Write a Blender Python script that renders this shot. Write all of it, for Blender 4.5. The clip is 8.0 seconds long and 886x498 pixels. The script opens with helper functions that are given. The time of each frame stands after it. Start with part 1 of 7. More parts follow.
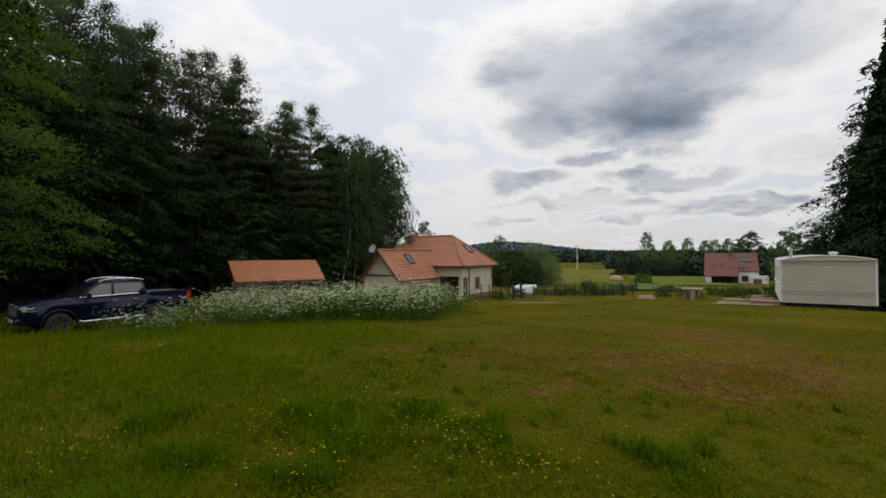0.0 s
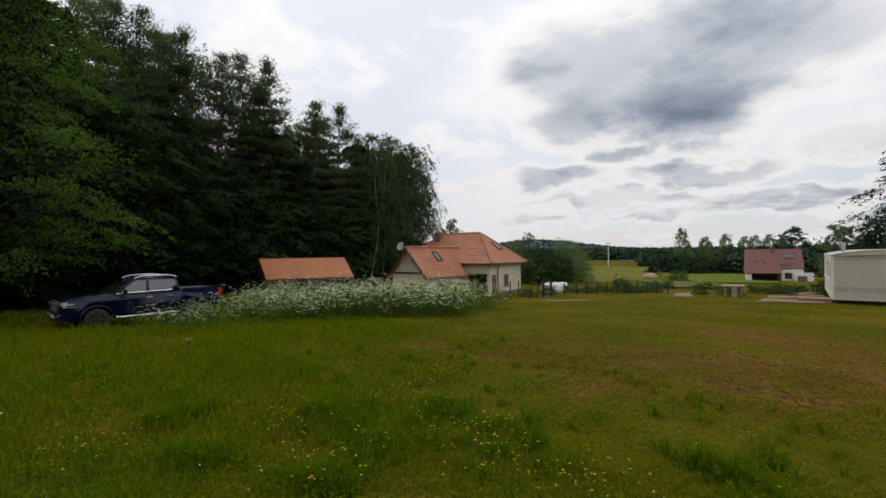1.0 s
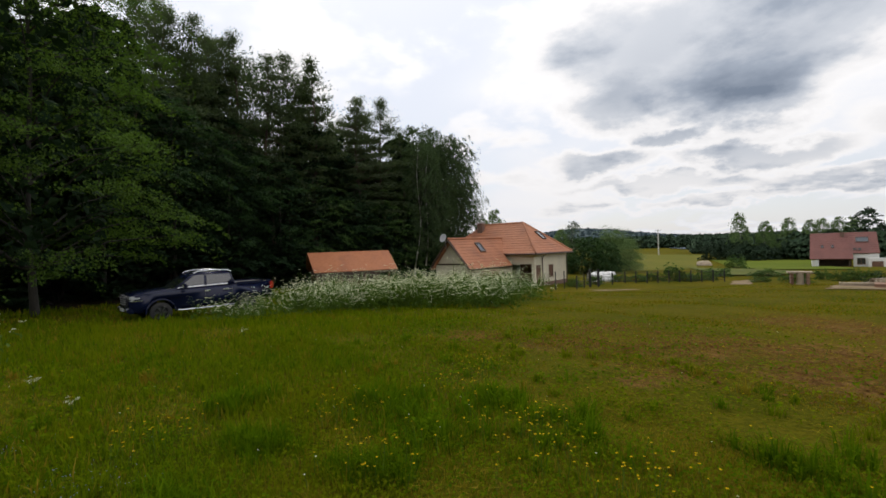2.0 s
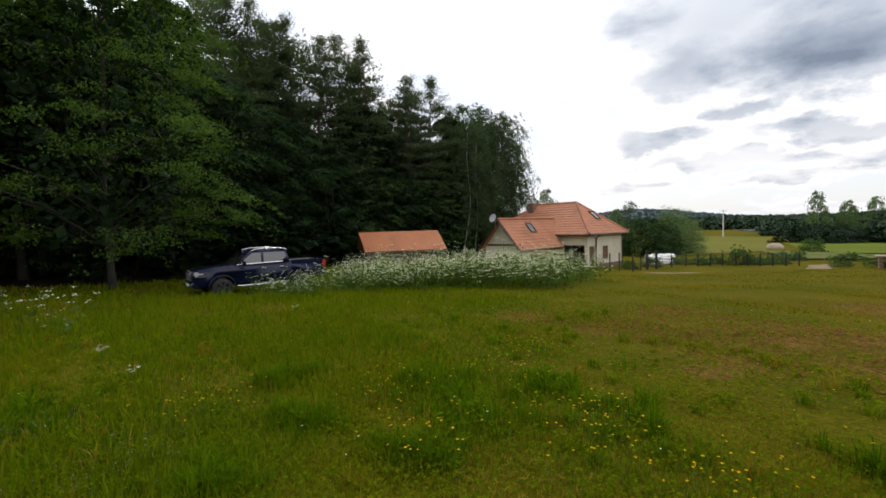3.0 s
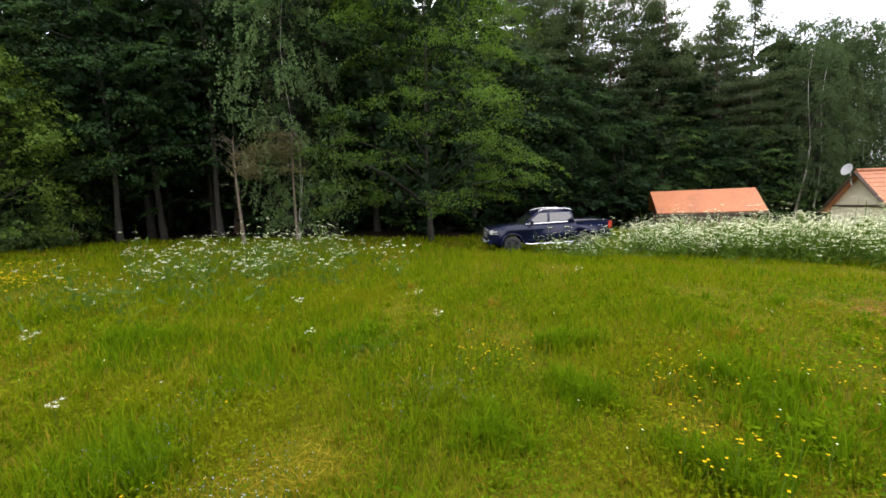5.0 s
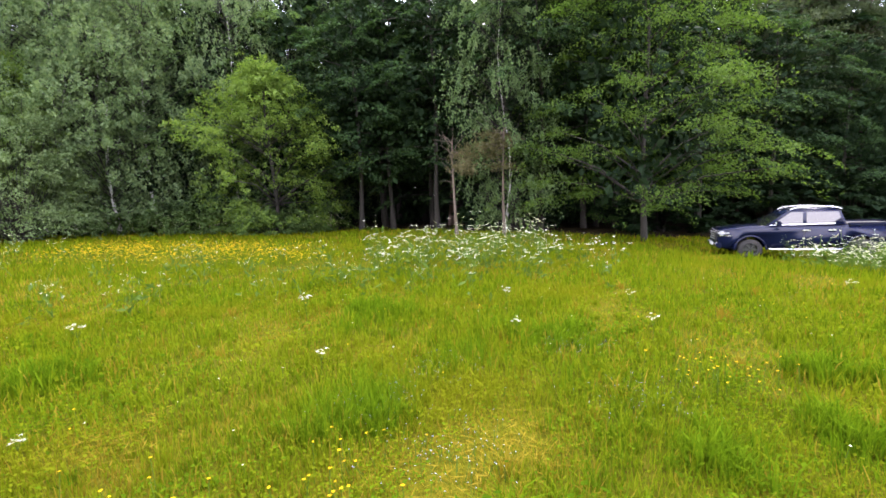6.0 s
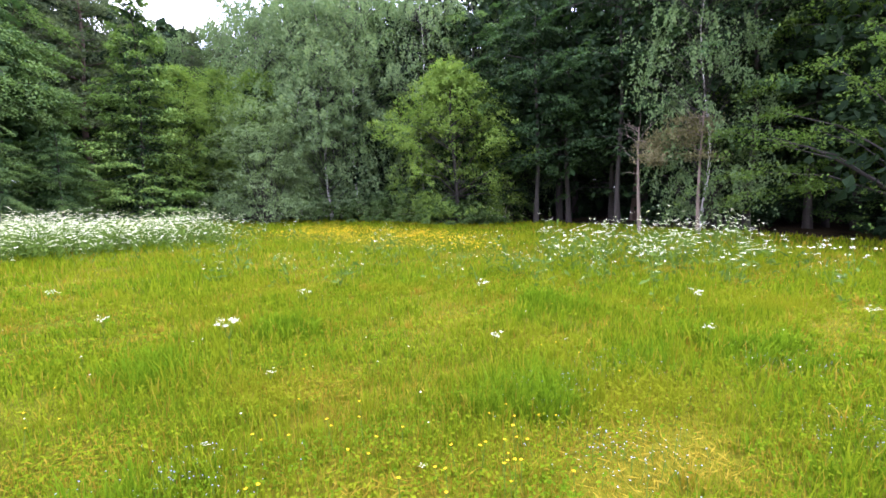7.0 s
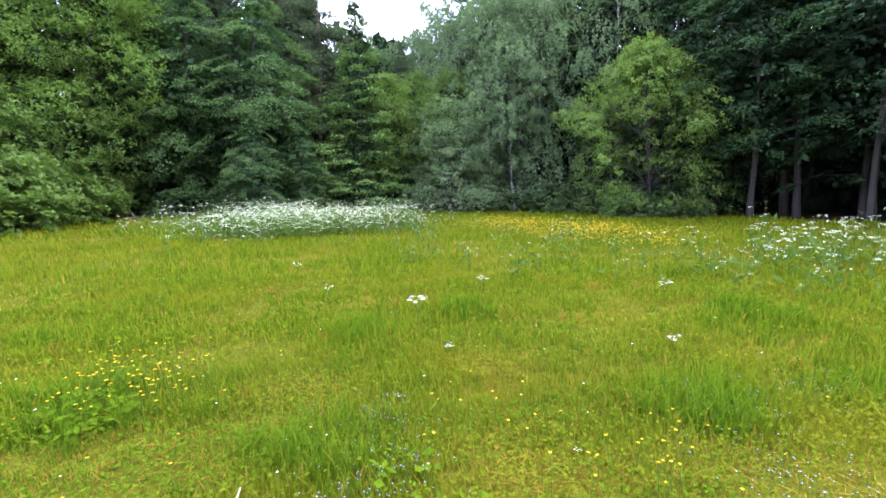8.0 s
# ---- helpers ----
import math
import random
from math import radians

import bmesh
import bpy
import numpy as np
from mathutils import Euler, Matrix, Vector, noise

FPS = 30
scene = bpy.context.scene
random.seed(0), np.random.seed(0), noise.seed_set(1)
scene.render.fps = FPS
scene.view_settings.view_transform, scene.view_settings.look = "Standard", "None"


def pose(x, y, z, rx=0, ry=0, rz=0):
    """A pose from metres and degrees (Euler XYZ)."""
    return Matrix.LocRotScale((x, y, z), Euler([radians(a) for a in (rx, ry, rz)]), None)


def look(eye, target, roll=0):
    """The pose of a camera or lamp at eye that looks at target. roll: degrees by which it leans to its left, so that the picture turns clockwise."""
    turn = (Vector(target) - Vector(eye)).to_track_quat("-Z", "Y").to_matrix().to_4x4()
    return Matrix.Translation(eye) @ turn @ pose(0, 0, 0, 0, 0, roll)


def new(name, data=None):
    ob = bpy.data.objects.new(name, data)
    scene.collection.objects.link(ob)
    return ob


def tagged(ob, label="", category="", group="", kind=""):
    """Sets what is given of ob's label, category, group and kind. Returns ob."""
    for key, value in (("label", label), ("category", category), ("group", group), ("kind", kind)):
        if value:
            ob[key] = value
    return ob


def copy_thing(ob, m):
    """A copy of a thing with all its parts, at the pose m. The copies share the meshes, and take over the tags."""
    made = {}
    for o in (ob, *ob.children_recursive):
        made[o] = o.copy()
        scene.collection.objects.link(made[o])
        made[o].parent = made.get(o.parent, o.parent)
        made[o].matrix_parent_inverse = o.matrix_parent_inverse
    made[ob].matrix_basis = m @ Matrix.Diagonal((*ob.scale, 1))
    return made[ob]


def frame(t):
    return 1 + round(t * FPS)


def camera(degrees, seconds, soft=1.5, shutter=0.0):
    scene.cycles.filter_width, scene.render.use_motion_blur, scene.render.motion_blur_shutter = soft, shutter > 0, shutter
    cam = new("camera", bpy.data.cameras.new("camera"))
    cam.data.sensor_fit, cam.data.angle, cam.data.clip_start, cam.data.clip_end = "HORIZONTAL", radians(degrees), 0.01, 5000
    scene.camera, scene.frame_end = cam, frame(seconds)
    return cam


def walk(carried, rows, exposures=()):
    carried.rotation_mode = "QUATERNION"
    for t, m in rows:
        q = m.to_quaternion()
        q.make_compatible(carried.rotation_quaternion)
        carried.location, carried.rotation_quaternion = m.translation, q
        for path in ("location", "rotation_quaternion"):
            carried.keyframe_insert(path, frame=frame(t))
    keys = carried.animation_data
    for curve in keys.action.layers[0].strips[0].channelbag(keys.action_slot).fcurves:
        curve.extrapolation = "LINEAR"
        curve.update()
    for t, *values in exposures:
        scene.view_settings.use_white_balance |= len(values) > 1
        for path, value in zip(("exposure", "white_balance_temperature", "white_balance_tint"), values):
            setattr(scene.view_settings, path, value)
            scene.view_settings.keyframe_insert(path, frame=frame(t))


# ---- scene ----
cam = camera(88.6, 8.0, soft=1.65)
PATH = [
    (0, (-0.711, 1.236, 1.803), (-0.705, 3.235, 1.827), -0.4),
    (0.5, (-0.696, 1.429, 1.750), (-0.724, 3.429, 1.772), -0.4),
    (1, (-0.725, 1.590, 1.704), (-0.842, 3.587, 1.722), -0.7),
    (1.5, (-0.763, 1.605, 1.689), (-0.982, 3.593, 1.698), -1.7),
    (2.8, (-0.798, 1.864, 1.612), (-1.269, 3.806, 1.538), -1.7),
    (3, (-0.808, 1.909, 1.608), (-1.326, 3.839, 1.516), -1.7),
    (3.5, (-0.809, 2.046, 1.599), (-1.337, 3.969, 1.454), -1.1),
    (4, (-0.862, 2.144, 1.584), (-1.550, 4.013, 1.396), -1.2),
    (4.5, (-0.931, 2.165, 1.598), (-2.084, 3.786, 1.385), -2.7),
    (5, (-0.966, 2.187, 1.621), (-2.491, 3.461, 1.400), -2.5),
    (5.2, (-0.970, 2.184, 1.626), (-2.622, 3.289, 1.400), -2.3),
    (6.3, (-0.991, 2.073, 1.575), (-2.958, 2.375, 1.373), -2.1),
    (6.5, (-0.980, 2.062, 1.582), (-2.962, 2.223, 1.372), -2.1),
    (7, (-0.884, 2.031, 1.567), (-2.859, 1.793, 1.356), -1.4),
    (7.5, (-0.787, 2.055, 1.577), (-2.705, 1.532, 1.357), -0.6),
    (8, (-0.665, 2.188, 1.612), (-2.391, 1.206, 1.377), -1.3),
]
walk(cam, [(t, look(eye, target, roll)) for t, eye, target, roll in PATH],
     [(0.0, -0.48, 6750, 12), (1.5, -0.32, 6750, 12), (3.0, 0.02, 6700, 12), (3.5, 0.26, 6700, 12), (4.0, 0.46, 6700, 12), (4.5, 0.74, 6650, 11),
      (5.2, 1.60, 6750, 18), (6.5, 2.38, 5930, 32), (7.5, 2.52, 5560, 36), (8.0, 2.27, 5330, 34)])

# ---- world, sun and exposure ----
SUN_ELEVATION, SUN_TURN = radians(50), radians(-20)
world = bpy.data.worlds.new("world")
scene.world = world
world.use_nodes = True
wn, wl = world.node_tree.nodes, world.node_tree.links
wn.clear()


def wnode(kind, **values):
    n = wn.new(kind)
    for key, value in values.items():
        n.inputs[key].default_value = value
    return n


def wmath(op, a, b):
    n = wn.new("ShaderNodeMath")
    n.operation = op
    for slot, v in ((0, a), (1, b)):
        if isinstance(v, bpy.types.NodeSocket):
            wl.new(v, n.inputs[slot])
        else:
            n.inputs[slot].default_value = v
    return n.outputs[0]


def wvec(op, a, b):
    n = wn.new("ShaderNodeVectorMath")
    n.operation = op
    for slot, v in ((0, a), (1, b)):
        if isinstance(v, bpy.types.NodeSocket):
            wl.new(v, n.inputs[slot])
        else:
            n.inputs[slot].default_value = v
    return n


def wrange(value, lo, hi, to_lo, to_hi, kind="SMOOTHSTEP"):
    n = wn.new("ShaderNodeMapRange")
    n.interpolation_type = kind
    n.inputs["From Min"].default_value, n.inputs["From Max"].default_value = lo, hi
    n.inputs["To Min"].default_value, n.inputs["To Max"].default_value = to_lo, to_hi
    wl.new(value, n.inputs["Value"])
    return n.outputs[0]


w_out = wn.new("ShaderNodeOutputWorld")
w_sky = wn.new("ShaderNodeTexSky")
w_sky.sky_type, w_sky.sun_disc = "NISHITA", False
w_sky.sun_elevation, w_sky.sun_rotation = SUN_ELEVATION, SUN_TURN
w_blue = wnode("ShaderNodeBackground", Strength=0.13)
wl.new(w_sky.outputs[0], w_blue.inputs[0])
w_co = wn.new("ShaderNodeTexCoord")
w_dir = w_co.outputs["Generated"]
w_up = wn.new("ShaderNodeSeparateXYZ")
wl.new(w_dir, w_up.inputs[0])
w_high = wmath("MAXIMUM", w_up.outputs[2], 0.0)
# the cloud deck overhead: one flat layer, drawn together towards the horizon
w_flat = wvec("MULTIPLY", w_dir, (1.0, 1.0, 0.0)).outputs[0]
w_low = wmath("ADD", w_high, 0.26)
w_deck = wn.new("ShaderNodeVectorMath")
w_deck.operation = "SCALE"
wl.new(w_flat, w_deck.inputs[0])
wl.new(wmath("DIVIDE", 1.0, w_low), w_deck.inputs["Scale"])
w_wide = wnode("ShaderNodeTexNoise", Scale=0.55, Detail=3.0, Roughness=0.5)
w_puff = wnode("ShaderNodeTexNoise", Scale=1.9, Detail=9.0, Roughness=0.55, Distortion=0.1)
for n in (w_wide, w_puff):
    wl.new(w_deck.outputs[0], n.inputs["Vector"])
# ragged edges for the single clouds
w_rag = wnode("ShaderNodeTexNoise", Scale=8.0, Detail=9.0, Roughness=0.58)
wl.new(wvec("MULTIPLY", w_dir, (1.0, 1.0, 1.9)).outputs[0], w_rag.inputs["Vector"])
w_shift = wvec("MULTIPLY", wvec("SUBTRACT", w_rag.outputs["Color"], (0.5, 0.5, 0.5)).outputs[0], (0.17, 0.17, 0.13)).outputs[0]
w_bent = wvec("ADD", w_dir, w_shift).outputs[0]
w_dark = wmath("ADD", wrange(w_puff.outputs["Fac"], 0.46, 0.74, 0.0, 0.40), wrange(w_wide.outputs["Fac"], 0.42, 0.70, -0.05, 0.16))
# heavy grey clouds over the lake, and small flat ones under them
for middle, wide, tall, weight in (((0.400, 0.860, 0.355), 0.36, 0.160, 0.26), ((0.220, 0.900, 0.370), 0.18, 0.080, 0.16), ((0.200, 0.930, 0.270), 0.13, 0.060, 0.34), ((0.560, 0.750, 0.370), 0.24, 0.075, 0.20),
                                   ((0.420, 0.870, 0.285), 0.16, 0.060, 0.22), ((0.437, 0.874, 0.225), 0.11, 0.045, 0.34), ((0.297, 0.934, 0.200), 0.062, 0.024, 0.42),
                                   ((0.185, 0.970, 0.158), 0.12, 0.026, 0.34), ((0.441, 0.885, 0.150), 0.15, 0.026, 0.36), ((0.300, 0.950, 0.110), 0.20, 0.018, 0.30),
                                   ((0.560, 0.820, 0.095), 0.20, 0.018, 0.30), ((0.420, 0.900, 0.070), 0.26, 0.012, 0.24), ((0.640, 0.740, 0.180), 0.14, 0.035, 0.26)):
    w_gone = wvec("MULTIPLY", wvec("SUBTRACT", w_bent, middle).outputs[0], (1 / wide, 1 / wide, 1 / tall)).outputs[0]
    w_near = wvec("LENGTH", w_gone, (0, 0, 0)).outputs["Value"]
    w_dark = wmath("ADD", w_dark, wrange(w_near, 0.40, 1.20, weight, 0.0))
w_tone = wn.new("ShaderNodeValToRGB")
w_tone.color_ramp.elements[0].position, w_tone.color_ramp.elements[0].color = 0.0, (0.86, 0.91, 0.99, 1)
w_tone.color_ramp.elements[1].position, w_tone.color_ramp.elements[1].color = 0.95, (0.19, 0.24, 0.32, 1)
for at_, tone in ((0.12, (0.95, 0.97, 1.0, 1)), (0.26, (0.86, 0.88, 0.91, 1)), (0.42, (0.60, 0.65, 0.72, 1)), (0.65, (0.35, 0.41, 0.50, 1))):
    w_mid = w_tone.color_ramp.elements.new(at_)
    w_mid.color = tone
wl.new(w_dark, w_tone.inputs[0])
# an overcast sky brightens towards the zenith
w_cloud = wn.new("ShaderNodeBackground")
wl.new(w_tone.outputs[0], w_cloud.inputs[0])
wl.new(wrange(w_high, 0.0, 1.0, 1.04, 1.75, "LINEAR"), w_cloud.inputs[1])
w_mix = wn.new("ShaderNodeMixShader")
wl.new(wrange(w_dark, -0.05, 0.06, 0.72, 1.0), w_mix.inputs[0])
wl.new(w_blue.outputs[0], w_mix.inputs[1])
wl.new(w_cloud.outputs[0], w_mix.inputs[2])
wl.new(w_mix.outputs[0], w_out.inputs[0])

sun = new("sun", bpy.data.lights.new("sun", "SUN"))
sun.data.energy, sun.data.angle, sun.data.color = 1.0, radians(14), (1.0, 0.95, 0.86)
sun.matrix_world = look((0, 0, 50), (-50 * math.sin(SUN_TURN) / math.tan(SUN_ELEVATION), -50 * math.cos(SUN_TURN) / math.tan(SUN_ELEVATION), 0))

# ---- materials ----
RNG = np.random.default_rng(7)


def mixer(nt, kind, a, b, fac):
    """A colour mix of two colours or sockets by a socket or number."""
    n = nt.nodes.new("ShaderNodeMix")
    n.data_type, n.blend_type = "RGBA", kind
    for slot, v in ((6, a), (7, b), (0, fac)):
        if isinstance(v, bpy.types.NodeSocket):
            nt.links.new(v, n.inputs[slot])
        elif slot == 0:
            n.inputs[0].default_value = v
        else:
            n.inputs[slot].default_value = (*v, 1)
    return n.outputs[2]


def span(nt, socket, lo, hi, to_lo=0.0, to_hi=1.0):
    n = nt.nodes.new("ShaderNodeMapRange")
    n.inputs["From Min"].default_value, n.inputs["From Max"].default_value = lo, hi
    n.inputs["To Min"].default_value, n.inputs["To Max"].default_value = to_lo, to_hi
    nt.links.new(socket, n.inputs["Value"])
    return n.outputs[0]


def fuzz(nt, scale, detail=4.0, stretch=None, rough=0.55):
    """Noise on object coordinates."""
    co = nt.nodes.new("ShaderNodeTexCoord")
    n = nt.nodes.new("ShaderNodeTexNoise")
    n.inputs["Scale"].default_value, n.inputs["Detail"].default_value, n.inputs["Roughness"].default_value = scale, detail, rough
    if stretch:
        m = nt.nodes.new("ShaderNodeMapping")
        m.inputs["Scale"].default_value = stretch
        nt.links.new(co.outputs["Object"], m.inputs[0])
        nt.links.new(m.outputs[0], n.inputs["Vector"])
    else:
        nt.links.new(co.outputs["Object"], n.inputs["Vector"])
    return n.outputs["Fac"]


def blank(name):
    m = bpy.data.materials.new(name)
    m.use_nodes = True
    return m, m.node_tree, m.node_tree.nodes["Principled BSDF"]


def surface(name, a, b, stain=None, scale=1.5, grain=40.0, rough=0.8, metal=0.0, bump=0.2, stretch=None, coat=0.0):
    """Two tones at a large scale, grain at a small one, stains in patches, fine relief."""
    m, nt, p = blank(name)
    col = mixer(nt, "MIX", a, b, span(nt, fuzz(nt, scale, 5, stretch), 0.35, 0.65))
    fine = fuzz(nt, grain, 3, stretch)
    col = mixer(nt, "MULTIPLY", col, (0.72, 0.72, 0.72), span(nt, fine, 0.45, 0.75, 0.0, 0.6))
    if stain:
        col = mixer(nt, "MIX", col, stain, span(nt, fuzz(nt, scale * 0.6 + 0.3, 6), 0.56, 0.72, 0.0, 0.7))
    nt.links.new(col, p.inputs["Base Color"])
    p.inputs["Metallic"].default_value = metal
    p.inputs["Coat Weight"].default_value = coat
    nt.links.new(span(nt, fine, 0.3, 0.7, rough * 0.85, min(1, rough * 1.12)), p.inputs["Roughness"])
    if bump:
        n = nt.nodes.new("ShaderNodeBump")
        n.inputs["Strength"].default_value, n.inputs["Distance"].default_value = bump, 0.02
        nt.links.new(fine, n.inputs["Height"])
        nt.links.new(n.outputs[0], p.inputs["Normal"])
    return m


def foliage(name, a, b, c, thin=0.35, tint=0.35, patch=0.35, gloss=0.03):
    """Leaves: each its own tone, each plant a little different, light shining through."""
    m, nt, p = blank(name)
    geo = nt.nodes.new("ShaderNodeNewGeometry")
    info = nt.nodes.new("ShaderNodeObjectInfo")
    col = mixer(nt, "MIX", a, b, geo.outputs["Random Per Island"])
    col = mixer(nt, "MIX", col, c, span(nt, fuzz(nt, patch, 3), 0.48, 0.68))
    col = mixer(nt, "MIX", col, mixer(nt, "MULTIPLY", col, (0.70, 0.78, 0.62), 1.0), span(nt, info.outputs["Random"], 0, 1, 0, tint * 2))
    nt.links.new(col, p.inputs["Base Color"])
    p.inputs["Roughness"].default_value = 0.55
    p.inputs["Specular IOR Level"].default_value = gloss
    t = nt.nodes.new("ShaderNodeBsdfTranslucent")
    nt.links.new(mixer(nt, "MULTIPLY", col, (1.4, 1.55, 0.75), 1.0), t.inputs[0])
    mx = nt.nodes.new("ShaderNodeMixShader")
    mx.inputs[0].default_value = thin
    out = nt.nodes["Material Output"]
    nt.links.new(p.outputs[0], mx.inputs[1])
    nt.links.new(t.outputs[0], mx.inputs[2])
    nt.links.new(mx.outputs[0], out.inputs[0])
    return m


def plain(name, colour, rough=0.5, metal=0.0, coat=0.0, spread=0.12):
    m, nt, p = blank(name)
    col = mixer(nt, "MULTIPLY", colour, (1 - spread * 2,) * 3, span(nt, fuzz(nt, 9, 4), 0.35, 0.7))
    nt.links.new(col, p.inputs["Base Color"])
    p.inputs["Roughness"].default_value, p.inputs["Metallic"].default_value = rough, metal
    p.inputs["Coat Weight"].default_value = coat
    return m


# the darkest leaf: the shade inside crowns and wood is put into its colour
M_LEAF_SHADED = foliage("leaf_shaded", (0.0120, 0.0250, 0.0135), (0.0240, 0.0430, 0.0200), (0.0175, 0.0360, 0.0170), 0.2)
M_LEAF_DEEP = foliage("leaf_deep", (0.0280, 0.0600, 0.0260), (0.0560, 0.0960, 0.0370), (0.0400, 0.0780, 0.0310), 0.28)
M_LEAF_MID = foliage("leaf_mid", (0.0550, 0.1030, 0.0350), (0.1080, 0.1620, 0.0530), (0.0790, 0.1330, 0.0440))
M_LEAF_SPRAY = foliage("leaf_spray", (0.0490, 0.0950, 0.0200), (0.1060, 0.1600, 0.0340), (0.0720, 0.1260, 0.0270), 0.4)
M_LEAF_LIGHT = foliage("leaf_light", (0.0800, 0.1400, 0.0300), (0.1480, 0.2080, 0.0440), (0.1100, 0.1750, 0.0370), 0.45)
M_LEAF_GREY = foliage("leaf_grey", (0.1000, 0.1480, 0.0740), (0.1750, 0.2300, 0.1180), (0.1320, 0.1860, 0.0940))
# birch leaf twice: western veiling light and northern dimness put into the colours
M_LEAF_BIRCH = foliage("leaf_birch", (0.0780, 0.1260, 0.0600), (0.1500, 0.2050, 0.0980), (0.1080, 0.1660, 0.0780))
M_LEAF_BIRCH_SHADED = foliage("leaf_birch_shaded", (0.0420, 0.0700, 0.0360), (0.0820, 0.1150, 0.0560), (0.0600, 0.0920, 0.0460), 0.25)
M_NEEDLE = foliage("needles", (0.0480, 0.0700, 0.0440), (0.0960, 0.1180, 0.0680), (0.0720, 0.0940, 0.0560), 0.38)
M_NEEDLE_SPRUCE = foliage("spruce_needles", (0.0136, 0.0320, 0.0140), (0.0255, 0.0500, 0.0200), (0.0221, 0.0450, 0.0175), 0.12)
M_NEEDLE_FRESH = foliage("fir_needles", (0.0700, 0.1300, 0.0380), (0.1600, 0.2300, 0.0560), (0.1050, 0.1750, 0.0450), 0.25)
M_NEEDLE_DEAD = foliage("dry_needles", (0.0850, 0.0800, 0.0420), (0.1500, 0.1350, 0.0680), (0.1150, 0.1050, 0.0540), 0.15)
# far crowns: a touch lighter and bluer, with distance haze in the colour
M_FAR_HAZY = foliage("far_hazy_crowns", (0.036, 0.062, 0.040), (0.055, 0.086, 0.050), (0.046, 0.075, 0.046), 0.0, patch=0.02)
M_BARK = surface("bark", (0.030, 0.026, 0.020), (0.020, 0.017, 0.014), (0.030, 0.034, 0.021), 2, 18, 0.95, bump=0.8, stretch=(1, 1, 0.25))
M_BARK_PINE = surface("pine_bark", (0.080, 0.050, 0.034), (0.054, 0.038, 0.029), (0.036, 0.031, 0.026), 1.2, 14, 0.95, bump=0.8, stretch=(1, 1, 0.3))
M_BARK_DEAD = surface("pale_dead_bark", (0.135, 0.105, 0.078), (0.095, 0.076, 0.058), (0.055, 0.046, 0.038), 2, 14, 0.95, bump=0.6, stretch=(1, 1, 0.3))
M_BARK_BIRCH = surface("birch_bark", (0.44, 0.43, 0.39), (0.32, 0.31, 0.28), (0.06, 0.055, 0.05), 2.2, 12, 0.7, bump=0.3, stretch=(0.5, 0.5, 1.6))

# ---- mesh helpers ----


class Geo:
    """Collects vertices and faces with material slots, and makes one mesh."""

    def __init__(self):
        self.v, self.f, self.m, self.n = [], [], [], 0

    def add(self, verts, faces, slot=0):
        verts, faces = np.asarray(verts, dtype=np.float32).reshape(-1, 3), np.asarray(faces, dtype=np.int64)
        if len(faces):
            self.v.append(verts)
            self.f.append(faces + self.n)
            self.m.append(np.full(len(faces), slot))
            self.n += len(verts)

    def mesh(self, name, materials, smooth=False):
        me = bpy.data.meshes.new(name)
        co = np.concatenate(self.v)
        sizes = np.concatenate([np.full(len(f), f.shape[1]) for f in self.f])
        loops = np.concatenate([f.ravel() for f in self.f])
        me.vertices.add(len(co))
        me.vertices.foreach_set("co", co.ravel())
        me.loops.add(len(loops))
        me.loops.foreach_set("vertex_index", loops.astype(np.int32))
        me.polygons.add(len(sizes))
        me.polygons.foreach_set("loop_start", np.concatenate([[0], np.cumsum(sizes)[:-1]]).astype(np.int32))
        for m in materials if isinstance(materials, (list, tuple)) else [materials]:
            me.materials.append(m)
        me.polygons.foreach_set("material_index", np.concatenate(self.m).astype(np.int32))
        me.polygons.foreach_set("use_smooth", np.full(len(sizes), smooth))
        me.update()
        me.validate()
        return me


def thing(name, place, label, category, group="", kind=""):
    """An Empty at a thing's base."""
    ob = new(name)
    ob.empty_display_size = 0.2
    ob.matrix_basis = place
    return tagged(ob, label, category, group, kind)


def gpart(name, geo, material, parent=None, label="", smooth=False):
    ob = new(name, geo.mesh(name, material, smooth))
    if parent:
        ob.parent = parent
    return tagged(ob, label) if label else ob


def part(name, bm, material, parent=None, label="", smooth=False):
    me = bpy.data.meshes.new(name)
    bm.normal_update()
    bm.to_mesh(me)
    bm.free()
    me.materials.append(material)
    if smooth:
        for p in me.polygons:
            p.use_smooth = True
    ob = new(name, me)
    if parent:
        ob.parent = parent
    return tagged(ob, label) if label else ob


def box(x0, x1, y0, y1, z0, z1, bevel=0.0, m=None, bm=None):
    """A box with soft edges, in its own or a given bmesh."""
    own = bmesh.new()
    bmesh.ops.create_cube(own, size=1, matrix=Matrix.Translation(((x0 + x1) / 2, (y0 + y1) / 2, (z0 + z1) / 2)) @ Matrix.Diagonal((x1 - x0, y1 - y0, z1 - z0, 1)))
    if bevel:
        bmesh.ops.bevel(own, geom=own.edges[:], offset=bevel, segments=2, affect="EDGES")
    if m is not None:
        bmesh.ops.transform(own, matrix=m, verts=own.verts)
    if bm is None:
        return own
    me = bpy.data.meshes.new("joined")
    own.to_mesh(me)
    own.free()
    bm.from_mesh(me)
    bpy.data.meshes.remove(me)
    return bm


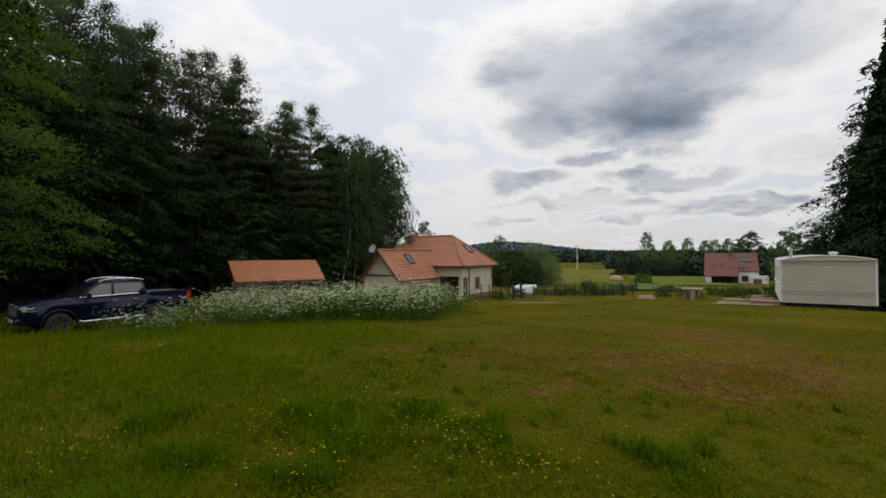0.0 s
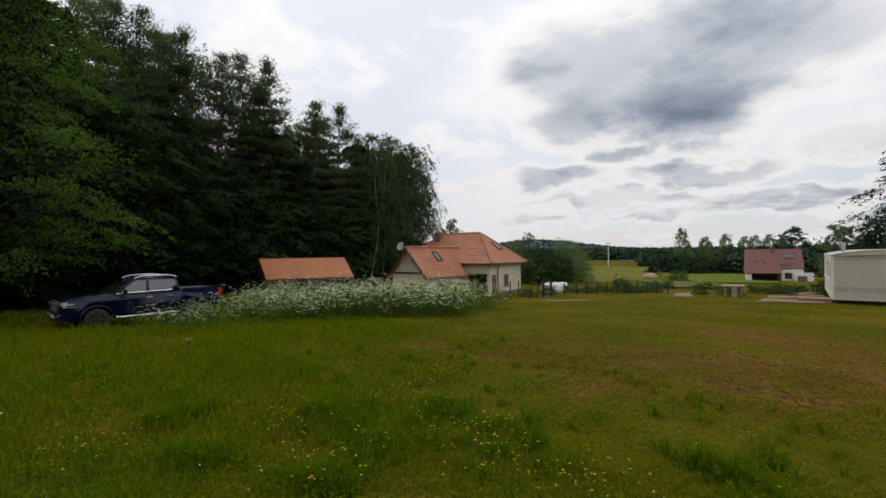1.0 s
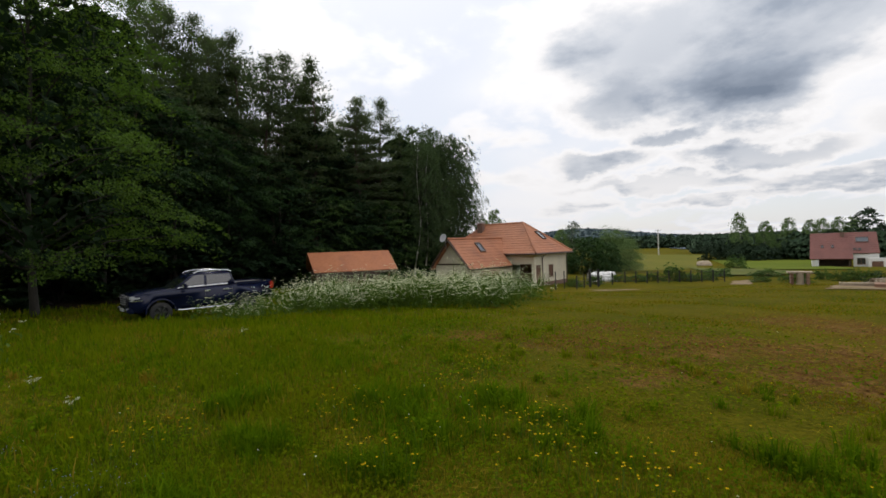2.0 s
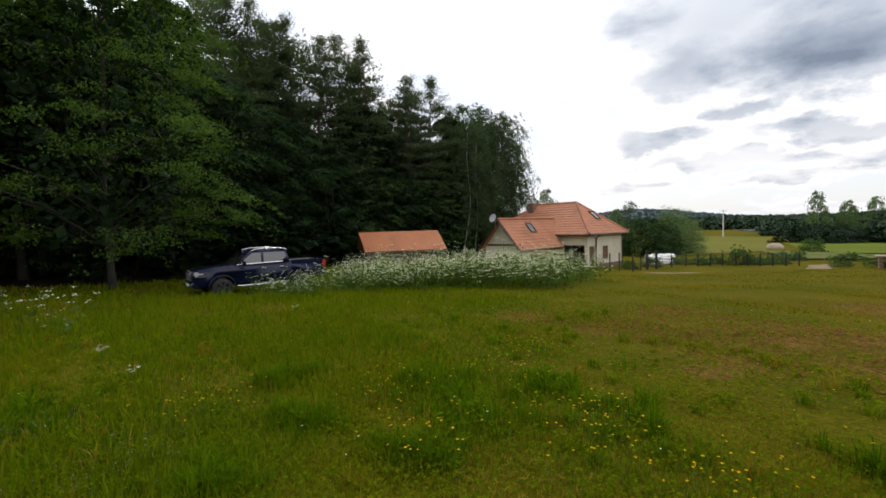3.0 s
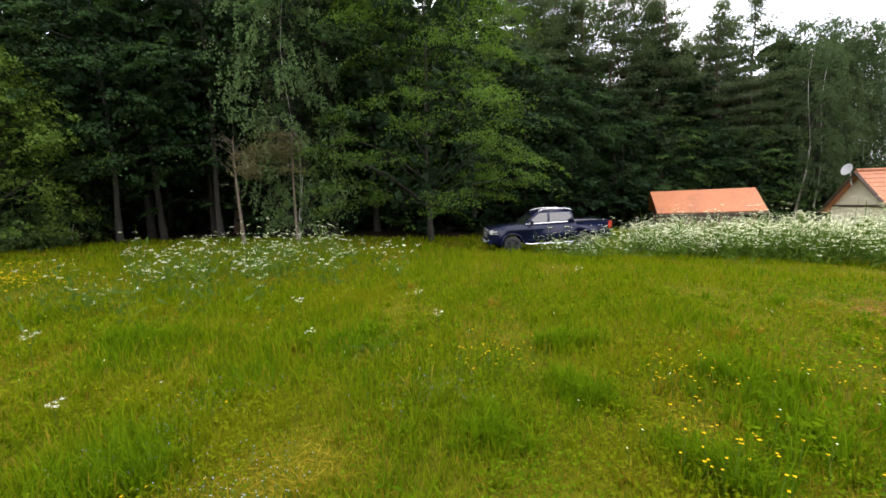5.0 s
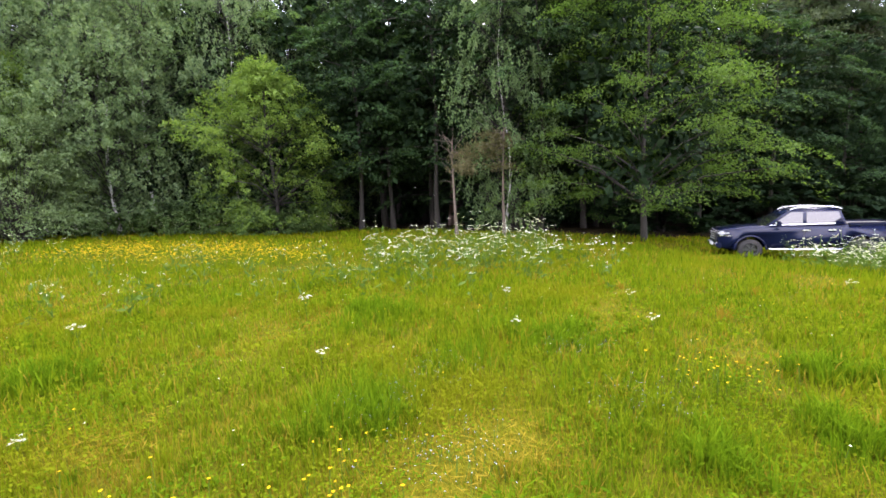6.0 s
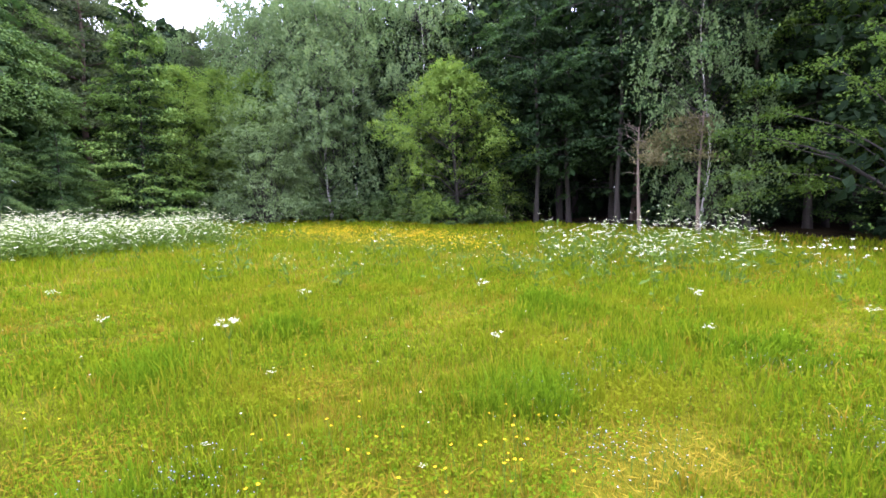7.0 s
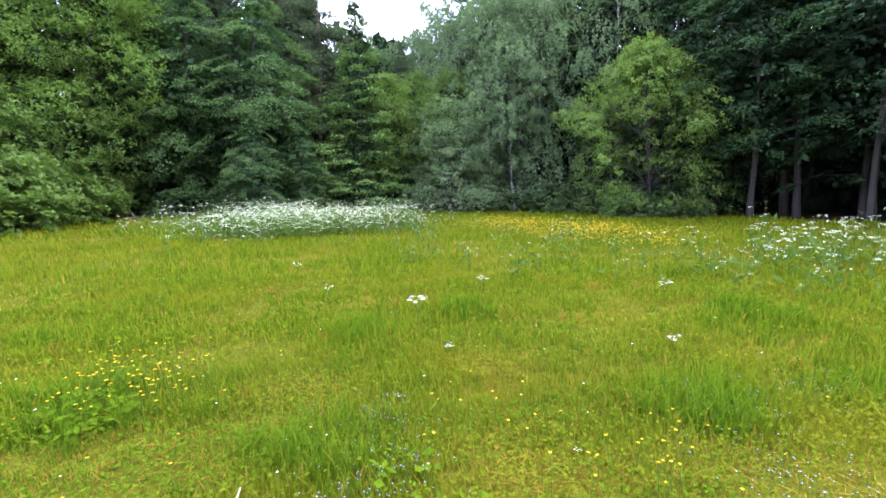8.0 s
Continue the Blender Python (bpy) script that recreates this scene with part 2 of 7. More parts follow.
def prism(outline, depth, axis="y", bevel=0.0, segments=2):
    """A flat outline (pairs) given thickness along an axis, centred on it."""
    bm = bmesh.new()
    put = {"y": lambda a, b, c: (a, c, b), "x": lambda a, b, c: (c, a, b), "z": lambda a, b, c: (a, b, c)}[axis]
    low = [bm.verts.new(put(a, b, -depth / 2)) for a, b in outline]
    top = [bm.verts.new(put(a, b, depth / 2)) for a, b in outline]
    bm.faces.new(low)
    bm.faces.new(top[::-1])
    k = len(outline)
    for i in range(k):
        bm.faces.new((low[i], low[(i + 1) % k], top[(i + 1) % k], top[i]))
    bmesh.ops.recalc_face_normals(bm, faces=bm.faces)
    if bevel:
        bmesh.ops.bevel(bm, geom=bm.edges[:], offset=bevel, segments=segments, affect="EDGES")
    return bm


def lathe(profile, k=20, m=None, caps=True):
    """A turned form from (radius, height) pairs."""
    bm = bmesh.new()
    rings = [[bm.verts.new((r * math.cos(6.2832 * i / k), r * math.sin(6.2832 * i / k), z)) for i in range(k)] for r, z in profile]
    for a, b in zip(rings, rings[1:]):
        for i in range(k):
            bm.faces.new((a[i], a[(i + 1) % k], b[(i + 1) % k], b[i]))
    if caps:
        bm.faces.new(rings[0][::-1])
        bm.faces.new(rings[-1])
    if m is not None:
        bmesh.ops.transform(bm, matrix=m, verts=bm.verts)
    return bm


def tube(geo, points, radii, k=6, slot=0):
    """A tapered round bar through the points."""
    pts = np.asarray(points, dtype=float)
    n = len(pts)
    along = np.gradient(pts, axis=0)
    along /= np.linalg.norm(along, axis=1)[:, None] + 1e-9
    ref = np.where(np.abs(along[:, 2:3]) > 0.9, np.array([[1.0, 0, 0]]), np.array([[0, 0, 1.0]]))
    u = np.cross(along, ref)
    u /= np.linalg.norm(u, axis=1)[:, None] + 1e-9
    w = np.cross(along, u)
    a = np.linspace(0, 2 * np.pi, k, endpoint=False)
    r = np.asarray(radii, dtype=float)[:, None, None]
    v = pts[:, None] + r * (np.cos(a)[None, :, None] * u[:, None] + np.sin(a)[None, :, None] * w[:, None])
    i, j = np.meshgrid(np.arange(n - 1), np.arange(k), indexing="ij")
    i, j, j2 = i.ravel(), j.ravel(), (j.ravel() + 1) % k
    geo.add(v, np.stack([i * k + j, i * k + j2, (i + 1) * k + j2, (i + 1) * k + j], 1), slot)
    geo.add(v[-1], [list(range(k))], slot)


def unit(v):
    return v / (np.linalg.norm(v, axis=1)[:, None] + 1e-9)


def blades(geo, c, d, n, length, width, slot=0, fold=0.18):
    """Folded diamond leaves at c along d, facing n."""
    d, n = unit(d), unit(n)
    side = unit(np.cross(n, d))
    length, width = np.asarray(length)[:, None], np.asarray(width)[:, None]
    v = np.stack([c - d * length / 2, c + side * width / 2 + n * width * fold, c + d * length / 2, c - side * width / 2 + n * width * fold], 1)
    geo.add(v, np.arange(len(c) * 4).reshape(-1, 4), slot)


# ---- the lie of the land ----
FALL = np.array([(-60, 1.3), (-40, 1.0), (-20, 0.45), (-6, 0.06), (0, 0), (9, -0.05), (14, -0.28), (22, -0.78), (28, -1.35), (35, -2.1), (42, -2.4), (60, -2.8),
                 (82, -3.4), (110, -4.7), (180, -5.4), (260, -6.0), (340, -6.6), (5000, -6.6)])


def land(x, y):
    """The height of the ground."""
    x, y = np.asarray(x, dtype=float), np.asarray(y, dtype=float)
    s = y * 0.95 + x * 0.3
    z = sum(np.interp(s + k, FALL[:, 0], FALL[:, 1]) for k in (-3, -1.5, 0, 1.5, 3)) / 5
    return z - 0.55 * np.exp(-((x + 13.5) ** 2 + (y - 18.5) ** 2) / 72) + 0.40 * np.exp(-((x - 15.5) ** 2 + (y - 26.5) ** 2) / 72) + 0.45 * np.exp(-((x - 15) ** 2 + (y - 32) ** 2) / 32)


def on_land(x, y, turn=0.0, lift=0.0):
    return pose(x, y, float(land(x, y)) + lift, 0, 0, turn)


EDGE = [(2, -33), (-8, -28), (-17, -33), (-25, -28), (-31, -18), (-32.5, -8), (-31.5, 0), (-30.5, 5), (-26, 9), (-23, 12), (-20, 17), (-19, 23), (-21, 29),
        (-19, 36), (-13, 42), (-10, 50), (-7, 58)]
WOOD = EDGE + [(-20, 95), (-95, 80), (-95, -80), (2, -70)]


def in_wood(x, y):
    inside = np.zeros(np.shape(x), dtype=bool)
    for (ax, ay), (bx, by) in zip(WOOD, WOOD[1:] + WOOD[:1]):
        if ay != by:
            inside ^= ((ay > y) != (by > y)) & (x < (bx - ax) * (y - ay) / (by - ay) + ax)
    return inside


# bare, dug-over places in the meadow: x, y, size
DIRT = [(3.0, 7.6, 0.9), (4.6, 8.1, 1.0), (1.75, 9.4, 0.9), (2.7, 9.8, 0.9), (3.8, 9.1, 1.1), (0.15, 9.9, 0.9), (0.85, 7.6, 0.5), (-1.6, 10.5, 0.5), (1.0, 11.9, 0.7), (5.6, 12.8, 1.1),
        (6.0, 11.6, 1.1), (5.6, 9.6, 1.0), (14.4, 24.6, 1.2), (15.6, 26.0, 1.2), (-14.2, -26.4, 1.1), (-16.0, -27.9, 1.2), (-17.8, -29.2, 1.2)]
# worn places where short straw-coloured grass shows
STRAW = [(-3.45, 2.7, 0.35), (-4.45, 0.65, 0.3), (-1.85, -0.6, 0.35), (-3.6, 3.3, 0.3), (-1.2, 4.6, 0.4), (-2.3, 5.4, 0.3), (0.4, 6.4, 0.5), (-0.4, 7.4, 0.5), (1.6, 6.4, 0.6), (-3.0, 1.4, 0.3), (-3.2, -0.6, 0.35)]


def ground_material():
    m, nt, p = blank("meadow_ground")
    a = mixer(nt, "MIX", (0.078, 0.080, 0.004), (0.135, 0.106, 0.007), span(nt, fuzz(nt, 0.28, 6), 0.36, 0.66))
    a = mixer(nt, "MIX", a, (0.142, 0.098, 0.013), span(nt, fuzz(nt, 1.7, 6), 0.55, 0.75, 0, 0.7))
    geo = nt.nodes.new("ShaderNodeNewGeometry")
    # greener in the west, drier towards the lawn
    lie = nt.nodes.new("ShaderNodeVectorMath")
    lie.operation = "DOT_PRODUCT"
    lie.inputs[1].default_value = (1.0, 0.05, 0)
    nt.links.new(geo.outputs["Position"], lie.inputs[0])
    a = mixer(nt, "MIX", mixer(nt, "MULTIPLY", a, (0.78, 0.96, 0.80), 1.0), a, span(nt, lie.outputs["Value"], -5, 3))
    # the dug places, with crumbled rims
    bend = nt.nodes.new("ShaderNodeTexNoise")
    bend.inputs["Scale"].default_value, bend.inputs["Detail"].default_value = 1.6, 6.0
    nt.links.new(geo.outputs["Position"], bend.inputs["Vector"])
    off = nt.nodes.new("ShaderNodeVectorMath")
    off.operation = "MULTIPLY_ADD"
    off.inputs[1].default_value = (1.6, 1.6, 0)
    nt.links.new(bend.outputs["Color"], off.inputs[0])
    nt.links.new(geo.outputs["Position"], off.inputs[2])
    bare = None
    for dx, dy, dr in DIRT:
        near = nt.nodes.new("ShaderNodeVectorMath")
        near.operation = "DISTANCE"
        near.inputs[1].default_value = (dx + 0.8, dy + 0.8, float(land(dx, dy)))
        nt.links.new(off.outputs[0], near.inputs[0])
        spot = span(nt, near.outputs["Value"], dr * 0.45, dr * 1.15, 1, 0)
        if bare is not None:
            top = nt.nodes.new("ShaderNodeMath")
            top.operation = "MAXIMUM"
            nt.links.new(bare, top.inputs[0])
            nt.links.new(spot, top.inputs[1])
            spot = top.outputs[0]
        bare = spot
    patch = nt.nodes.new("ShaderNodeMath")
    patch.operation = "MULTIPLY"
    nt.links.new(bare, patch.inputs[0])
    nt.links.new(span(nt, fuzz(nt, 3.2, 7, None, 0.7), 0.40, 0.52), patch.inputs[1])
    soil = mixer(nt, "MIX", (0.120, 0.058, 0.016), (0.235, 0.135, 0.042), span(nt, fuzz(nt, 7, 7, None, 0.65), 0.38, 0.62))
    a = mixer(nt, "MIX", a, soil, patch.outputs[0])
    grain = fuzz(nt, 22, 5)
    a = mixer(nt, "MULTIPLY", a, (0.45, 0.5, 0.45), span(nt, grain, 0.4, 0.65, 0, 0.8))
    nt.links.new(a, p.inputs["Base Color"])
    p.inputs["Roughness"].default_value = 0.95
    p.inputs["Specular IOR Level"].default_value = 0.02
    b = nt.nodes.new("ShaderNodeBump")
    b.inputs["Strength"].default_value, b.inputs["Distance"].default_value = 0.8, 0.06
    nt.links.new(grain, b.inputs["Height"])
    nt.links.new(b.outputs[0], p.inputs["Normal"])
    return m


M_GROUND = ground_material()
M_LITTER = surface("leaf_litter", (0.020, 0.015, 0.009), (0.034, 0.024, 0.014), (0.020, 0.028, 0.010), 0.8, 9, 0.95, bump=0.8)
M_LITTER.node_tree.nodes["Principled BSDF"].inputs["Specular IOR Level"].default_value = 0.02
M_SAND = surface("bare_sand", (0.27, 0.20, 0.125), (0.20, 0.15, 0.09), (0.11, 0.11, 0.035), 1.1, 14, 0.95, bump=0.5)


def build_ground():
    g = Geo()
    rad = np.concatenate([[0], np.geomspace(0.7, 60, 90), np.geomspace(64, 4500, 45)])
    k = 220
    a = np.linspace(0, 2 * np.pi, k, endpoint=False)
    x, y = rad[:, None] * np.cos(a), rad[:, None] * np.sin(a)
    bump = 0.02 * np.sin(x * 0.9 + 1.3) * np.sin(y * 1.1) + 0.01 * np.sin(x * 2.3 + y * 1.7)
    z = land(x, y) + bump * np.clip(1.5 - rad[:, None] / 60, 0, 1)
    i, j = np.meshgrid(np.arange(len(rad) - 1), np.arange(k), indexing="ij")
    i, j = i.ravel(), j.ravel()
    f = np.stack([i * k + j, (i + 1) * k + j, (i + 1) * k + (j + 1) % k, i * k + (j + 1) % k], 1)
    v = np.stack([x, y, z], -1).reshape(-1, 3)
    mid = v[f].mean(1)
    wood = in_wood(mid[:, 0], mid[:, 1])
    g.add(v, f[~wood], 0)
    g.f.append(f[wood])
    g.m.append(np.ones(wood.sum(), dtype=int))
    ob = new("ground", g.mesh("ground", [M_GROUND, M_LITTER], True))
    tagged(ob, "sloping meadow of short and long grass with bare soil patches", "ground", kind="structure")


build_ground()


def drape(name, corners, material, label, category, lift=0.06, n=24, ragged=0.0, kind="structure"):
    """A sheet laid on the land between four corners, with an uneven rim."""
    g = Geo()
    u, w = np.meshgrid(np.linspace(0, 1, n), np.linspace(0, 1, n), indexing="ij")
    c = np.array(corners, dtype=float)
    p = (c[0] * ((1 - u) * (1 - w))[..., None] + c[1] * (u * (1 - w))[..., None] + c[2] * (u * w)[..., None] + c[3] * ((1 - u) * w)[..., None])
    if ragged:
        mid = c.mean(0)
        q = p - mid
        ang = np.arctan2(q[..., 1], q[..., 0])
        p = mid + q * (1 + ragged * (np.sin(ang * 3 + 1) + 0.6 * np.sin(ang * 7 + 2) + 0.4 * np.sin(ang * 13)))[..., None]
    v = np.concatenate([p, (land(p[..., 0], p[..., 1]) + lift)[..., None]], -1)
    i, j = np.meshgrid(np.arange(n - 1), np.arange(n - 1), indexing="ij")
    i, j = i.ravel(), j.ravel()
    g.add(v, np.stack([i * n + j, (i + 1) * n + j, (i + 1) * n + j + 1, i * n + j + 1], 1))
    return tagged(gpart(name, g, material, smooth=True), label, category, kind=kind)


M_GOLD = surface("ripening_grass", (0.105, 0.110, 0.018), (0.145, 0.132, 0.026), (0.075, 0.092, 0.016), 0.05, 1.5, 0.95, bump=0.3)
M_FIELD = surface("green_field", (0.088, 0.122, 0.015), (0.115, 0.142, 0.020), (0.07, 0.092, 0.015), 0.06, 1.5, 0.95, bump=0.3)
M_REED = surface("rough_grass", (0.085, 0.105, 0.030), (0.125, 0.130, 0.04), (0.06, 0.075, 0.02), 0.15, 1.2, 0.95, bump=0.6)
drape("field", [(14, 72), (34, 98), (78, 205), (58, 272)], M_GOLD, "ripening pale gold hay field sloping to a lake", "field", 0.08, 40, 0.05)
drape("field", [(35, 74), (46, 74), (82, 140), (58, 150)], M_FIELD, "fresh green mown field before a wood", "field", 0.12, 40, 0.05)
drape("field", [(22, 58), (36, 60), (34, 73), (33, 97)], M_REED, "rough uncut grass beside the mown field", "field", 0.16, 40, 0.08)
for dull in (M_GOLD, M_FIELD, M_REED, M_SAND):
    dull.node_tree.nodes["Principled BSDF"].inputs["Specular IOR Level"].default_value = 0.02
M_WATER = plain("lake_water", (0.20, 0.24, 0.28), 0.15)
drape("lake", [(118, 345), (150, 338), (165, 400), (128, 408)], M_WATER, "narrow grey lake below wooded hills", "lake", 0.4, ragged=0.05)

# ---- trees and bushes ----


def stem(geo, h, r, lean=0.0, bend=0.15, k=8, steps=9, top=0.12):
    """A tapered, slightly crooked trunk; returns a function that gives its middle at a height."""
    zs = np.linspace(0, h, steps)
    ph = RNG.uniform(0, 6.28, 2)
    xs = lean * zs + bend * np.sin(zs * 0.55 + ph[0]) - bend * np.sin(ph[0])
    ys = bend * np.sin(zs * 0.47 + ph[1]) - bend * np.sin(ph[1])
    rr = r * (1 - (1 - top) * zs / h)
    rr[0] *= 1.35
    zs[0] = -0.25
    tube(geo, np.stack([xs, ys, zs], 1), rr, k)
    return lambda z: np.array([np.interp(z, zs, xs), np.interp(z, zs, ys), z])


def spray(geo, c, out, size, count, leaf, flat=0.25, droop=0.35, slot=0):
    """One leafy branch end: leaves gathered on short twigs that spread in a drooping fan."""
    side = np.array([-out[1], out[0], 0])
    twigs = max(3, count // 15)
    a, b, h = RNG.normal(0, 0.5, twigs) * size, RNG.normal(0, 0.45, twigs) * size, RNG.normal(0, flat * 0.55, twigs) * size
    k = RNG.integers(0, twigs, count)
    along = RNG.normal(0, 0.17, count) * size
    a, b, h = a[k] + along, b[k] + RNG.normal(0, 0.10, count) * size, h[k] + RNG.normal(0, 0.05 + flat * 0.08, count) * size
    far = np.clip(a, 0, None) ** 2 + b * b * 0.5
    p = c + a[:, None] * out + b[:, None] * side
    p[:, 2] += h - droop * far / max(size, 0.1)
    n = np.stack([RNG.normal(0, 0.45, count), RNG.normal(0, 0.45, count), np.ones(count)], 1) + out * 0.3
    d = out * 0.8 + RNG.normal(0, 0.7, (count, 3)) + np.array([0, 0, -0.35])
    s = RNG.uniform(0.7, 1.35, count)
    blades(geo, p, d, n, leaf * s, leaf * 0.62 * s, slot)


def limb(geo, a, b, r, k=4, slot=0):
    m = (a + b) / 2 + np.array([0, 0, 0.08 * np.linalg.norm(b - a)])
    tube(geo, [a, m, b], [r, r * 0.65, r * 0.2], k, slot)


def finish(name, place, label, trunk, crown, bark, leafmat, limbs=None, group=""):
    ob = thing(name, place, label, "tree", group)
    gpart("trunk", trunk, bark, ob, smooth=True)
    gpart("crown", crown, leafmat, ob)
    return ob


def broadleaf(place, label, h=14, base=1.2, R=4.2, n=150, per=80, leaf=0.2, mat=None, bark=None, flat=0.25, droop=0.35, size=1.25, lean=0.0, r=0.2,
              shape=0.8, limbs_at=0.4, core=0, name="broadleaf_tree", group="trees of the wood edge"):
    trunk, crown = Geo(), Geo()
    limbs = trunk
    axis = stem(trunk, h * 0.92, r, lean)
    t = RNG.uniform(0, 1, n) ** 0.9
    turn = np.arange(n) * 2.39996 + RNG.uniform(0, 0.6, n)
    for ti, ai in zip(t, turn):
        prof = (math.sin(math.pi * min(1, (ti * 0.86 + 0.14)) ** shape)) ** 0.7
        out = np.array([math.cos(ai), math.sin(ai), 0])
        lump = 1 + 0.22 * math.sin(ai * 3 + ti * 9) + 0.12 * math.sin(ai * 5 - ti * 17)
        rr = R * prof * lump * math.sqrt(RNG.uniform(0.25, 1.0))
        z = base + ti * (h - base)
        mid = axis(min(z, h * 0.9))
        c = np.array([mid[0], mid[1], z]) + out * rr
        s = size * RNG.uniform(0.75, 1.25)
        spray(crown, c, out, s, int(per * RNG.uniform(0.7, 1.3)), leaf, flat, droop)
        if RNG.random() < limbs_at:
            limb(limbs, axis(max(1.7, z - 0.45 * rr - 0.2)), c, 0.010 + 0.009 * rr, 3)
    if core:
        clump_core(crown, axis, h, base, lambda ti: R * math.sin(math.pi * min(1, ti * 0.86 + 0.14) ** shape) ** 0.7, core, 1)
    return finish(name, place, label, trunk, crown, bark or M_BARK, [mat or M_LEAF_MID, M_LEAF_SHADED], limbs, group)


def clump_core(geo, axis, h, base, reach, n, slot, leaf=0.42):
    """The dim inside of a crown, with its shade put into the leaf colour: large twig-ends close to the stem."""
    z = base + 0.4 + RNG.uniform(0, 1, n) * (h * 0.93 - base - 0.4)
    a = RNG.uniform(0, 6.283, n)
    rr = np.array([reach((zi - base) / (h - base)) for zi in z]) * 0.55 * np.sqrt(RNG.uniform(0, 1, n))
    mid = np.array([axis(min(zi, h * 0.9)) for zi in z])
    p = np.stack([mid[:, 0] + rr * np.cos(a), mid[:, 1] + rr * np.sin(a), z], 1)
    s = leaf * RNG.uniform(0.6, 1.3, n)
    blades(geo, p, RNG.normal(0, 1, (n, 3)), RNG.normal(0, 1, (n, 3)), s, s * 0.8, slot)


def layered(name, place, label, h, base, reach, gap, arms, per, leaf, mats, bark=None, rise=0.25, droop=0.42, hang=0.06, fan=0.34, r=0.16, lean=0.0, core=260,
            tip=0.72, thick=0.62, twig=16, jitter=0.3, inside=None, core_leaf=0.42, reach_vary=(0.62, 1.12), group="trees of the wood edge"):
    """A tree of broad flat boughs in tiers: each bough rises, then droops; lighter leaves at its end, darker ones
    inside, which puts shade into the colour, though the fir's light ends are real fresh shoots.
    """
    trunk, crown = Geo(), Geo()
    axis = stem(trunk, h * 0.96, r, lean, 0.1)
    z, i = base, 0
    while z < h - 0.15:
        ti = (z - base) / (h - base)
        R = reach(ti)
        k_arms = max(4, int(round(arms * (0.45 + 0.55 * R / reach(0.3)))))
        for j in range(k_arms):
            ai = 6.2832 * (j + RNG.uniform(-0.35, 0.35)) / k_arms + i * 1.13
            out = np.array([math.cos(ai), math.sin(ai), 0])
            side = np.array([-out[1], out[0], 0])
            ln = R * RNG.uniform(*reach_vary) * (1 + 0.13 * math.sin(ai * 3 + ti * 7))
            a = axis(min(z, h * 0.94)) + np.array([0, 0, RNG.normal(0, gap * jitter)])
            lift = rise + (0.16 * RNG.normal() if jitter > 0.3 else 0.0)
            n = int(per * (0.25 * min(1.0, ln) + ln / reach(0.3)) * RNG.uniform(0.75, 1.2))
            twigs = max(4, n // twig)
            tf = 0.16 + 0.86 * RNG.uniform(0, 1, twigs) ** 0.75
            tw = RNG.normal(0, fan, twigs) * ln * np.clip(1.25 - tf, 0.18, 1) * np.clip(tf * 2.2, 0.2, 1)
            k = RNG.integers(0, twigs, n)
            f = np.clip(tf[k] + RNG.normal(0, 0.06, n), 0.05, 1.15)
            w = tw[k] + RNG.normal(0, 0.12 + 0.03 * ln, n)
            p = a + out * (f * ln)[:, None] + side * w[:, None]
            p[:, 2] += (lift * f - droop * f * f) * ln - 0.25 * np.abs(w) - RNG.exponential(hang, n) + RNG.normal(0, 0.03, n)
            d = out * 0.7 + side * np.sign(w)[:, None] * 0.45 + RNG.normal(0, 0.4, (n, 3)) + np.array([0, 0, -0.3])
            nn = RNG.normal(0, 0.38, (n, 3)) + np.array([0, 0, 1]) + out * 0.25
            s = RNG.uniform(0.7, 1.3, n)
            # outer leaves take the lighter slot, inner ones the darker, as if shaded
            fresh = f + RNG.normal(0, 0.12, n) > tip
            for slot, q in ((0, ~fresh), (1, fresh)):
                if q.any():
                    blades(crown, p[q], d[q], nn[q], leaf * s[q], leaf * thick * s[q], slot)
            if ln > 0.9 and RNG.random() < 0.5:
                m = a + out * (0.5 * ln) + np.array([0, 0, (lift * 0.5 - droop * 0.25) * ln - 0.03])
                e = a + out * (0.85 * ln) + np.array([0, 0, (lift * 0.85 - droop * 0.72) * ln - 0.03])
                tube(trunk, [a, m, e], [0.008 + 0.007 * ln, 0.005 + 0.004 * ln, 0.004], 3)
        z += gap * RNG.uniform(0.75, 1.25)
        i += 1
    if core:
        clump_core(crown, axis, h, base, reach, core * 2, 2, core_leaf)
    return finish(name, place, label, trunk, crown, bark or M_BARK, list(mats) + [inside or M_LEAF_SHADED], None, group)


def cone(R, power=0.85):
    return lambda t: R * max(0.0, 1 - t) ** power + 0.12


def dome(R, low=0.8, top=0.14):
    """Widest near a third of its height, rounded above."""
    return lambda t: R * (low + (1 - low) * min(1, t * 3.2)) * max(0.0, 1 - max(0.0, (t - 0.25) / 0.75) ** 2.3) ** 0.55 + top


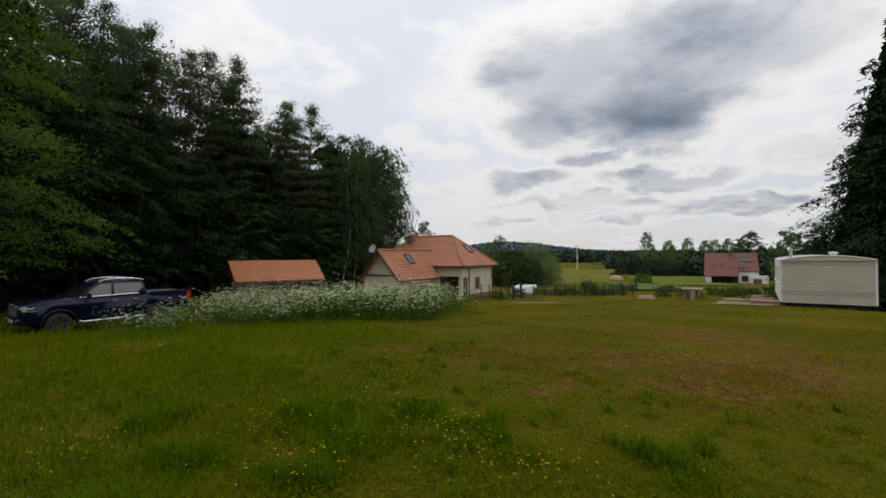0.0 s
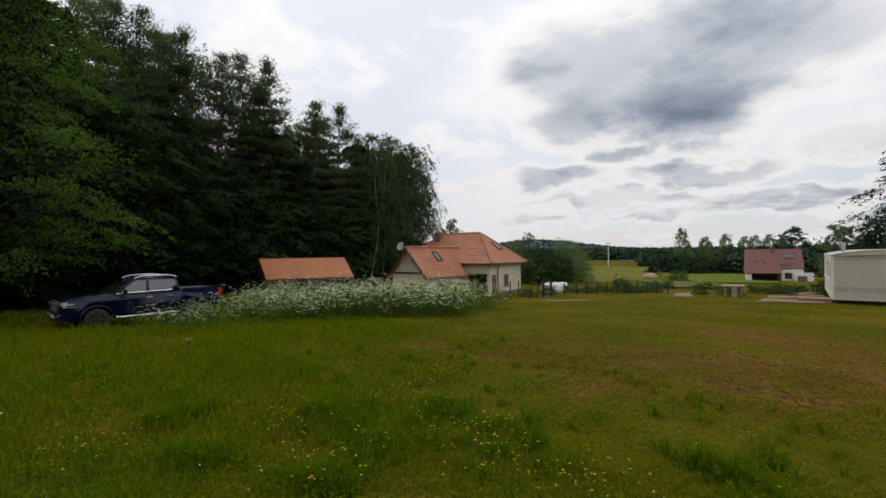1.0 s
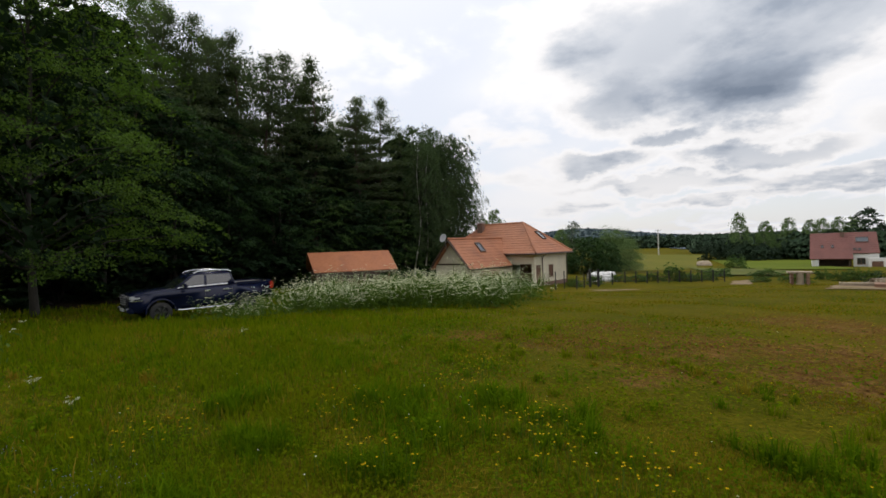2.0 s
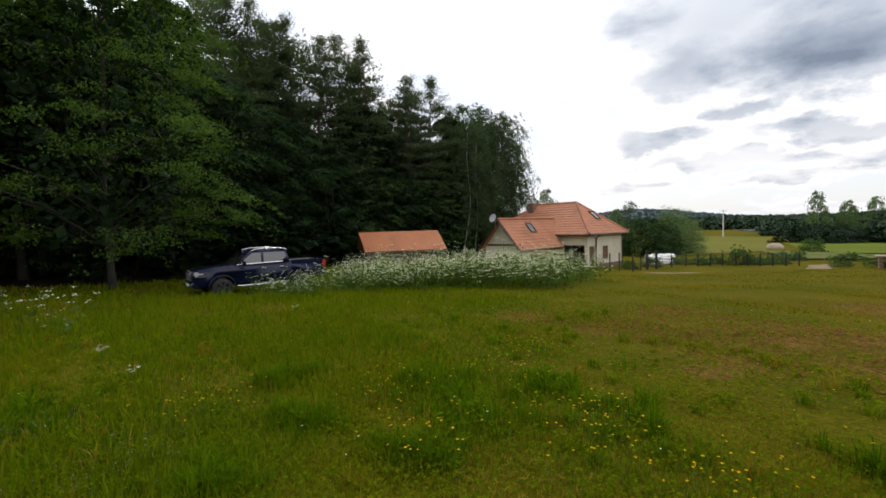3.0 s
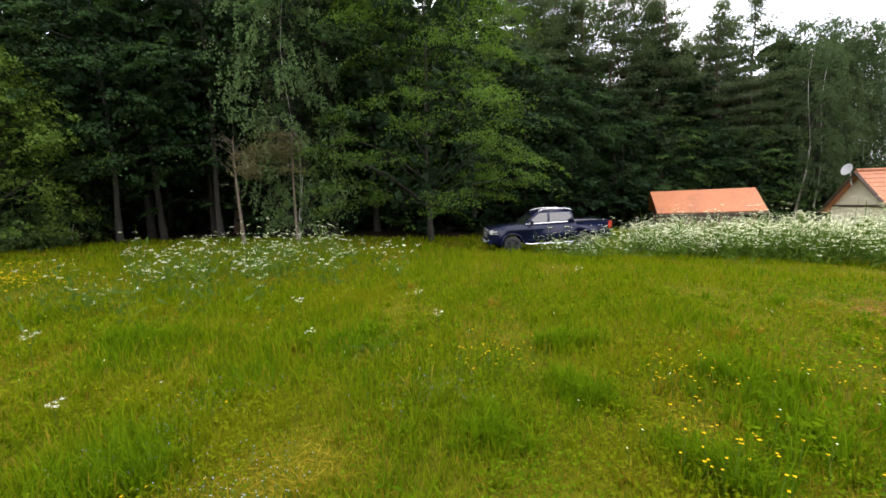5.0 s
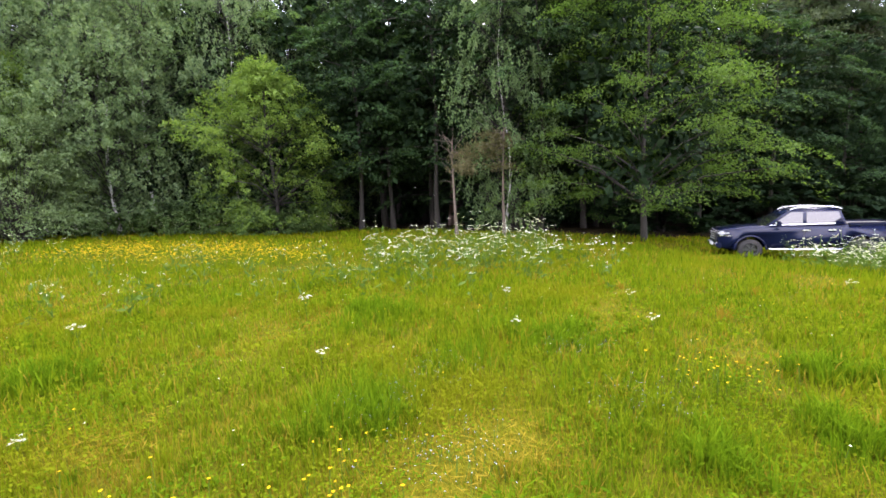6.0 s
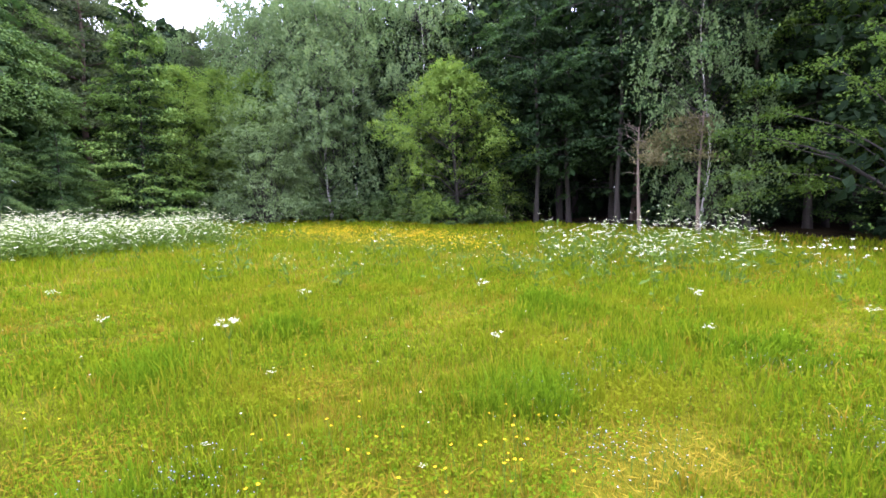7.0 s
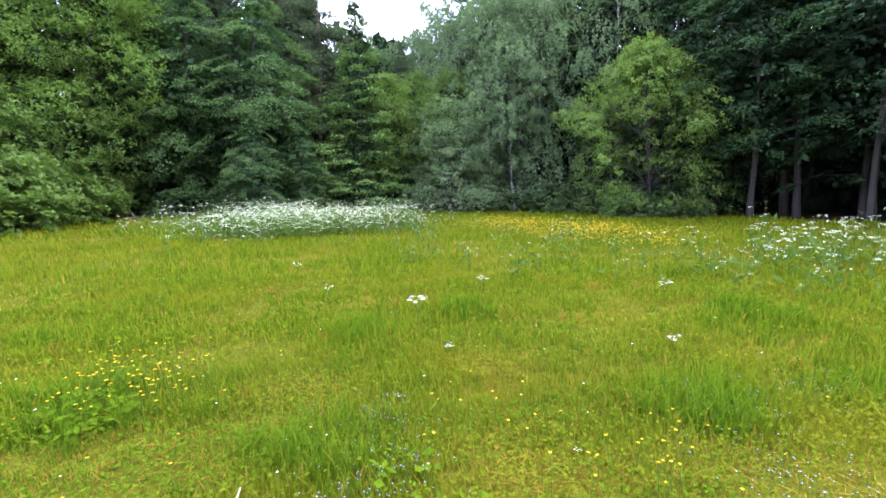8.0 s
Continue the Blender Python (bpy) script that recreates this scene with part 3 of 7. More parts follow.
def half_dead(place, label, h, clumps, lean, bare, group):
    """A thin pine with a small ragged crown of brown needle clumps and bare dry twigs."""
    trunk, crown = Geo(), Geo()
    axis = stem(trunk, h, 0.085, 0.0, 0.08, 7, 9, 0.3)
    for i in range(clumps):
        z = h * RNG.uniform(0.72, 1.0)
        ai = math.radians(lean) + RNG.normal(0, 1.2)
        wide = RNG.uniform(0.2, 0.46)
        out = np.array([math.cos(ai), math.sin(ai), 0])
        c = axis(z) + out * RNG.uniform(0.1, 1.6) + np.array([0, 0, RNG.uniform(-0.6, 0.1)])
        limb(trunk, axis(z - 0.15), c, 0.022, 4)
        k = int(130 + 260 * wide)
        q = RNG.normal(0, 1, (k, 3)) * np.array([wide, wide, 0.12])
        blades(crown, c + q, unit(q) * 0.8 + RNG.normal(0, 0.5, (k, 3)) + np.array([0, 0, 0.3]), RNG.normal(0, 1, (k, 3)), 0.2 * RNG.uniform(0.6, 1.3, k), 0.055 * RNG.uniform(0.7, 1.3, k))
    for i in range(bare):
        z = h * RNG.uniform(0.55, 0.98)
        ai = RNG.uniform(0, 6.28)
        out = np.array([math.cos(ai), math.sin(ai), 0])
        e = axis(z) + out * RNG.uniform(0.4, 1.1) + np.array([0, 0, RNG.uniform(0.1, 0.9)])
        limb(trunk, axis(z), e, 0.014, 3)
        limb(trunk, (axis(z) + e) / 2, e + RNG.normal(0, 0.25, 3) + np.array([0, 0, 0.25]), 0.008, 3)
    return finish("pine", place, label, trunk, crown, M_BARK_DEAD, M_NEEDLE_DEAD, None, group)


def birch(place, label, h=16, base=3.0, R=2.4, n=130, per=62, leaf=0.185, lean=0.02, mat=None, hang=(0.8, 2.4), group="birches of the wood edge"):
    trunk, crown = Geo(), Geo()
    limbs = trunk
    axis = stem(trunk, h * 0.93, 0.095, lean, 0.25)
    for i in range(n):
        ti = RNG.uniform(0, 1)
        ai = i * 2.39996
        out = np.array([math.cos(ai), math.sin(ai), 0])
        rr = R * (0.25 + math.sin(math.pi * (0.12 + 0.85 * ti)) ** 0.8) * RNG.uniform(0.35, 1) * (1 + 0.25 * math.sin(ai * 2 + ti * 8))
        z = base + ti * (h - base)
        c = axis(min(z, h * 0.95)) + out * rr
        c[2] = z + 0.35 * rr
        limb(limbs, axis(max(0.5, z - 0.5 * rr)), c, 0.008 + 0.007 * rr, 3, 1)
        drop = RNG.uniform(*hang) * (0.5 + rr / R)
        k = int(per * RNG.uniform(0.7, 1.3))
        f = RNG.uniform(0, 1, k)
        strand = RNG.integers(0, 6, k)
        off = RNG.normal(0, 0.34, (6, 3))
        p = c + off[strand] * np.array([1, 1, 0.5]) + np.stack([out[0] * f * 0.3, out[1] * f * 0.3, -f * drop], 1) + RNG.normal(0, 0.07, (k, 3))
        d = np.stack([RNG.normal(0, 0.5, k), RNG.normal(0, 0.5, k), -np.ones(k)], 1)
        nn = RNG.normal(0, 1, (k, 3)) + np.array([0, 0, 0.6])
        s = RNG.uniform(0.7, 1.3, k)
        blades(crown, p, d, nn, leaf * s, leaf * 0.7 * s)
    return finish("birch", place, label, trunk, crown, [M_BARK_BIRCH, M_BARK], mat or M_LEAF_BIRCH, limbs, group)


def pine(place, label, h=19, base=0.5, R=2.3, gap=0.78, per=62, needle=0.25, mat=None, bark=None, group="pines of the wood"):
    """A tall pine: loose whorls of rising boughs with needle tufts along them, bare dry twigs below the crown."""
    trunk, crown = Geo(), Geo()
    axis = stem(trunk, h * 0.98, 0.01 * h, 0.0, 0.2 if h > 8 else 0.06)
    lopsided = RNG.uniform(0, 6.28)
    z = h * base
    while z < h * 0.985:
        t = (z - h * base) / (h * (1 - base))
        wide = R * min(1.0, 0.55 + 1.6 * t) * max(0.05, 1.04 - t) ** 0.8 * (1 + 0.18 * math.sin(t * 19))
        tip = max(0.0, (t - 0.7) / 0.3)
        for ai in RNG.uniform(0, 6.283, int(RNG.integers(4, 7))):
            out = np.array([math.cos(ai), math.sin(ai), 0])
            ln = wide * RNG.uniform(0.45, 1.1) * (1 + 0.2 * math.cos(ai - lopsided))
            tufts = (0.5, 0.78, 1.0) if ln > 1.1 else (0.6, 1.0)
            ln *= 1 - 0.12 * tip
            a = axis(min(z, h * 0.97))
            e = a + out * ln + np.array([0, 0, ln * (0.12 + 0.45 * t + 0.6 * tip)])
            limb(trunk, a, e, 0.010 + 0.013 * ln, 3)
            for f in tufts:
                k = int(per * RNG.uniform(0.6, 1.3))
                spread = (0.24 + 0.15 * min(1, ln)) * RNG.uniform(0.8, 1.3)
                q = RNG.normal(0, 1, (k, 3)) * np.array([spread * (1 - 0.2 * tip), spread * (1 - 0.2 * tip), 0.10 + 0.15 * tip])
                p = a + (e - a) * f + np.array([0, 0, 0.08 * ln * math.sin(3.1 * f)]) + q
                d = unit(q) * 0.8 + RNG.normal(0, 0.6, (k, 3)) + np.array([0, 0, 0.5])
                blades(crown, p, d, RNG.normal(0, 1, (k, 3)), needle * (1 - 0.35 * tip) * RNG.uniform(0.7, 1.3, k), needle * (0.3 - 0.12 * tip) * RNG.uniform(0.7, 1.3, k))
        z += gap * RNG.uniform(0.7, 1.3)
    for i in range(14):
        z = h * base * RNG.uniform(0.45, 1.0)
        ai = RNG.uniform(0, 6.28)
        limb(trunk, axis(z), axis(z) + np.array([math.cos(ai), math.sin(ai), RNG.uniform(-0.3, 0.15)]) * RNG.uniform(0.6, 1.5), 0.016, 3)
    return finish("pine", place, label, trunk, crown, bark or M_BARK_PINE, mat or M_NEEDLE, None, group)


def bush(place, label, R=1.8, h=2.4, n=55, per=60, leaf=0.16, mat=None, name="bush", group="bushes of the wood edge", flat=0.5):
    ob = thing(name, place, label, "bush", group)
    crown, limbs = Geo(), Geo()
    for i in range(n):
        ai, e = i * 2.39996, RNG.uniform(0.02, 1)
        out = np.array([math.cos(ai), math.sin(ai), 0])
        rr = R * math.sqrt(1 - e * e * 0.8) * RNG.uniform(0.45, 1) * (1 + 0.2 * math.sin(3 * ai))
        c = out * rr + np.array([0, 0, 0.15 + (h - 0.35) * e * RNG.uniform(0.75, 1.05)])
        spray(crown, c, out, 0.32 * R * RNG.uniform(0.7, 1.3), int(per * RNG.uniform(0.7, 1.3)), leaf, flat, 0.25)
        if i % 3 == 0:
            limb(limbs, np.array([out[0] * 0.1, out[1] * 0.1, -0.1]), c, 0.025, 3)
    gpart("stem", limbs, M_BARK, ob)
    gpart("crown", crown, mat or M_LEAF_MID, ob)
    return ob


def sky_gap_height(x, y):
    """Holds down trees in a wedge of bearings from the camera behind the fir, so the sky shows over it: the height that
    they may reach, or none.
    """
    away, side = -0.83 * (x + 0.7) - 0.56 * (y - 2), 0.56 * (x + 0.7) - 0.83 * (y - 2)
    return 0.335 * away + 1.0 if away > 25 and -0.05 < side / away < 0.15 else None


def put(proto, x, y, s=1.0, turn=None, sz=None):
    most = sky_gap_height(x, y)
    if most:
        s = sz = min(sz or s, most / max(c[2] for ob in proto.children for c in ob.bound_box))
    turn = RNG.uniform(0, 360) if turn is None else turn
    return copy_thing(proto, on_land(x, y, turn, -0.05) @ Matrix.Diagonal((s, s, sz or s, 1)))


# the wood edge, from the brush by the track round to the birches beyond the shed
BROAD_A = layered("broadleaf_tree", on_land(-23.5, 13.5), "dark green broadleaf tree with boughs over a dark hollow", 15.5, 4.9, dome(4.7), 1.15, 7, 260, 0.165, [M_LEAF_SHADED, M_LEAF_DEEP], droop=0.5, hang=0.05, fan=0.4, twig=40, jitter=0.6, core=360)
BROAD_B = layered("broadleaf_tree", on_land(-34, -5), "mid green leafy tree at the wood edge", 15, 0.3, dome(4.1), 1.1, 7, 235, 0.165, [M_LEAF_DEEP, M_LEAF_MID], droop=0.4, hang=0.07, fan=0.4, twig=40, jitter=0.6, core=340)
BROAD_C = broadleaf(on_land(-40, 14), "broadleaf tree standing inside the wood", 17, 3.5, 4.4, 80, 40, 0.66, M_LEAF_SHADED, limbs_at=0.2, group="trees of the inner wood")
BROAD_FAR = layered("broadleaf_tree", on_land(-34, 12), "tall dark tree deep in the wood", 16, 2.5, dome(4.6), 1.0, 7, 46, 0.34, [M_LEAF_SHADED, M_LEAF_DEEP], droop=0.45, core=240, group="trees of the inner wood")
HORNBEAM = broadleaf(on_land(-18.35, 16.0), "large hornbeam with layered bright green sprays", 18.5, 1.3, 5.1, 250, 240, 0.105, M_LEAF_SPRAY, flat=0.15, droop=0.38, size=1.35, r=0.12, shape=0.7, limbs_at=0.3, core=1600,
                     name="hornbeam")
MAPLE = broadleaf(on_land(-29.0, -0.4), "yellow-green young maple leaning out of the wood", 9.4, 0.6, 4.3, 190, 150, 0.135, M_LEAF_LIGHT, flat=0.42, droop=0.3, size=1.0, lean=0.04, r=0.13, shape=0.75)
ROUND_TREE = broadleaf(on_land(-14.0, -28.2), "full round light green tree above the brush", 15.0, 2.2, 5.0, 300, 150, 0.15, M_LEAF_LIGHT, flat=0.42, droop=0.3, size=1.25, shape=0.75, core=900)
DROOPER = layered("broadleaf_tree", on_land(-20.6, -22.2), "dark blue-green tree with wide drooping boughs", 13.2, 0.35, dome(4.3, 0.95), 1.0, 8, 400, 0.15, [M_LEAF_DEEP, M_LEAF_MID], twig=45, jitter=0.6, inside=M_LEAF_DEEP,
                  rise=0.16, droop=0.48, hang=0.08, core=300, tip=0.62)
BIRCH_A = birch(on_land(-7.6, 57), "tall birch with white stem and hanging twigs", 17.0, 2.2, 2.2, 230, 75, 0.13, mat=M_LEAF_BIRCH_SHADED, hang=(0.3, 1.1))
BIRCH_B = birch(on_land(-33.5, -3), "grey-green birch with hanging branches", 16.5, 0.8, 3.0, 240, 80, 0.15, hang=(0.25, 1.0))
PINE_A = pine(on_land(-16, 46), "tall pine with a sparse dark crown", 19.5, 0.30, 3.5)
PINE_B = pine(on_land(-24, 36), "tall pine with a bare reddish trunk", 20.5, 0.42, 3.3)
PINE_C = pine(on_land(-30, 22), "slim pine with a ragged crown", 18.5, 0.28, 3.0)
FIR = layered("fir", on_land(-24.6, -17.6), "conical fir with fresh light green shoots", 14.2, 0.25, cone(3.8, 0.8), 0.6, 9, 190, 0.21, [M_LEAF_DEEP, M_NEEDLE_FRESH],
              rise=-0.30, droop=-0.14, hang=0.09, fan=0.30, core=300, core_leaf=0.26, tip=0.52, thick=0.36, r=0.1, group="firs of the wood edge")
SHRUB = bush(on_land(-29.5, 1.0), "green bush under the wood edge", 1.7, 1.9)
WILLOW = bush(on_land(-27.6, -12.2), "rounded grey-green willow bush", 3.5, 7.6, 260, 150, 0.10, M_LEAF_GREY, "willow", flat=0.3)

for x, y, s, proto in [(-27.6, 8.8, 0.95, BROAD_A), (-21.6, 22.0, 0.9, BROAD_A), (-22.2, 28.5, 0.8, BROAD_A), (-30.8, 6.6, 1.05, BROAD_A), (-21.6, 34.5, 0.72, BROAD_A),
                       (-15.2, 42.5, 0.62, BROAD_A), (-18.0, 39.5, 0.7, BROAD_B), (-32.6, 0.6, 1.0, BROAD_B), (-24.8, -27.6, 0.85, BROAD_A), (-21, -30.5, 0.95, BROAD_B),
                       (-17.0, -31.0, 1.0, BROAD_B), (-18.2, -25.2, 1.0, DROOPER), (-22.6, -24.2, 1.05, DROOPER), (-17.6, -19.4, 0.42, DROOPER), (-20.6, -18.8, 0.4, DROOPER), (-29.4, 4.4, 0.9, BROAD_A), (-8.0, -30.0, 1.05, BROAD_B), (-3.0, -31.5, 1.0, BROAD_B), (-25.5, 18.2, 0.9, BROAD_B),
                       (-33.8, -9.4, 0.98, BIRCH_B), (-32.0, -14.5, 0.9, BIRCH_B), (-23.0, 11.2, 0.8, BIRCH_B), (-36, 2.5, 1.05, BIRCH_B), (-33.5, -20.5, 0.8, BROAD_B),
                       (-9.4, 55.5, 0.93, BIRCH_A), (-7.0, 59.5, 0.9, BIRCH_A), (-9.6, 60, 1.02, BIRCH_A), (-11.2, 53, 0.9, BIRCH_A), (-30.2, -25.5, 1.0, FIR)]:
    put(proto, x, y, s)

# the inner wood: taller trees in loose rows behind the edge
pts = np.array(EDGE, dtype=float)
inner_protos = [BROAD_C, PINE_B, PINE_C, BROAD_C, PINE_B, BROAD_C, BROAD_C]
count = 0
for back, gap in ((4.5, 4.5), (9.5, 5.0)):
    seg = np.diff(pts, axis=0)
    length = np.linalg.norm(seg, axis=1)
    run = np.arange(gap * 0.5, length.sum(), gap)
    cum = np.concatenate([[0], np.cumsum(length)])
    for d in run:
        i = min(np.searchsorted(cum, d) - 1, len(seg) - 1)
        e = seg[i] / length[i]
        p = pts[i] + e * (d - cum[i]) + np.array([-e[1], e[0]]) * back
        p = p + RNG.normal(0, 0.8, 2)
        if in_wood(p[0], p[1]):
            put(BROAD_C if 12 < p[1] < 44 else inner_protos[count % 7], p[0], p[1], RNG.uniform(0.78, 0.95) if p[1] > 15 else RNG.uniform(0.9, 1.08))
        count += 1

# lighter and filling trees
for x, y, s, sz in [(-10.2, -28.0, 0.95, 1.0), (-17.6, -30.6, 0.9, 1.0), (-6.2, -26.8, 1.0, 1.0)]:
    put(ROUND_TREE, x, y, s, None, sz)
for x, y, s in [(-33.5, 6.4, 1.1), (-35, 3.0, 1.1), (-31.4, 9.4, 1.05), (-29, 12.5, 1.05), (-37, -6, 1.1), (-39, -12, 1.1)]:
    put(BROAD_FAR, x, y, s)
for x, y, s in [(-36.5, -15.5, 1.0), (-38, -19.5, 1.05), (-36, -22.5, 1.0), (-41, -22, 1.0)]:
    put(BIRCH_B, x, y, s)

for x, y, s in [(-27.3, -17.3, 0.62), (-30.2, -16.5, 0.66), (-29.7, -13.5, 0.64)]:
    put(ROUND_TREE, x, y, s)

# full broadleaf trees in front of the pines
for x, y, s in [(-20.3, 31, 0.78), (-16.9, 40.9, 0.68), (-13.6, 45.3, 0.66), (-11.9, 48.6, 0.64), (-19.6, 36.8, 0.75), (-10.4, 51.5, 0.6), (-20.6, 26.0, 0.8)]:
    put(BROAD_A if y < 38 or y > 50 else BROAD_B, x, y, s, None, s * 0.95)

# tall dark crowns that close the wood above
for x, y, s in [(-30, 15.5, 1.2), (-27, 20.5, 1.0), (-27, 25.5, 0.88), (-28, 31, 0.85), (-37, 8, 1.25), (-39, 3, 1.25), (-39, -2, 1.2), (-27, 36.5, 0.8), (-24, 41, 0.72), (-20.5, 45.5, 0.68)]:
    put(BROAD_FAR, x, y, s, None, s * 1.18)

for x, y, s in [(-37.4, -14.4, 1.15), (-40.6, -11.0, 1.2), (-41.5, -7.5, 1.2), (-37.0, -1.0, 1.15), (-36.5, -10.5, 1.1)]:
    put(BROAD_FAR, x, y, s, None, s * 1.1)
for x, y, h in [(-18.8, -29.5, 18), (-21.7, -28.0, 18.5), (-24.2, -28.4, 19), (-26.4, -27.0, 19), (-28.4, -27.8, 18), (-30.0, -29.0, 18.5), (-23.0, -30.5, 19.5), (-27.5, -30.8, 19)]:
    put(PINE_A, x, y, 1.1, None, h / 19.5)
for x, y, h in [(-27.9, -23.6, 18.0), (-29.3, -21.2, 17.5), (-32.6, -23.8, 19.0), (-34.0, -20.6, 15.5)]:
    put(PINE_C, x, y, 1.25, None, h / 18.5)
for x, y, s in [(-22.5, -32.0, 1.0), (-27.0, -32.5, 1.05), (-32.0, -30.5, 0.9), (-17.5, -33.0, 1.0)]:
    put(BROAD_FAR, x, y, s)

for x, y, s in [(-29, 47, 1.05), (-26, 51, 1.0), (-33, 42, 1.1), (-22, 54, 0.95), (-36, 38, 1.1), (-17, 57, 0.85), (-38, 33, 1.15)]:
    put(BROAD_FAR, x, y, s, None, s * 1.15)

# dark thickets added between the trunks of the inner wood, as its shade
THICKET = bush(on_land(-27, 14), "dark filler thicket that stands for shade inside the wood", 3.4, 7.5, 60, 52, 0.72, M_LEAF_SHADED, "thicket", "thickets of the inner wood")
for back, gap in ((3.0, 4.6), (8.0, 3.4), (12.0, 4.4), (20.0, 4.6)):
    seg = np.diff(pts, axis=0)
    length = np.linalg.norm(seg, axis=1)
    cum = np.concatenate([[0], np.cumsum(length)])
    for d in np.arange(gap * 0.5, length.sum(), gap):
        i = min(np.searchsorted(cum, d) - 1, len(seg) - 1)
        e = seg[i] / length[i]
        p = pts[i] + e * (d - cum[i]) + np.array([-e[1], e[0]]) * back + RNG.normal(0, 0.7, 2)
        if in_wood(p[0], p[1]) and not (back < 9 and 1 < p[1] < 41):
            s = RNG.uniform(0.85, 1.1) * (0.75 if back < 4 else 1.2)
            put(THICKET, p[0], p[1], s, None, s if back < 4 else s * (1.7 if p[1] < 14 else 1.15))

# more filler thickets, added to shut out the bright horizon
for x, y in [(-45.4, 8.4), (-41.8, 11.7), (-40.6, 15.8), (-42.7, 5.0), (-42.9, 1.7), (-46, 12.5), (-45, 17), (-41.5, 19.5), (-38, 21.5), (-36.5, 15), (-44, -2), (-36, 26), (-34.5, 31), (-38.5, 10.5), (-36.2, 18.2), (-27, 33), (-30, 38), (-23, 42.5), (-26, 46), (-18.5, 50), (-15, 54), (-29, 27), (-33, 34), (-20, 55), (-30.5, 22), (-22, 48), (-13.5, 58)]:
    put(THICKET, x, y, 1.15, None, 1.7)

# outer rows added only to block the sky between the trunks
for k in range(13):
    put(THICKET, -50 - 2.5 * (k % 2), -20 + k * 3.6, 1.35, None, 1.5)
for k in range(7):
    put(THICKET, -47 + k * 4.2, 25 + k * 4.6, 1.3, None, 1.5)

# the tall pines and birches that make the skyline
for i, (x, y, h) in enumerate([(-23.4, 26.5, 19), (-23.6, 29.0, 19.2), (-23.0, 30.8, 19.6), (-23.7, 33.9, 19.8), (-22.2, 35.0, 20.2), (-20.8, 37.0, 19.8), (-20.1, 39.6, 21.2),
                               (-17.9, 40.6, 20.9), (-19.2, 42.5, 20.0), (-15.6, 44.7, 19.1), (-14.2, 47.3, 19.5), (-12.3, 49.9, 16.8), (-24.5, 30, 20.5), (-25.5, 36, 21),
                               (-30.1, -33.1, 18.9), (-31.5, -32.0, 20), (-34.2, -32.1, 20), (-38.3, -30.7, 20.6), (-38.2, -33.8, 20), (-33, -36, 20), (-28, -36, 19), (-41, -29, 18.5)]):
    proto, h0 = ((PINE_A, 19.5), (PINE_C, 18.5), (PINE_B, 20.5))[i % 3]
    put(proto, x, y, (h / h0) * 1.02, None, h / h0)
for x, y, h, proto, h0, turn in [(-24.1, 39.5, 21.0, BIRCH_A, 17.0, 70), (-21.1, 43.5, 20.2, PINE_C, 18.5, 130), (-18.1, 47.0, 17.8, PINE_A, 19.5, 15),
                                 (-16.7, 51.7, 19.2, PINE_B, 20.5, 250), (-13.9, 54.5, 15.8, BIRCH_A, 17.0, 310)]:
    put(proto, x, y, (h / h0) * 1.05, turn, h / h0)
# low dark thickets added for the darkness behind the pickup
for x, y, turn in [(-21.5, 19.6, 20), (-21.3, 23.8, 110), (-20.4, 27.2, 200), (-19.8, 30.6, 290), (-18.6, 34.4, 60)]:
    put(THICKET, x, y, 0.72, turn, 0.5)
for x, y, h in [(-11.0, 53.3, 18.1), (-8.2, 56.8, 17.6), (-10.4, 58.5, 19.0), (-9.2, 54.6, 16)]:
    put(BIRCH_A, x, y, 1.12, None, h / 17.0)
for x, y, h in [(-31.8, -11.6, 14.5), (-32.4, -10.1, 16.5), (-32.2, -7.6, 16.5), (-30.6, -9.0, 12.5)]:
    put(BIRCH_B, x, y, 1.1, None, h / 16.5)
for x, y, h in [(-9.7, -28.5, 15), (-17.2, -28.8, 12.5), (-21.6, -29.5, 15.6), (-22.6, -27.4, 12.2), (-6, -27.5, 15)]:
    put(BROAD_B if x > -16 else BROAD_A, x, y, 1.05, None, h / 15)

BIRCH_STEM = birch(on_land(-11.1, 48.5), "birch with a bare leaning white stem beside the shed", 15, 3.6, 2.0, 130, 70, 0.14, 0.05, M_LEAF_BIRCH_SHADED, (0.3, 1.0), "white-stemmed birches by the shed")
put(BIRCH_STEM, -10.2, 49.7, 1.0, 40)

# undergrowth along the edge
for x, y, s, sz in [(-31, -9.5, 1.2, 1.1), (-30.2, -6.4, 1.1, 0.9), (-30.4, -3.4, 1.2, 1.0), (-28.0, -0.8, 1.0, 0.9), (-28.3, 1.2, 0.8, 0.5)]:
    put(SHRUB, x, y, s, None, sz)
BRUSH = bush(on_land(-10.6, -24.9), "dense bright green brush beside the track", 2.4, 3.4, 90, 85, 0.22, M_LEAF_LIGHT, "brush", "brush beside the track")
for x, y, s in [(-7.6, -22.2, 1.0), (-13.4, -27.2, 0.9), (-16.2, -29.2, 0.7), (-5.0, -20.6, 1.1), (-9.0, -24.0, 1.1)]:
    put(BRUSH, x, y, s)
drape("track_edge", [(-19.4, -30.0), (-16.4, -27.2), (-13.4, -24.8), (-14.4, -26.4)], M_SAND, "worn brown earth at the foot of the brush", "ground", 0.05, 12)

# the half-dead pines in front of the wood
half_dead(on_land(-21.3, 10.5), "half-dead pine with brown dry needles and a pale trunk", 5.1, 11, -130, 12, "half-dead pines")
half_dead(on_land(-21.9, 8.3), "half-dead pine, nearly bare, with a few brown needles", 4.6, 5, 60, 14, "half-dead pines")

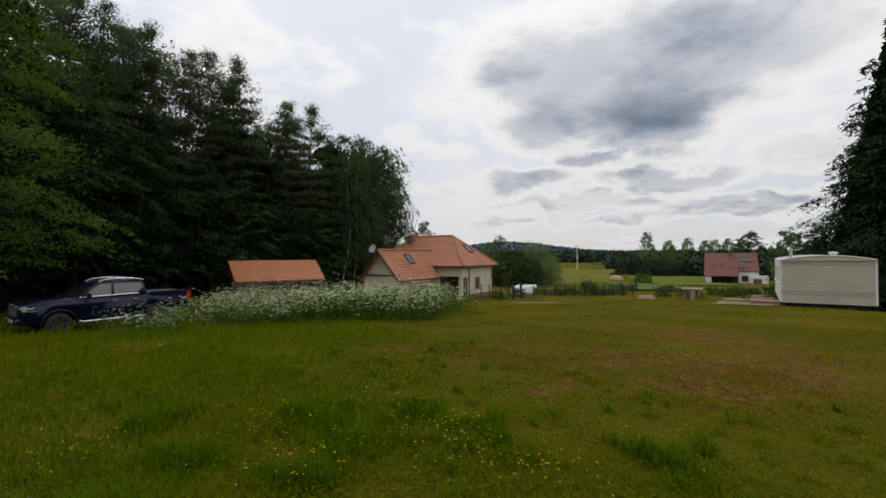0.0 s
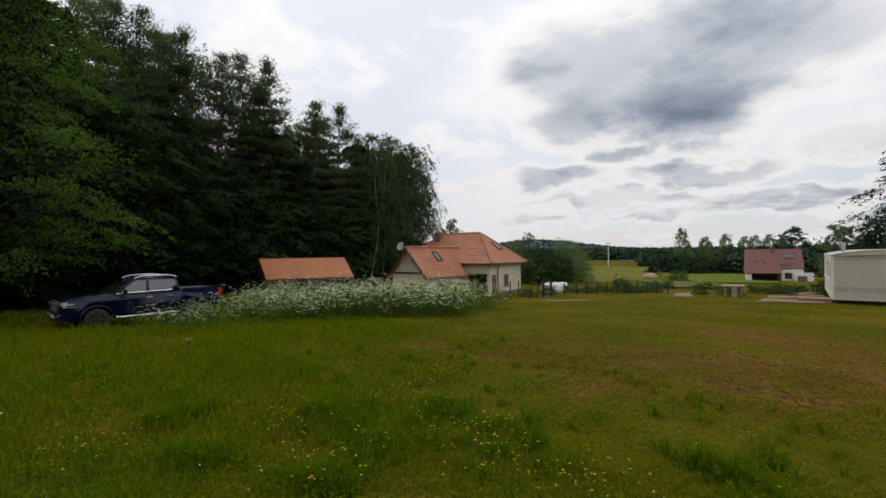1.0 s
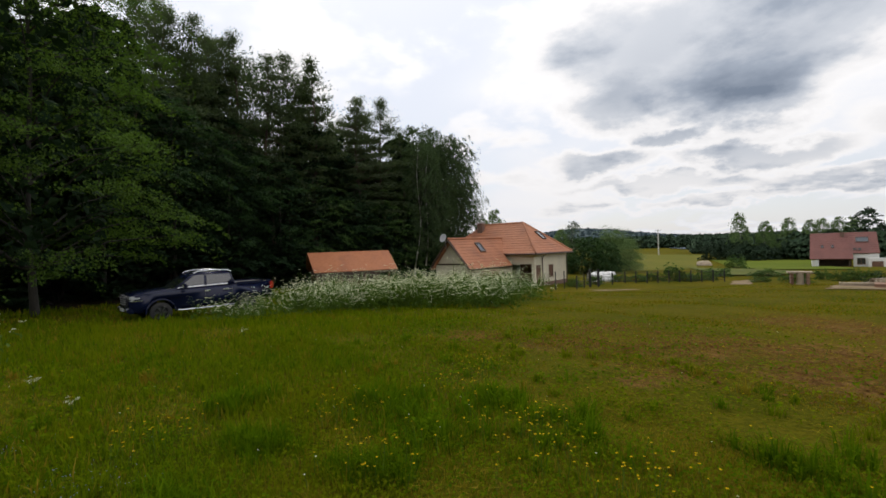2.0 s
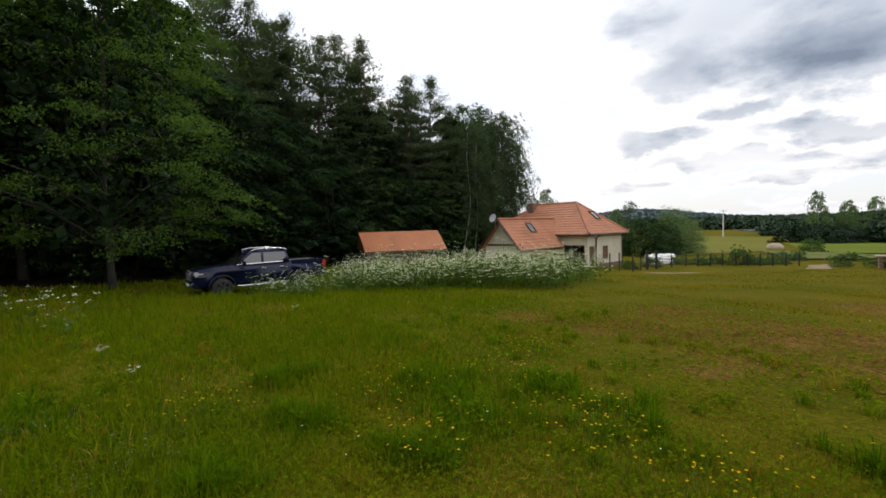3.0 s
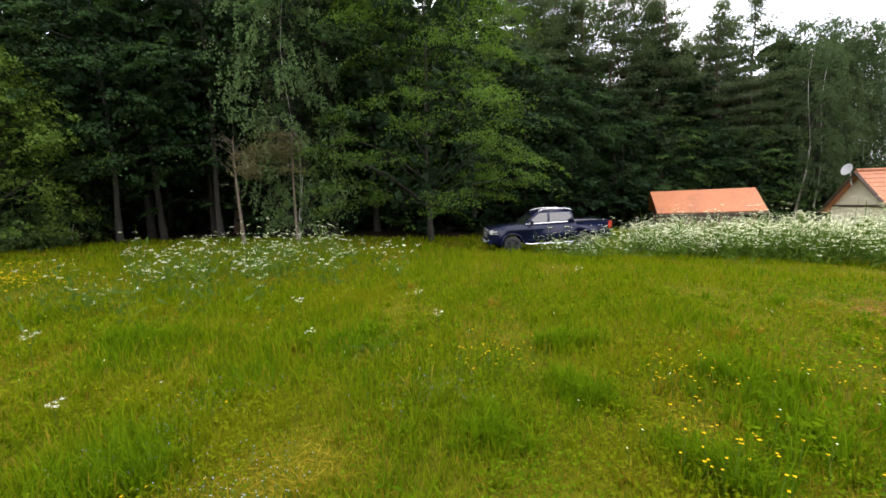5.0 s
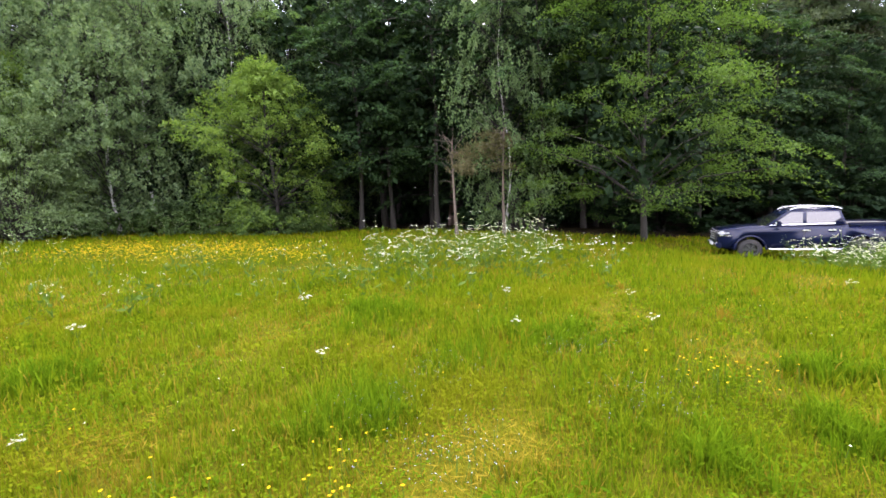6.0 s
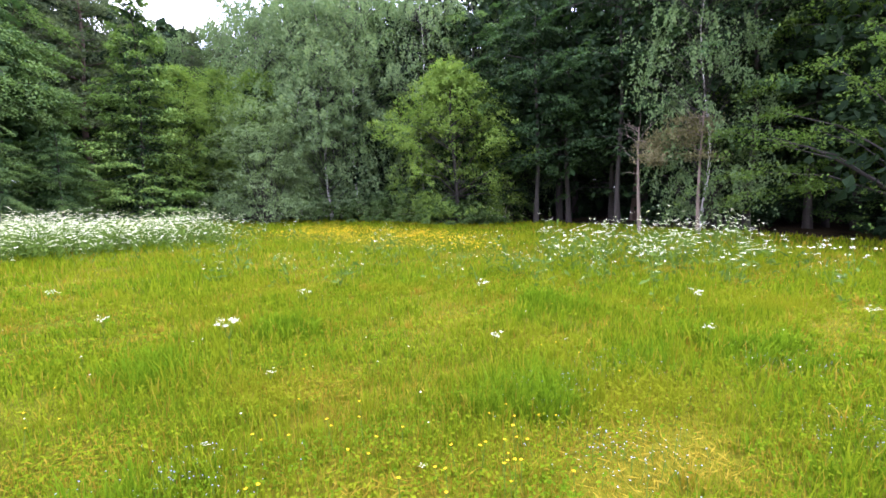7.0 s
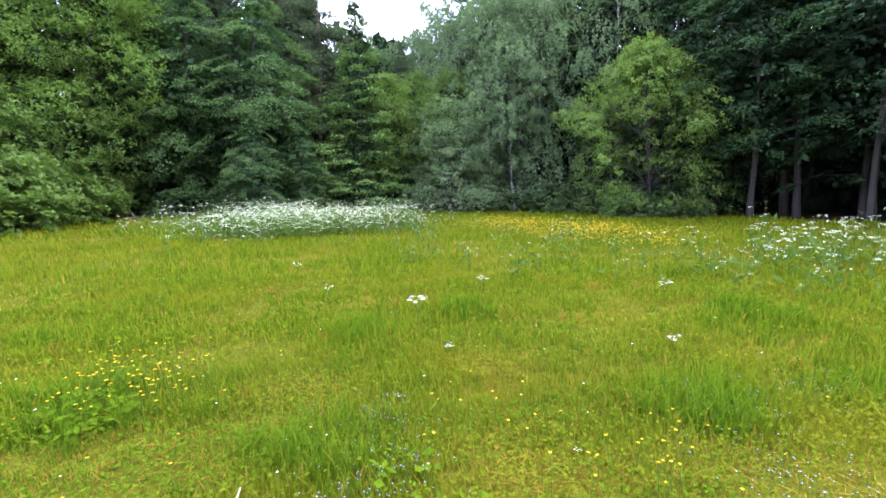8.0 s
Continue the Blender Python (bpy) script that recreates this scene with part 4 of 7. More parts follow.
# conifers beyond the caravan
BIG_SPRUCE = layered("spruce", on_land(33.1, 33.8), "tall dark spruce beyond the caravan", 23.6, 0.3, cone(9.3, 1.0), 0.8, 17, 190, 0.36, [M_NEEDLE_SPRUCE, M_NEEDLE_SPRUCE], rise=-0.12, droop=0.14, hang=0.22,
                     core=3200, core_leaf=1.0, thick=0.38, r=0.24, group="spruces")
for x, y, s in [(39, 28, 1.05), (40, 35.5, 0.8)]:
    put(BIG_SPRUCE, x, y, s)

# trees and bushes round the houses and fields
GARDEN_BUSH = bush(on_land(9.8, 68), "rounded dark green bush behind the house", 3.0, 5.2, 130, 70, 0.22, M_LEAF_DEEP, "garden_bush", "bushes behind the house", flat=0.4)
put(GARDEN_BUSH, 12.4, 70, 0.85)
put(GARDEN_BUSH, 7.0, 72, 0.8)
put(WILLOW, 14.5, 75, 0.92)
put(WILLOW, 17.5, 78, 0.7)
put(BIRCH_A, 8.8, 78, 0.5, None, 0.48)
FAR_BIRCH = birch(on_land(62, 140), "airy pale tree above the far wood", 13, 0.8, 2.0, 150, 34, 0.30, hang=(0.3, 1.2), group="airy trees above the far wood")
for px, y, s in [(64, 130, 0.80), (67, 134, 0.7), (70, 131, 0.86), (74.5, 130, 0.8), (77.7, 131, 0.82), (81, 130, 0.84), (84.5, 131, 0.84), (87, 135, 0.75), (60, 138, 0.6)]:
    put(FAR_BIRCH, px * 1.06, y * 1.06, s * 1.15, None, s)
put(FAR_BIRCH, -3.4, 76, 0.7, None, 0.78)
put(FAR_BIRCH, 9.2, 96, 0.8, None, 0.62)
put(FAR_BIRCH, 27.2, 38.0, 0.55, None, 0.45)
FAR_BUSH = bush(on_land(60, 142), "low dark trees at the edge of the far wood", 3.2, 6.0, 70, 60, 0.42, M_FAR_HAZY, "far_thicket", "low trees of the far wood")
for i in range(30):
    put(FAR_BUSH, 57 + i * 1.45 + RNG.normal(0, 1.2), 142 - i * 0.5 + RNG.normal(0, 3), RNG.uniform(0.6, 0.95))
FAR_TREE = broadleaf(on_land(90, 134), "round dark tree behind the second house", 13, 0.8, 4.0, 110, 60, 0.40, M_FAR_HAZY, limbs_at=0.15, group="round trees behind the second house")
for x, y, s in [(80, 121, 0.6), (83.5, 120, 0.66), (87.5, 119, 0.68), (92, 119, 0.74), (96, 117, 0.8), (101, 114, 0.85)]:
    put(FAR_TREE, x * 1.1, y * 1.1, s)


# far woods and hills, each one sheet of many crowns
# distance haze is mixed into the hill crowns as a paler, bluer green
M_HILL_HAZY = foliage("hazy_hill_crowns", (0.070, 0.100, 0.112), (0.080, 0.112, 0.122), (0.075, 0.106, 0.117), 0.0, patch=0.004)


def crowns(name, label, centres, width, height, material, leaves=44, lie=0.8):
    """Many small uneven tree crowns, far away: each a ragged cloud of leaf clumps."""
    g = Geo()
    c = np.array(centres)
    n = len(c)
    w, h = width * RNG.uniform(0.7, 1.3, n), height * RNG.uniform(0.7, 1.25, n)
    i = np.repeat(np.arange(n), leaves)
    k = len(i)
    up = RNG.uniform(0, 1, k) ** 0.8
    r = w[i] * np.sin(np.pi * np.clip(up * 0.88 + 0.12, 0, 1)) ** 0.6 * np.sqrt(RNG.uniform(0.2, 1, k))
    a = RNG.uniform(0, 6.283, k)
    p = np.stack([c[i, 0] + r * np.cos(a), c[i, 1] + r * np.sin(a), c[i, 2] + up * h[i]], 1)
    nn = np.stack([np.cos(a), np.sin(a), 1.0 + up], 1) * np.array([1, 1, lie]) + RNG.normal(0, 0.4, (k, 3))
    s = w[i] * RNG.uniform(0.45, 0.95, k) * (44 / leaves) ** 0.5
    blades(g, p, RNG.normal(0, 1, (k, 3)), nn, s, s * 0.8)
    return tagged(gpart(name, g, material), label, "woods", kind="stuff")


def belt(d0, d1, b0, b1, n, rise=lambda b: 0.0):
    """Places between two distances and two bearings (degrees from ahead, to the right)."""
    d, b = RNG.uniform(d0, d1, n), np.radians(RNG.uniform(b0, b1, n))
    x, y = d * np.sin(b), d * np.cos(b)
    return [(xi, yi, float(land(xi, yi)) + rise(math.degrees(bi)) * (di - d0) / (d1 - d0)) for xi, yi, bi, di in zip(x, y, b, d)]


crowns("far_woods", "dark woods across the lake", belt(440, 520, 4, 30, 520), 5, 9, M_FAR_HAZY, 80)
crowns("far_woods", "dark wood beside the green field", belt(235, 300, 20, 32, 240), 3.6, 6.5, M_FAR_HAZY, 150)
crowns("far_woods", "woods behind the second house", belt(150, 230, 28, 46, 170), 3.2, 6.5, M_FAR_HAZY, 230)


def hill_rise(b):
    return 42 * math.exp(-((b - 8) / 8.5) ** 2) + 5 * math.exp(-((b - 26) / 9.0) ** 2)


def hill_slopes(name, label, d0, d1, b0, b1, material):
    """The wooded slopes under the crowns."""
    g = Geo()
    d, b = np.meshgrid(np.linspace(d0, d1, 24), np.linspace(b0, b1, 90), indexing="ij")
    x, y = d * np.sin(np.radians(b)), d * np.cos(np.radians(b))
    z = land(x, y) + np.vectorize(hill_rise)(b) * (d - d0) / (d1 - d0) + 6
    z[0] -= 9
    i, j = np.meshgrid(np.arange(23), np.arange(89), indexing="ij")
    i, j = i.ravel(), j.ravel()
    g.add(np.stack([x, y, z], -1), np.stack([i * 90 + j, i * 90 + j + 1, (i + 1) * 90 + j + 1, (i + 1) * 90 + j], 1))
    return tagged(gpart(name, g, material, smooth=True), label, "hills", kind="structure")


hill_slopes("backdrop", "hill slopes covered with far woods, tinted blue-green by haze", 900, 1500, -6, 44, M_HILL_HAZY)
crowns("hills", "wooded hills on the skyline, tinted blue-green by haze", belt(900, 1500, -6, 44, 6000, hill_rise), 7, 4, M_HILL_HAZY, 8, 5.0)

# ---- the house with the orange tiled roof ----
M_TILE = surface("clay_tiles", (0.42, 0.168, 0.082), (0.355, 0.138, 0.068), (0.26, 0.11, 0.065), 0.9, 7, 0.75, bump=0.4)
M_TILE_FLAT = surface("orange_roof_sheet", (0.41, 0.135, 0.042), (0.35, 0.112, 0.036), (0.25, 0.09, 0.04), 0.7, 6, 0.6, bump=0.15)
M_TILE_RED = surface("red_tiles", (0.185, 0.070, 0.056), (0.150, 0.058, 0.048), (0.12, 0.058, 0.048), 0.5, 5, 0.8, bump=0.3)
M_RENDER = surface("cream_render", (0.66, 0.60, 0.46), (0.60, 0.54, 0.41), (0.48, 0.43, 0.33), 0.6, 30, 0.9, bump=0.15)
M_WHITEWALL = surface("white_render", (0.74, 0.73, 0.70), (0.68, 0.67, 0.64), (0.55, 0.53, 0.50), 0.6, 30, 0.9, bump=0.15)
M_PLINTH = surface("plinth_brick", (0.20, 0.12, 0.09), (0.15, 0.095, 0.075), None, 2, 12, 0.9, bump=0.5)
M_WOOD_DARK = surface("dark_stained_wood", (0.050, 0.030, 0.020), (0.075, 0.045, 0.028), None, 2, 25, 0.7, bump=0.3, stretch=(1, 1, 6))
M_WOOD_BROWN = surface("brown_wood", (0.17, 0.085, 0.050), (0.12, 0.060, 0.036), None, 2, 25, 0.65, bump=0.3)
M_WOOD_PALE = surface("weathered_planks", (0.36, 0.29, 0.20), (0.28, 0.22, 0.155), (0.18, 0.15, 0.11), 2.5, 22, 0.9, bump=0.4)
M_WOOD_PINK = surface("cut_logs", (0.34, 0.20, 0.135), (0.26, 0.155, 0.105), (0.16, 0.10, 0.07), 5, 30, 0.9, bump=0.5)
M_ZINC = plain("downpipe_metal", (0.10, 0.07, 0.055), 0.45, 0.6)
M_CHROME = plain("polished_metal", (0.72, 0.73, 0.75), 0.22, 1.0)
M_GREY = plain("grey_paint", (0.45, 0.46, 0.47), 0.5)
M_BLACK = plain("black_plastic", (0.016, 0.016, 0.018), 0.55)
M_WHITE = plain("white_paint", (0.78, 0.78, 0.76), 0.45)
M_CONCRETE = surface("pole_concrete", (0.58, 0.57, 0.54), (0.50, 0.49, 0.46), None, 1, 14, 0.9, bump=0.2)


def glass(name, tone=(0.03, 0.035, 0.04)):
    m, nt, p = blank(name)
    p.inputs["Base Color"].default_value = (*tone, 1)
    p.inputs["Roughness"].default_value = 0.06
    p.inputs["Specular IOR Level"].default_value = 0.7
    p.inputs["Coat Weight"].default_value = 0.6
    return m


M_GLASS = glass("window_glass")


def clip_band(poly, val, lo, hi):
    """The part of a flat polygon whose value lies between lo and hi."""
    for sign, lim in ((1, lo), (-1, hi)):
        out = []
        for i in range(len(poly)):
            a, b = poly[i], poly[(i + 1) % len(poly)]
            da, db = sign * (val(a) - lim), sign * (val(b) - lim)
            if da >= 0:
                out.append(a)
            if (da >= 0) != (db >= 0):
                out.append(a + (b - a) * (da / (da - db)))
        poly = out
        if len(poly) < 3:
            return []
    return poly


def roof_face(corners, course=0.36, lift=0.026, thick=0.16):
    """A roof plane in overlapping courses of tiles, with its slab below. The first two corners are the eave."""
    c = [Vector(p) for p in corners]
    n = (c[1] - c[0]).cross(c[2] - c[1]).normalized()
    if n.z < 0:
        n = -n
    eave = (c[1] - c[0]).normalized()
    up = n.cross(eave)
    if up.z < 0:
        up = -up
    val = lambda p: (p - c[0]).dot(up)
    top = max(val(p) for p in c)
    bm = bmesh.new()
    k = 0
    while k * course < top - 0.01:
        lo, hi = k * course, min(top, (k + 1) * course)
        band = clip_band(c, val, lo, hi)
        if band:
            vs = [bm.verts.new(p + n * (lift * (1 - (val(p) - lo) / course) + 0.01)) for p in band]
            bm.faces.new(vs)
            low = [p for p in band if val(p) - lo < 1e-4]
            if len(low) >= 2:
                a, b = low[0], low[-1]
                bm.faces.new([bm.verts.new(q) for q in (a + n * (lift + 0.01), b + n * (lift + 0.01), b + n * 0.01, a + n * 0.01)])
        k += 1
    under = [bm.verts.new(p - n * thick) for p in c]
    over = [bm.verts.new(p + n * 0.01) for p in c]
    bm.faces.new(under)
    for i in range(len(c)):
        j = (i + 1) % len(c)
        bm.faces.new((under[i], under[j], over[j], over[i]))
    bmesh.ops.remove_doubles(bm, verts=bm.verts, dist=0.002)
    bmesh.ops.recalc_face_normals(bm, faces=bm.faces)
    return bm


def wall_panel(length, height, thick, holes=(), gable=None):
    """A wall along x from 0 to length with openings (x0, x1, z0, z1) cut through it."""
    bm = bmesh.new()
    cuts = sorted({0.0, length, *(h[0] for h in holes), *(h[1] for h in holes)})
    for a, b in zip(cuts, cuts[1:]):
        z = 0.0
        for h in sorted((h for h in holes if h[0] <= a and h[1] >= b), key=lambda h: h[2]):
            if h[2] > z:
                box(a, b, 0, thick, z, h[2], bm=bm)
            z = h[3]
        if height > z:
            box(a, b, 0, thick, z, height, bm=bm)
    if gable:
        tri = prism([(0, height), (length, height), (length / 2, gable)], thick)
        bmesh.ops.translate(tri, verts=tri.verts, vec=(0, thick / 2, 0))
        me = bpy.data.meshes.new("joined")
        tri.to_mesh(me)
        tri.free()
        bm.from_mesh(me)
        bpy.data.meshes.remove(me)
    return bm


def placed(bm, m):
    bmesh.ops.transform(bm, matrix=m, verts=bm.verts)
    return bm


def pane_window(parent, m, w, h, frame_mat, bars=1, name="window", blind=None):
    """A framed window in the xz plane of m, with sill and panes."""
    fr = bmesh.new()
    t = 0.07
    for x0, x1, z0, z1 in ((0, t, 0, h), (w - t, w, 0, h), (t, w - t, 0, t), (t, w - t, h - t, h)):
        box(x0, x1, 0, 0.1, z0, z1, bm=fr)
    for i in range(bars):
        x = w * (i + 1) / (bars + 1)
        box(x - 0.03, x + 0.03, 0.01, 0.09, t, h - t, bm=fr)
    f = part(name, placed(fr, m), frame_mat, parent)
    part("pane", placed(box(t, w - t, 0.04, 0.06, t, h - t), m), blind or M_GLASS, f)
    part("sill", placed(box(-0.06, w + 0.06, -0.08, 0.1, -0.05, -0.005, 0.01), m), frame_mat, f)
    return f


HB = -2.45                                     # the level on which the house stands
house = thing("house", pose(1.33, 44.18, HB, 0, 0, 56), "cream single-storey house with orange tiled hip roof and gabled wing", "house")
W, L, EZ, RISE = 7.1, 12.0, 0.70 - HB, 3.07    # eaves rectangle, eaves height, rise of the ridge
o = 0.45
part("wall", placed(wall_panel(W - 2 * o, EZ + 0.1, 0.3, [(0.25, 1.15, 0.25, 2.0), (2.55, 3.5, 0.75, 1.95)]), pose(o, o, 0)), M_RENDER, house)
part("wall", placed(wall_panel(L - 2 * o, EZ + 0.1, 0.3, [(0.03, 2.4, 0.0, 2.1)]), pose(o, o + 0.302, 0, 0, 0, 90) @ Matrix.Diagonal((1, -1, 1, 1))), M_RENDER, house)
part("wall", box(W - o - 0.3, W - o, o + 0.302, L - o, 0, EZ + 0.1), M_RENDER, house)
part("wall", box(o + 0.302, W - o - 0.302, L - o - 0.3, L - o, 0, EZ + 0.1), M_RENDER, house)
part("plinth", box(o + 0.1, W - o + 0.02, o - 0.03, o - 0.004, -0.5, 0.32), M_PLINTH, house)
part("porch_floor", box(o + 0.32, o + 2.4, o + 0.32, 3.6, -0.3, 0.12), M_CONCRETE, house)
part("porch_wall", box(o + 2.4, o + 2.55, o + 0.32, 3.6, 0.13, EZ), M_WOOD_BROWN, house)
part("ceiling_board", box(o + 0.31, W - o - 0.31, o + 0.31, L - o - 0.31, EZ - 0.05, EZ + 0.02), M_WOOD_DARK, house)
part("door", box(o + 0.25, o + 1.15, o + 0.08, o + 0.14, 0.25, 2.0, 0.01), M_WOOD_BROWN, house, "brown wooden door")
pane_window(house, pose(o + 2.55, o + 0.06, 0.75), 0.95, 1.2, M_WOOD_BROWN, 1, blind=M_WOOD_BROWN)
part("porch_rail", box(0.42, 0.5, o + 0.7, o + 2.7, 0.75, 0.85, 0.02), M_WOOD_DARK, house)
for k in range(9):
    part("rail_post", box(0.43, 0.49, o + 0.8 + k * 0.23, o + 0.86 + k * 0.23, 0.0, 0.75), M_WOOD_DARK, house)
A, B = (W / 2, W / 2, EZ + RISE), (W / 2, L - W / 2, EZ + RISE)
part("roof", roof_face([(0, L, EZ), (0, 0, EZ), A, B]), M_TILE, house, "orange clay tile hip roof")
part("roof", roof_face([(0, 0, EZ), (W, 0, EZ), A]), M_TILE, house)
part("roof", roof_face([(W, 0, EZ), (W, L, EZ), B, A]), M_TILE, house)
part("roof", roof_face([(W, L, EZ), (0, L, EZ), B]), M_TILE, house)


def ridge_line(parent, a, b, mat, r=0.11):
    g = Geo()
    a, b = np.array(a), np.array(b)
    n = max(2, int(np.linalg.norm(b - a) / 0.4))
    for i in range(n):
        p, q = a + (b - a) * i / n, a + (b - a) * (i + 1.08) / n
        tube(g, [p, q], [r * 1.08, r * 0.92], 7)
    return gpart("ridge_tiles", g, mat, parent, smooth=True)


for a, b in ((A, B), ((0, 0, EZ + 0.04), A), ((W, 0, EZ + 0.04), A), ((0, L, EZ + 0.04), B), ((W, L, EZ + 0.04), B)):
    ridge_line(house, a, b, M_TILE)
for a, b in (((0, -0.07, EZ - 0.08), (W, -0.07, EZ - 0.08)), ((-0.07, 0, EZ - 0.08), (-0.07, 3.4, EZ - 0.08))):
    g = Geo()
    tube(g, [a, b], [0.07, 0.07], 8)
    gpart("gutter", g, M_ZINC, house, smooth=True)
for x, y in ((1.75, o - 0.07), (W - o - 0.1, o - 0.07)):
    g = Geo()
    tube(g, [(x, -0.07, EZ - 0.1), (x, y, EZ - 0.45), (x, y, 0)], [0.05, 0.05, 0.05], 8)
    gpart("downpipe", g, M_ZINC, house, smooth=True)
chimney = part("chimney", box(2.5, 3.05, 8.1, 8.75, EZ + 1.2, 3.95 - HB, 0.01), M_PLINTH, house)
part("chimney_cap", box(2.42, 3.13, 8.02, 8.83, 3.95 - HB, 4.03 - HB, 0.01), M_CONCRETE, chimney)


def skylight(parent, p, along, up, w, h):
    """A roof window lying in a roof plane at p."""
    a, u = Vector(along).normalized(), Vector(up).normalized()
    n = a.cross(u)
    if n.z < 0:
        a, n = -a, -n
        p = Vector(p) - a * w
    m = Matrix.Translation(p) @ Matrix((a, u, n)).transposed().to_4x4()
    fr = bmesh.new()
    for x0, x1, y0, y1 in ((0, 0.09, 0, h), (w - 0.09, w, 0, h), (0.09, w - 0.09, 0, 0.09), (0.09, w - 0.09, h - 0.09, h)):
        box(x0, x1, y0, y1, -0.02, 0.14, bm=fr)
    f = part("skylight", placed(fr, m), M_ZINC, parent, "dark framed roof window")
    part("pane", placed(box(0.09, w - 0.09, 0.09, h - 0.09, 0.05, 0.09), m), M_GLASS, f)


sl = RISE / (W / 2)
skylight(house, (3.75, 1.5, EZ + 1.5 * sl), (1, 0, 0), (0, 1, sl), 0.8, 1.2)
# the wing
WX, Y0, YR, Y1, WE, WR = -6.48, 2.6, 5.0, 7.4, -0.43 - HB, 2.22 - HB
ws = (WR - WE) / (YR - Y0)
part("wall", box(WX + 0.75, o - 0.004, Y0 + 0.4, Y0 + 0.65, -0.2, WE + 0.42), M_RENDER, house)
part("wall", box(WX + 0.75, o - 0.004, Y1 - 0.65, Y1 - 0.4, -0.2, WE + 0.42), M_RENDER, house)
gw = Y1 - Y0 - 0.8
part("wall", placed(wall_panel(gw, WE + 0.4, 0.25, [(1.2, 1.7, 0.85, 1.45)], WR - 0.12), pose(WX + 0.5, Y0 + 0.4, 0, 0, 0, 90) @ Matrix.Diagonal((1, -1, 1, 1))), M_RENDER, house)
part("beam", box(WX + 0.44, WX + 0.497, Y0 + 0.25, Y1 - 0.25, WE + 0.32, WE + 0.46), M_WOOD_DARK, house)
part("pane", box(WX + 0.6, WX + 0.62, Y0 + 1.6, Y0 + 2.1, 0.85, 1.45), M_GLASS, house)
xm = (WR - EZ) / sl
part("roof", roof_face([(WX, Y0, WE), (-0.02, Y0, WE), (-0.02, Y0 + (EZ - WE) / ws, EZ), (xm, YR, WR), (WX, YR, WR)]), M_TILE, house, "orange clay tiles on the wing")
part("roof", roof_face([(-0.02, Y1, WE), (WX, Y1, WE), (WX, YR, WR), (xm, YR, WR), (-0.02, Y1 - (EZ - WE) / ws, EZ)]), M_TILE, house)
ridge_line(house, (WX, YR, WR + 0.04), (xm, YR, WR + 0.04), M_TILE)
for ya in (Y0, Y1):
    g = Geo()
    tube(g, [(WX + 0.03, ya, WE - 0.1), (WX + 0.03, YR, WR - 0.1)], [0.12, 0.12], 4)
    gpart("bargeboard", g, M_WOOD_DARK, house)
g = Geo()
tube(g, [(WX, Y0 - 0.06, WE - 0.06), (0, Y0 - 0.06, WE - 0.06)], [0.065, 0.065], 8)
gpart("gutter", g, M_ZINC, house, smooth=True)
skylight(house, (-3.3, Y0 + 1.25, WE + 1.25 * ws), (1, 0, 0), (0, 1, ws), 0.8, 1.15)
dish_m = pose(WX - 0.25, YR + 0.25, WR + 0.1, 0, -70, 0)
dish = part("satellite_dish", lathe([(0.02, 0.0), (0.22, 0.03), (0.36, 0.10), (0.38, 0.12), (0.35, 0.115), (0.2, 0.05)], 20, dish_m), M_GREY, house, "pale grey satellite dish", True)
g = Geo()
tube(g, [(WX + 0.05, YR + 0.25, WR - 0.9), (WX - 0.1, YR + 0.25, WR + 0.05)], [0.03, 0.03], 6)
gpart("bracket", g, M_GREY, dish)


def brick_stack(place, nx, nz, ny, size, mat, name, label, category, jitter=0.012, round_ends=False):
    """A stack of separate bricks or logs."""
    ob = thing(name, place, label, category)
    sx, sy, sz = size
    piece = None
    for k in range(nz):
        for i in range(nx):
            for j in range(ny):
                m = pose(i * sx * 1.03 + (0.5 * sx if k % 2 else 0) + RNG.normal(0, jitter), j * sy * 1.03 + RNG.normal(0, jitter), k * sz, 0, 0, RNG.normal(0, 2))
                if piece is None:
                    if round_ends:
                        piece = part("log", placed(lathe([(sz * 0.46, -sy / 2), (sz * 0.5, -sy / 2 + 0.02), (sz * 0.48, sy / 2 - 0.02), (sz * 0.44, sy / 2)], 9, pose(0, 0, sz / 2, 90)), Matrix()), mat, ob)
                    else:
                        piece = part("brick", box(-sx / 2, sx / 2, -sy / 2, sy / 2, 0, sz * 0.97, 0.008), mat, ob)
                    piece.matrix_basis = m
                else:
                    c = piece.copy()
                    scene.collection.objects.link(c)
                    c.matrix_basis = m
    return ob


brick_stack(pose(-3.3, 38.9, float(land(-3.3, 38.9)), 0, 0, 56), 6, 8, 1, (0.38, 0.3, 0.2), M_WOOD_PINK, "brick_stack", "stack of pinkish bricks beside the wing of the house", "bricks")

# ---- the shed ----
sz0 = float(land(-12.5, 34.6)) - 0.1
shed = thing("shed", pose(-16.0, 33.75, sz0, 0, 0, 30.5), "low wooden shed with a bright orange roof", "shed")
SR, SE, SLEN = 1.45 - sz0, 0.02 - sz0, 6.25
part("roof", roof_face([(0.25, -2.1, SE), (SLEN + 0.15, -2.1, SE), (SLEN, 0, SR), (0, 0, SR)], 2.6, 0.02, 0.08), M_TILE_FLAT, shed, "plain orange sheet roof")
part("roof", roof_face([(SLEN, 2.1, SE), (0, 2.1, SE), (0, 0, SR), (SLEN, 0, SR)], 2.6, 0.02, 0.08), M_TILE_FLAT, shed)
for x in (0.5, 2.2, 4.0, 5.8):
    for y in (-1.7, 1.7):
        part("post", box(x - 0.07, x + 0.07, y - 0.07, y + 0.07, 0, SE + 0.15, 0.01), M_WOOD_BROWN, shed)
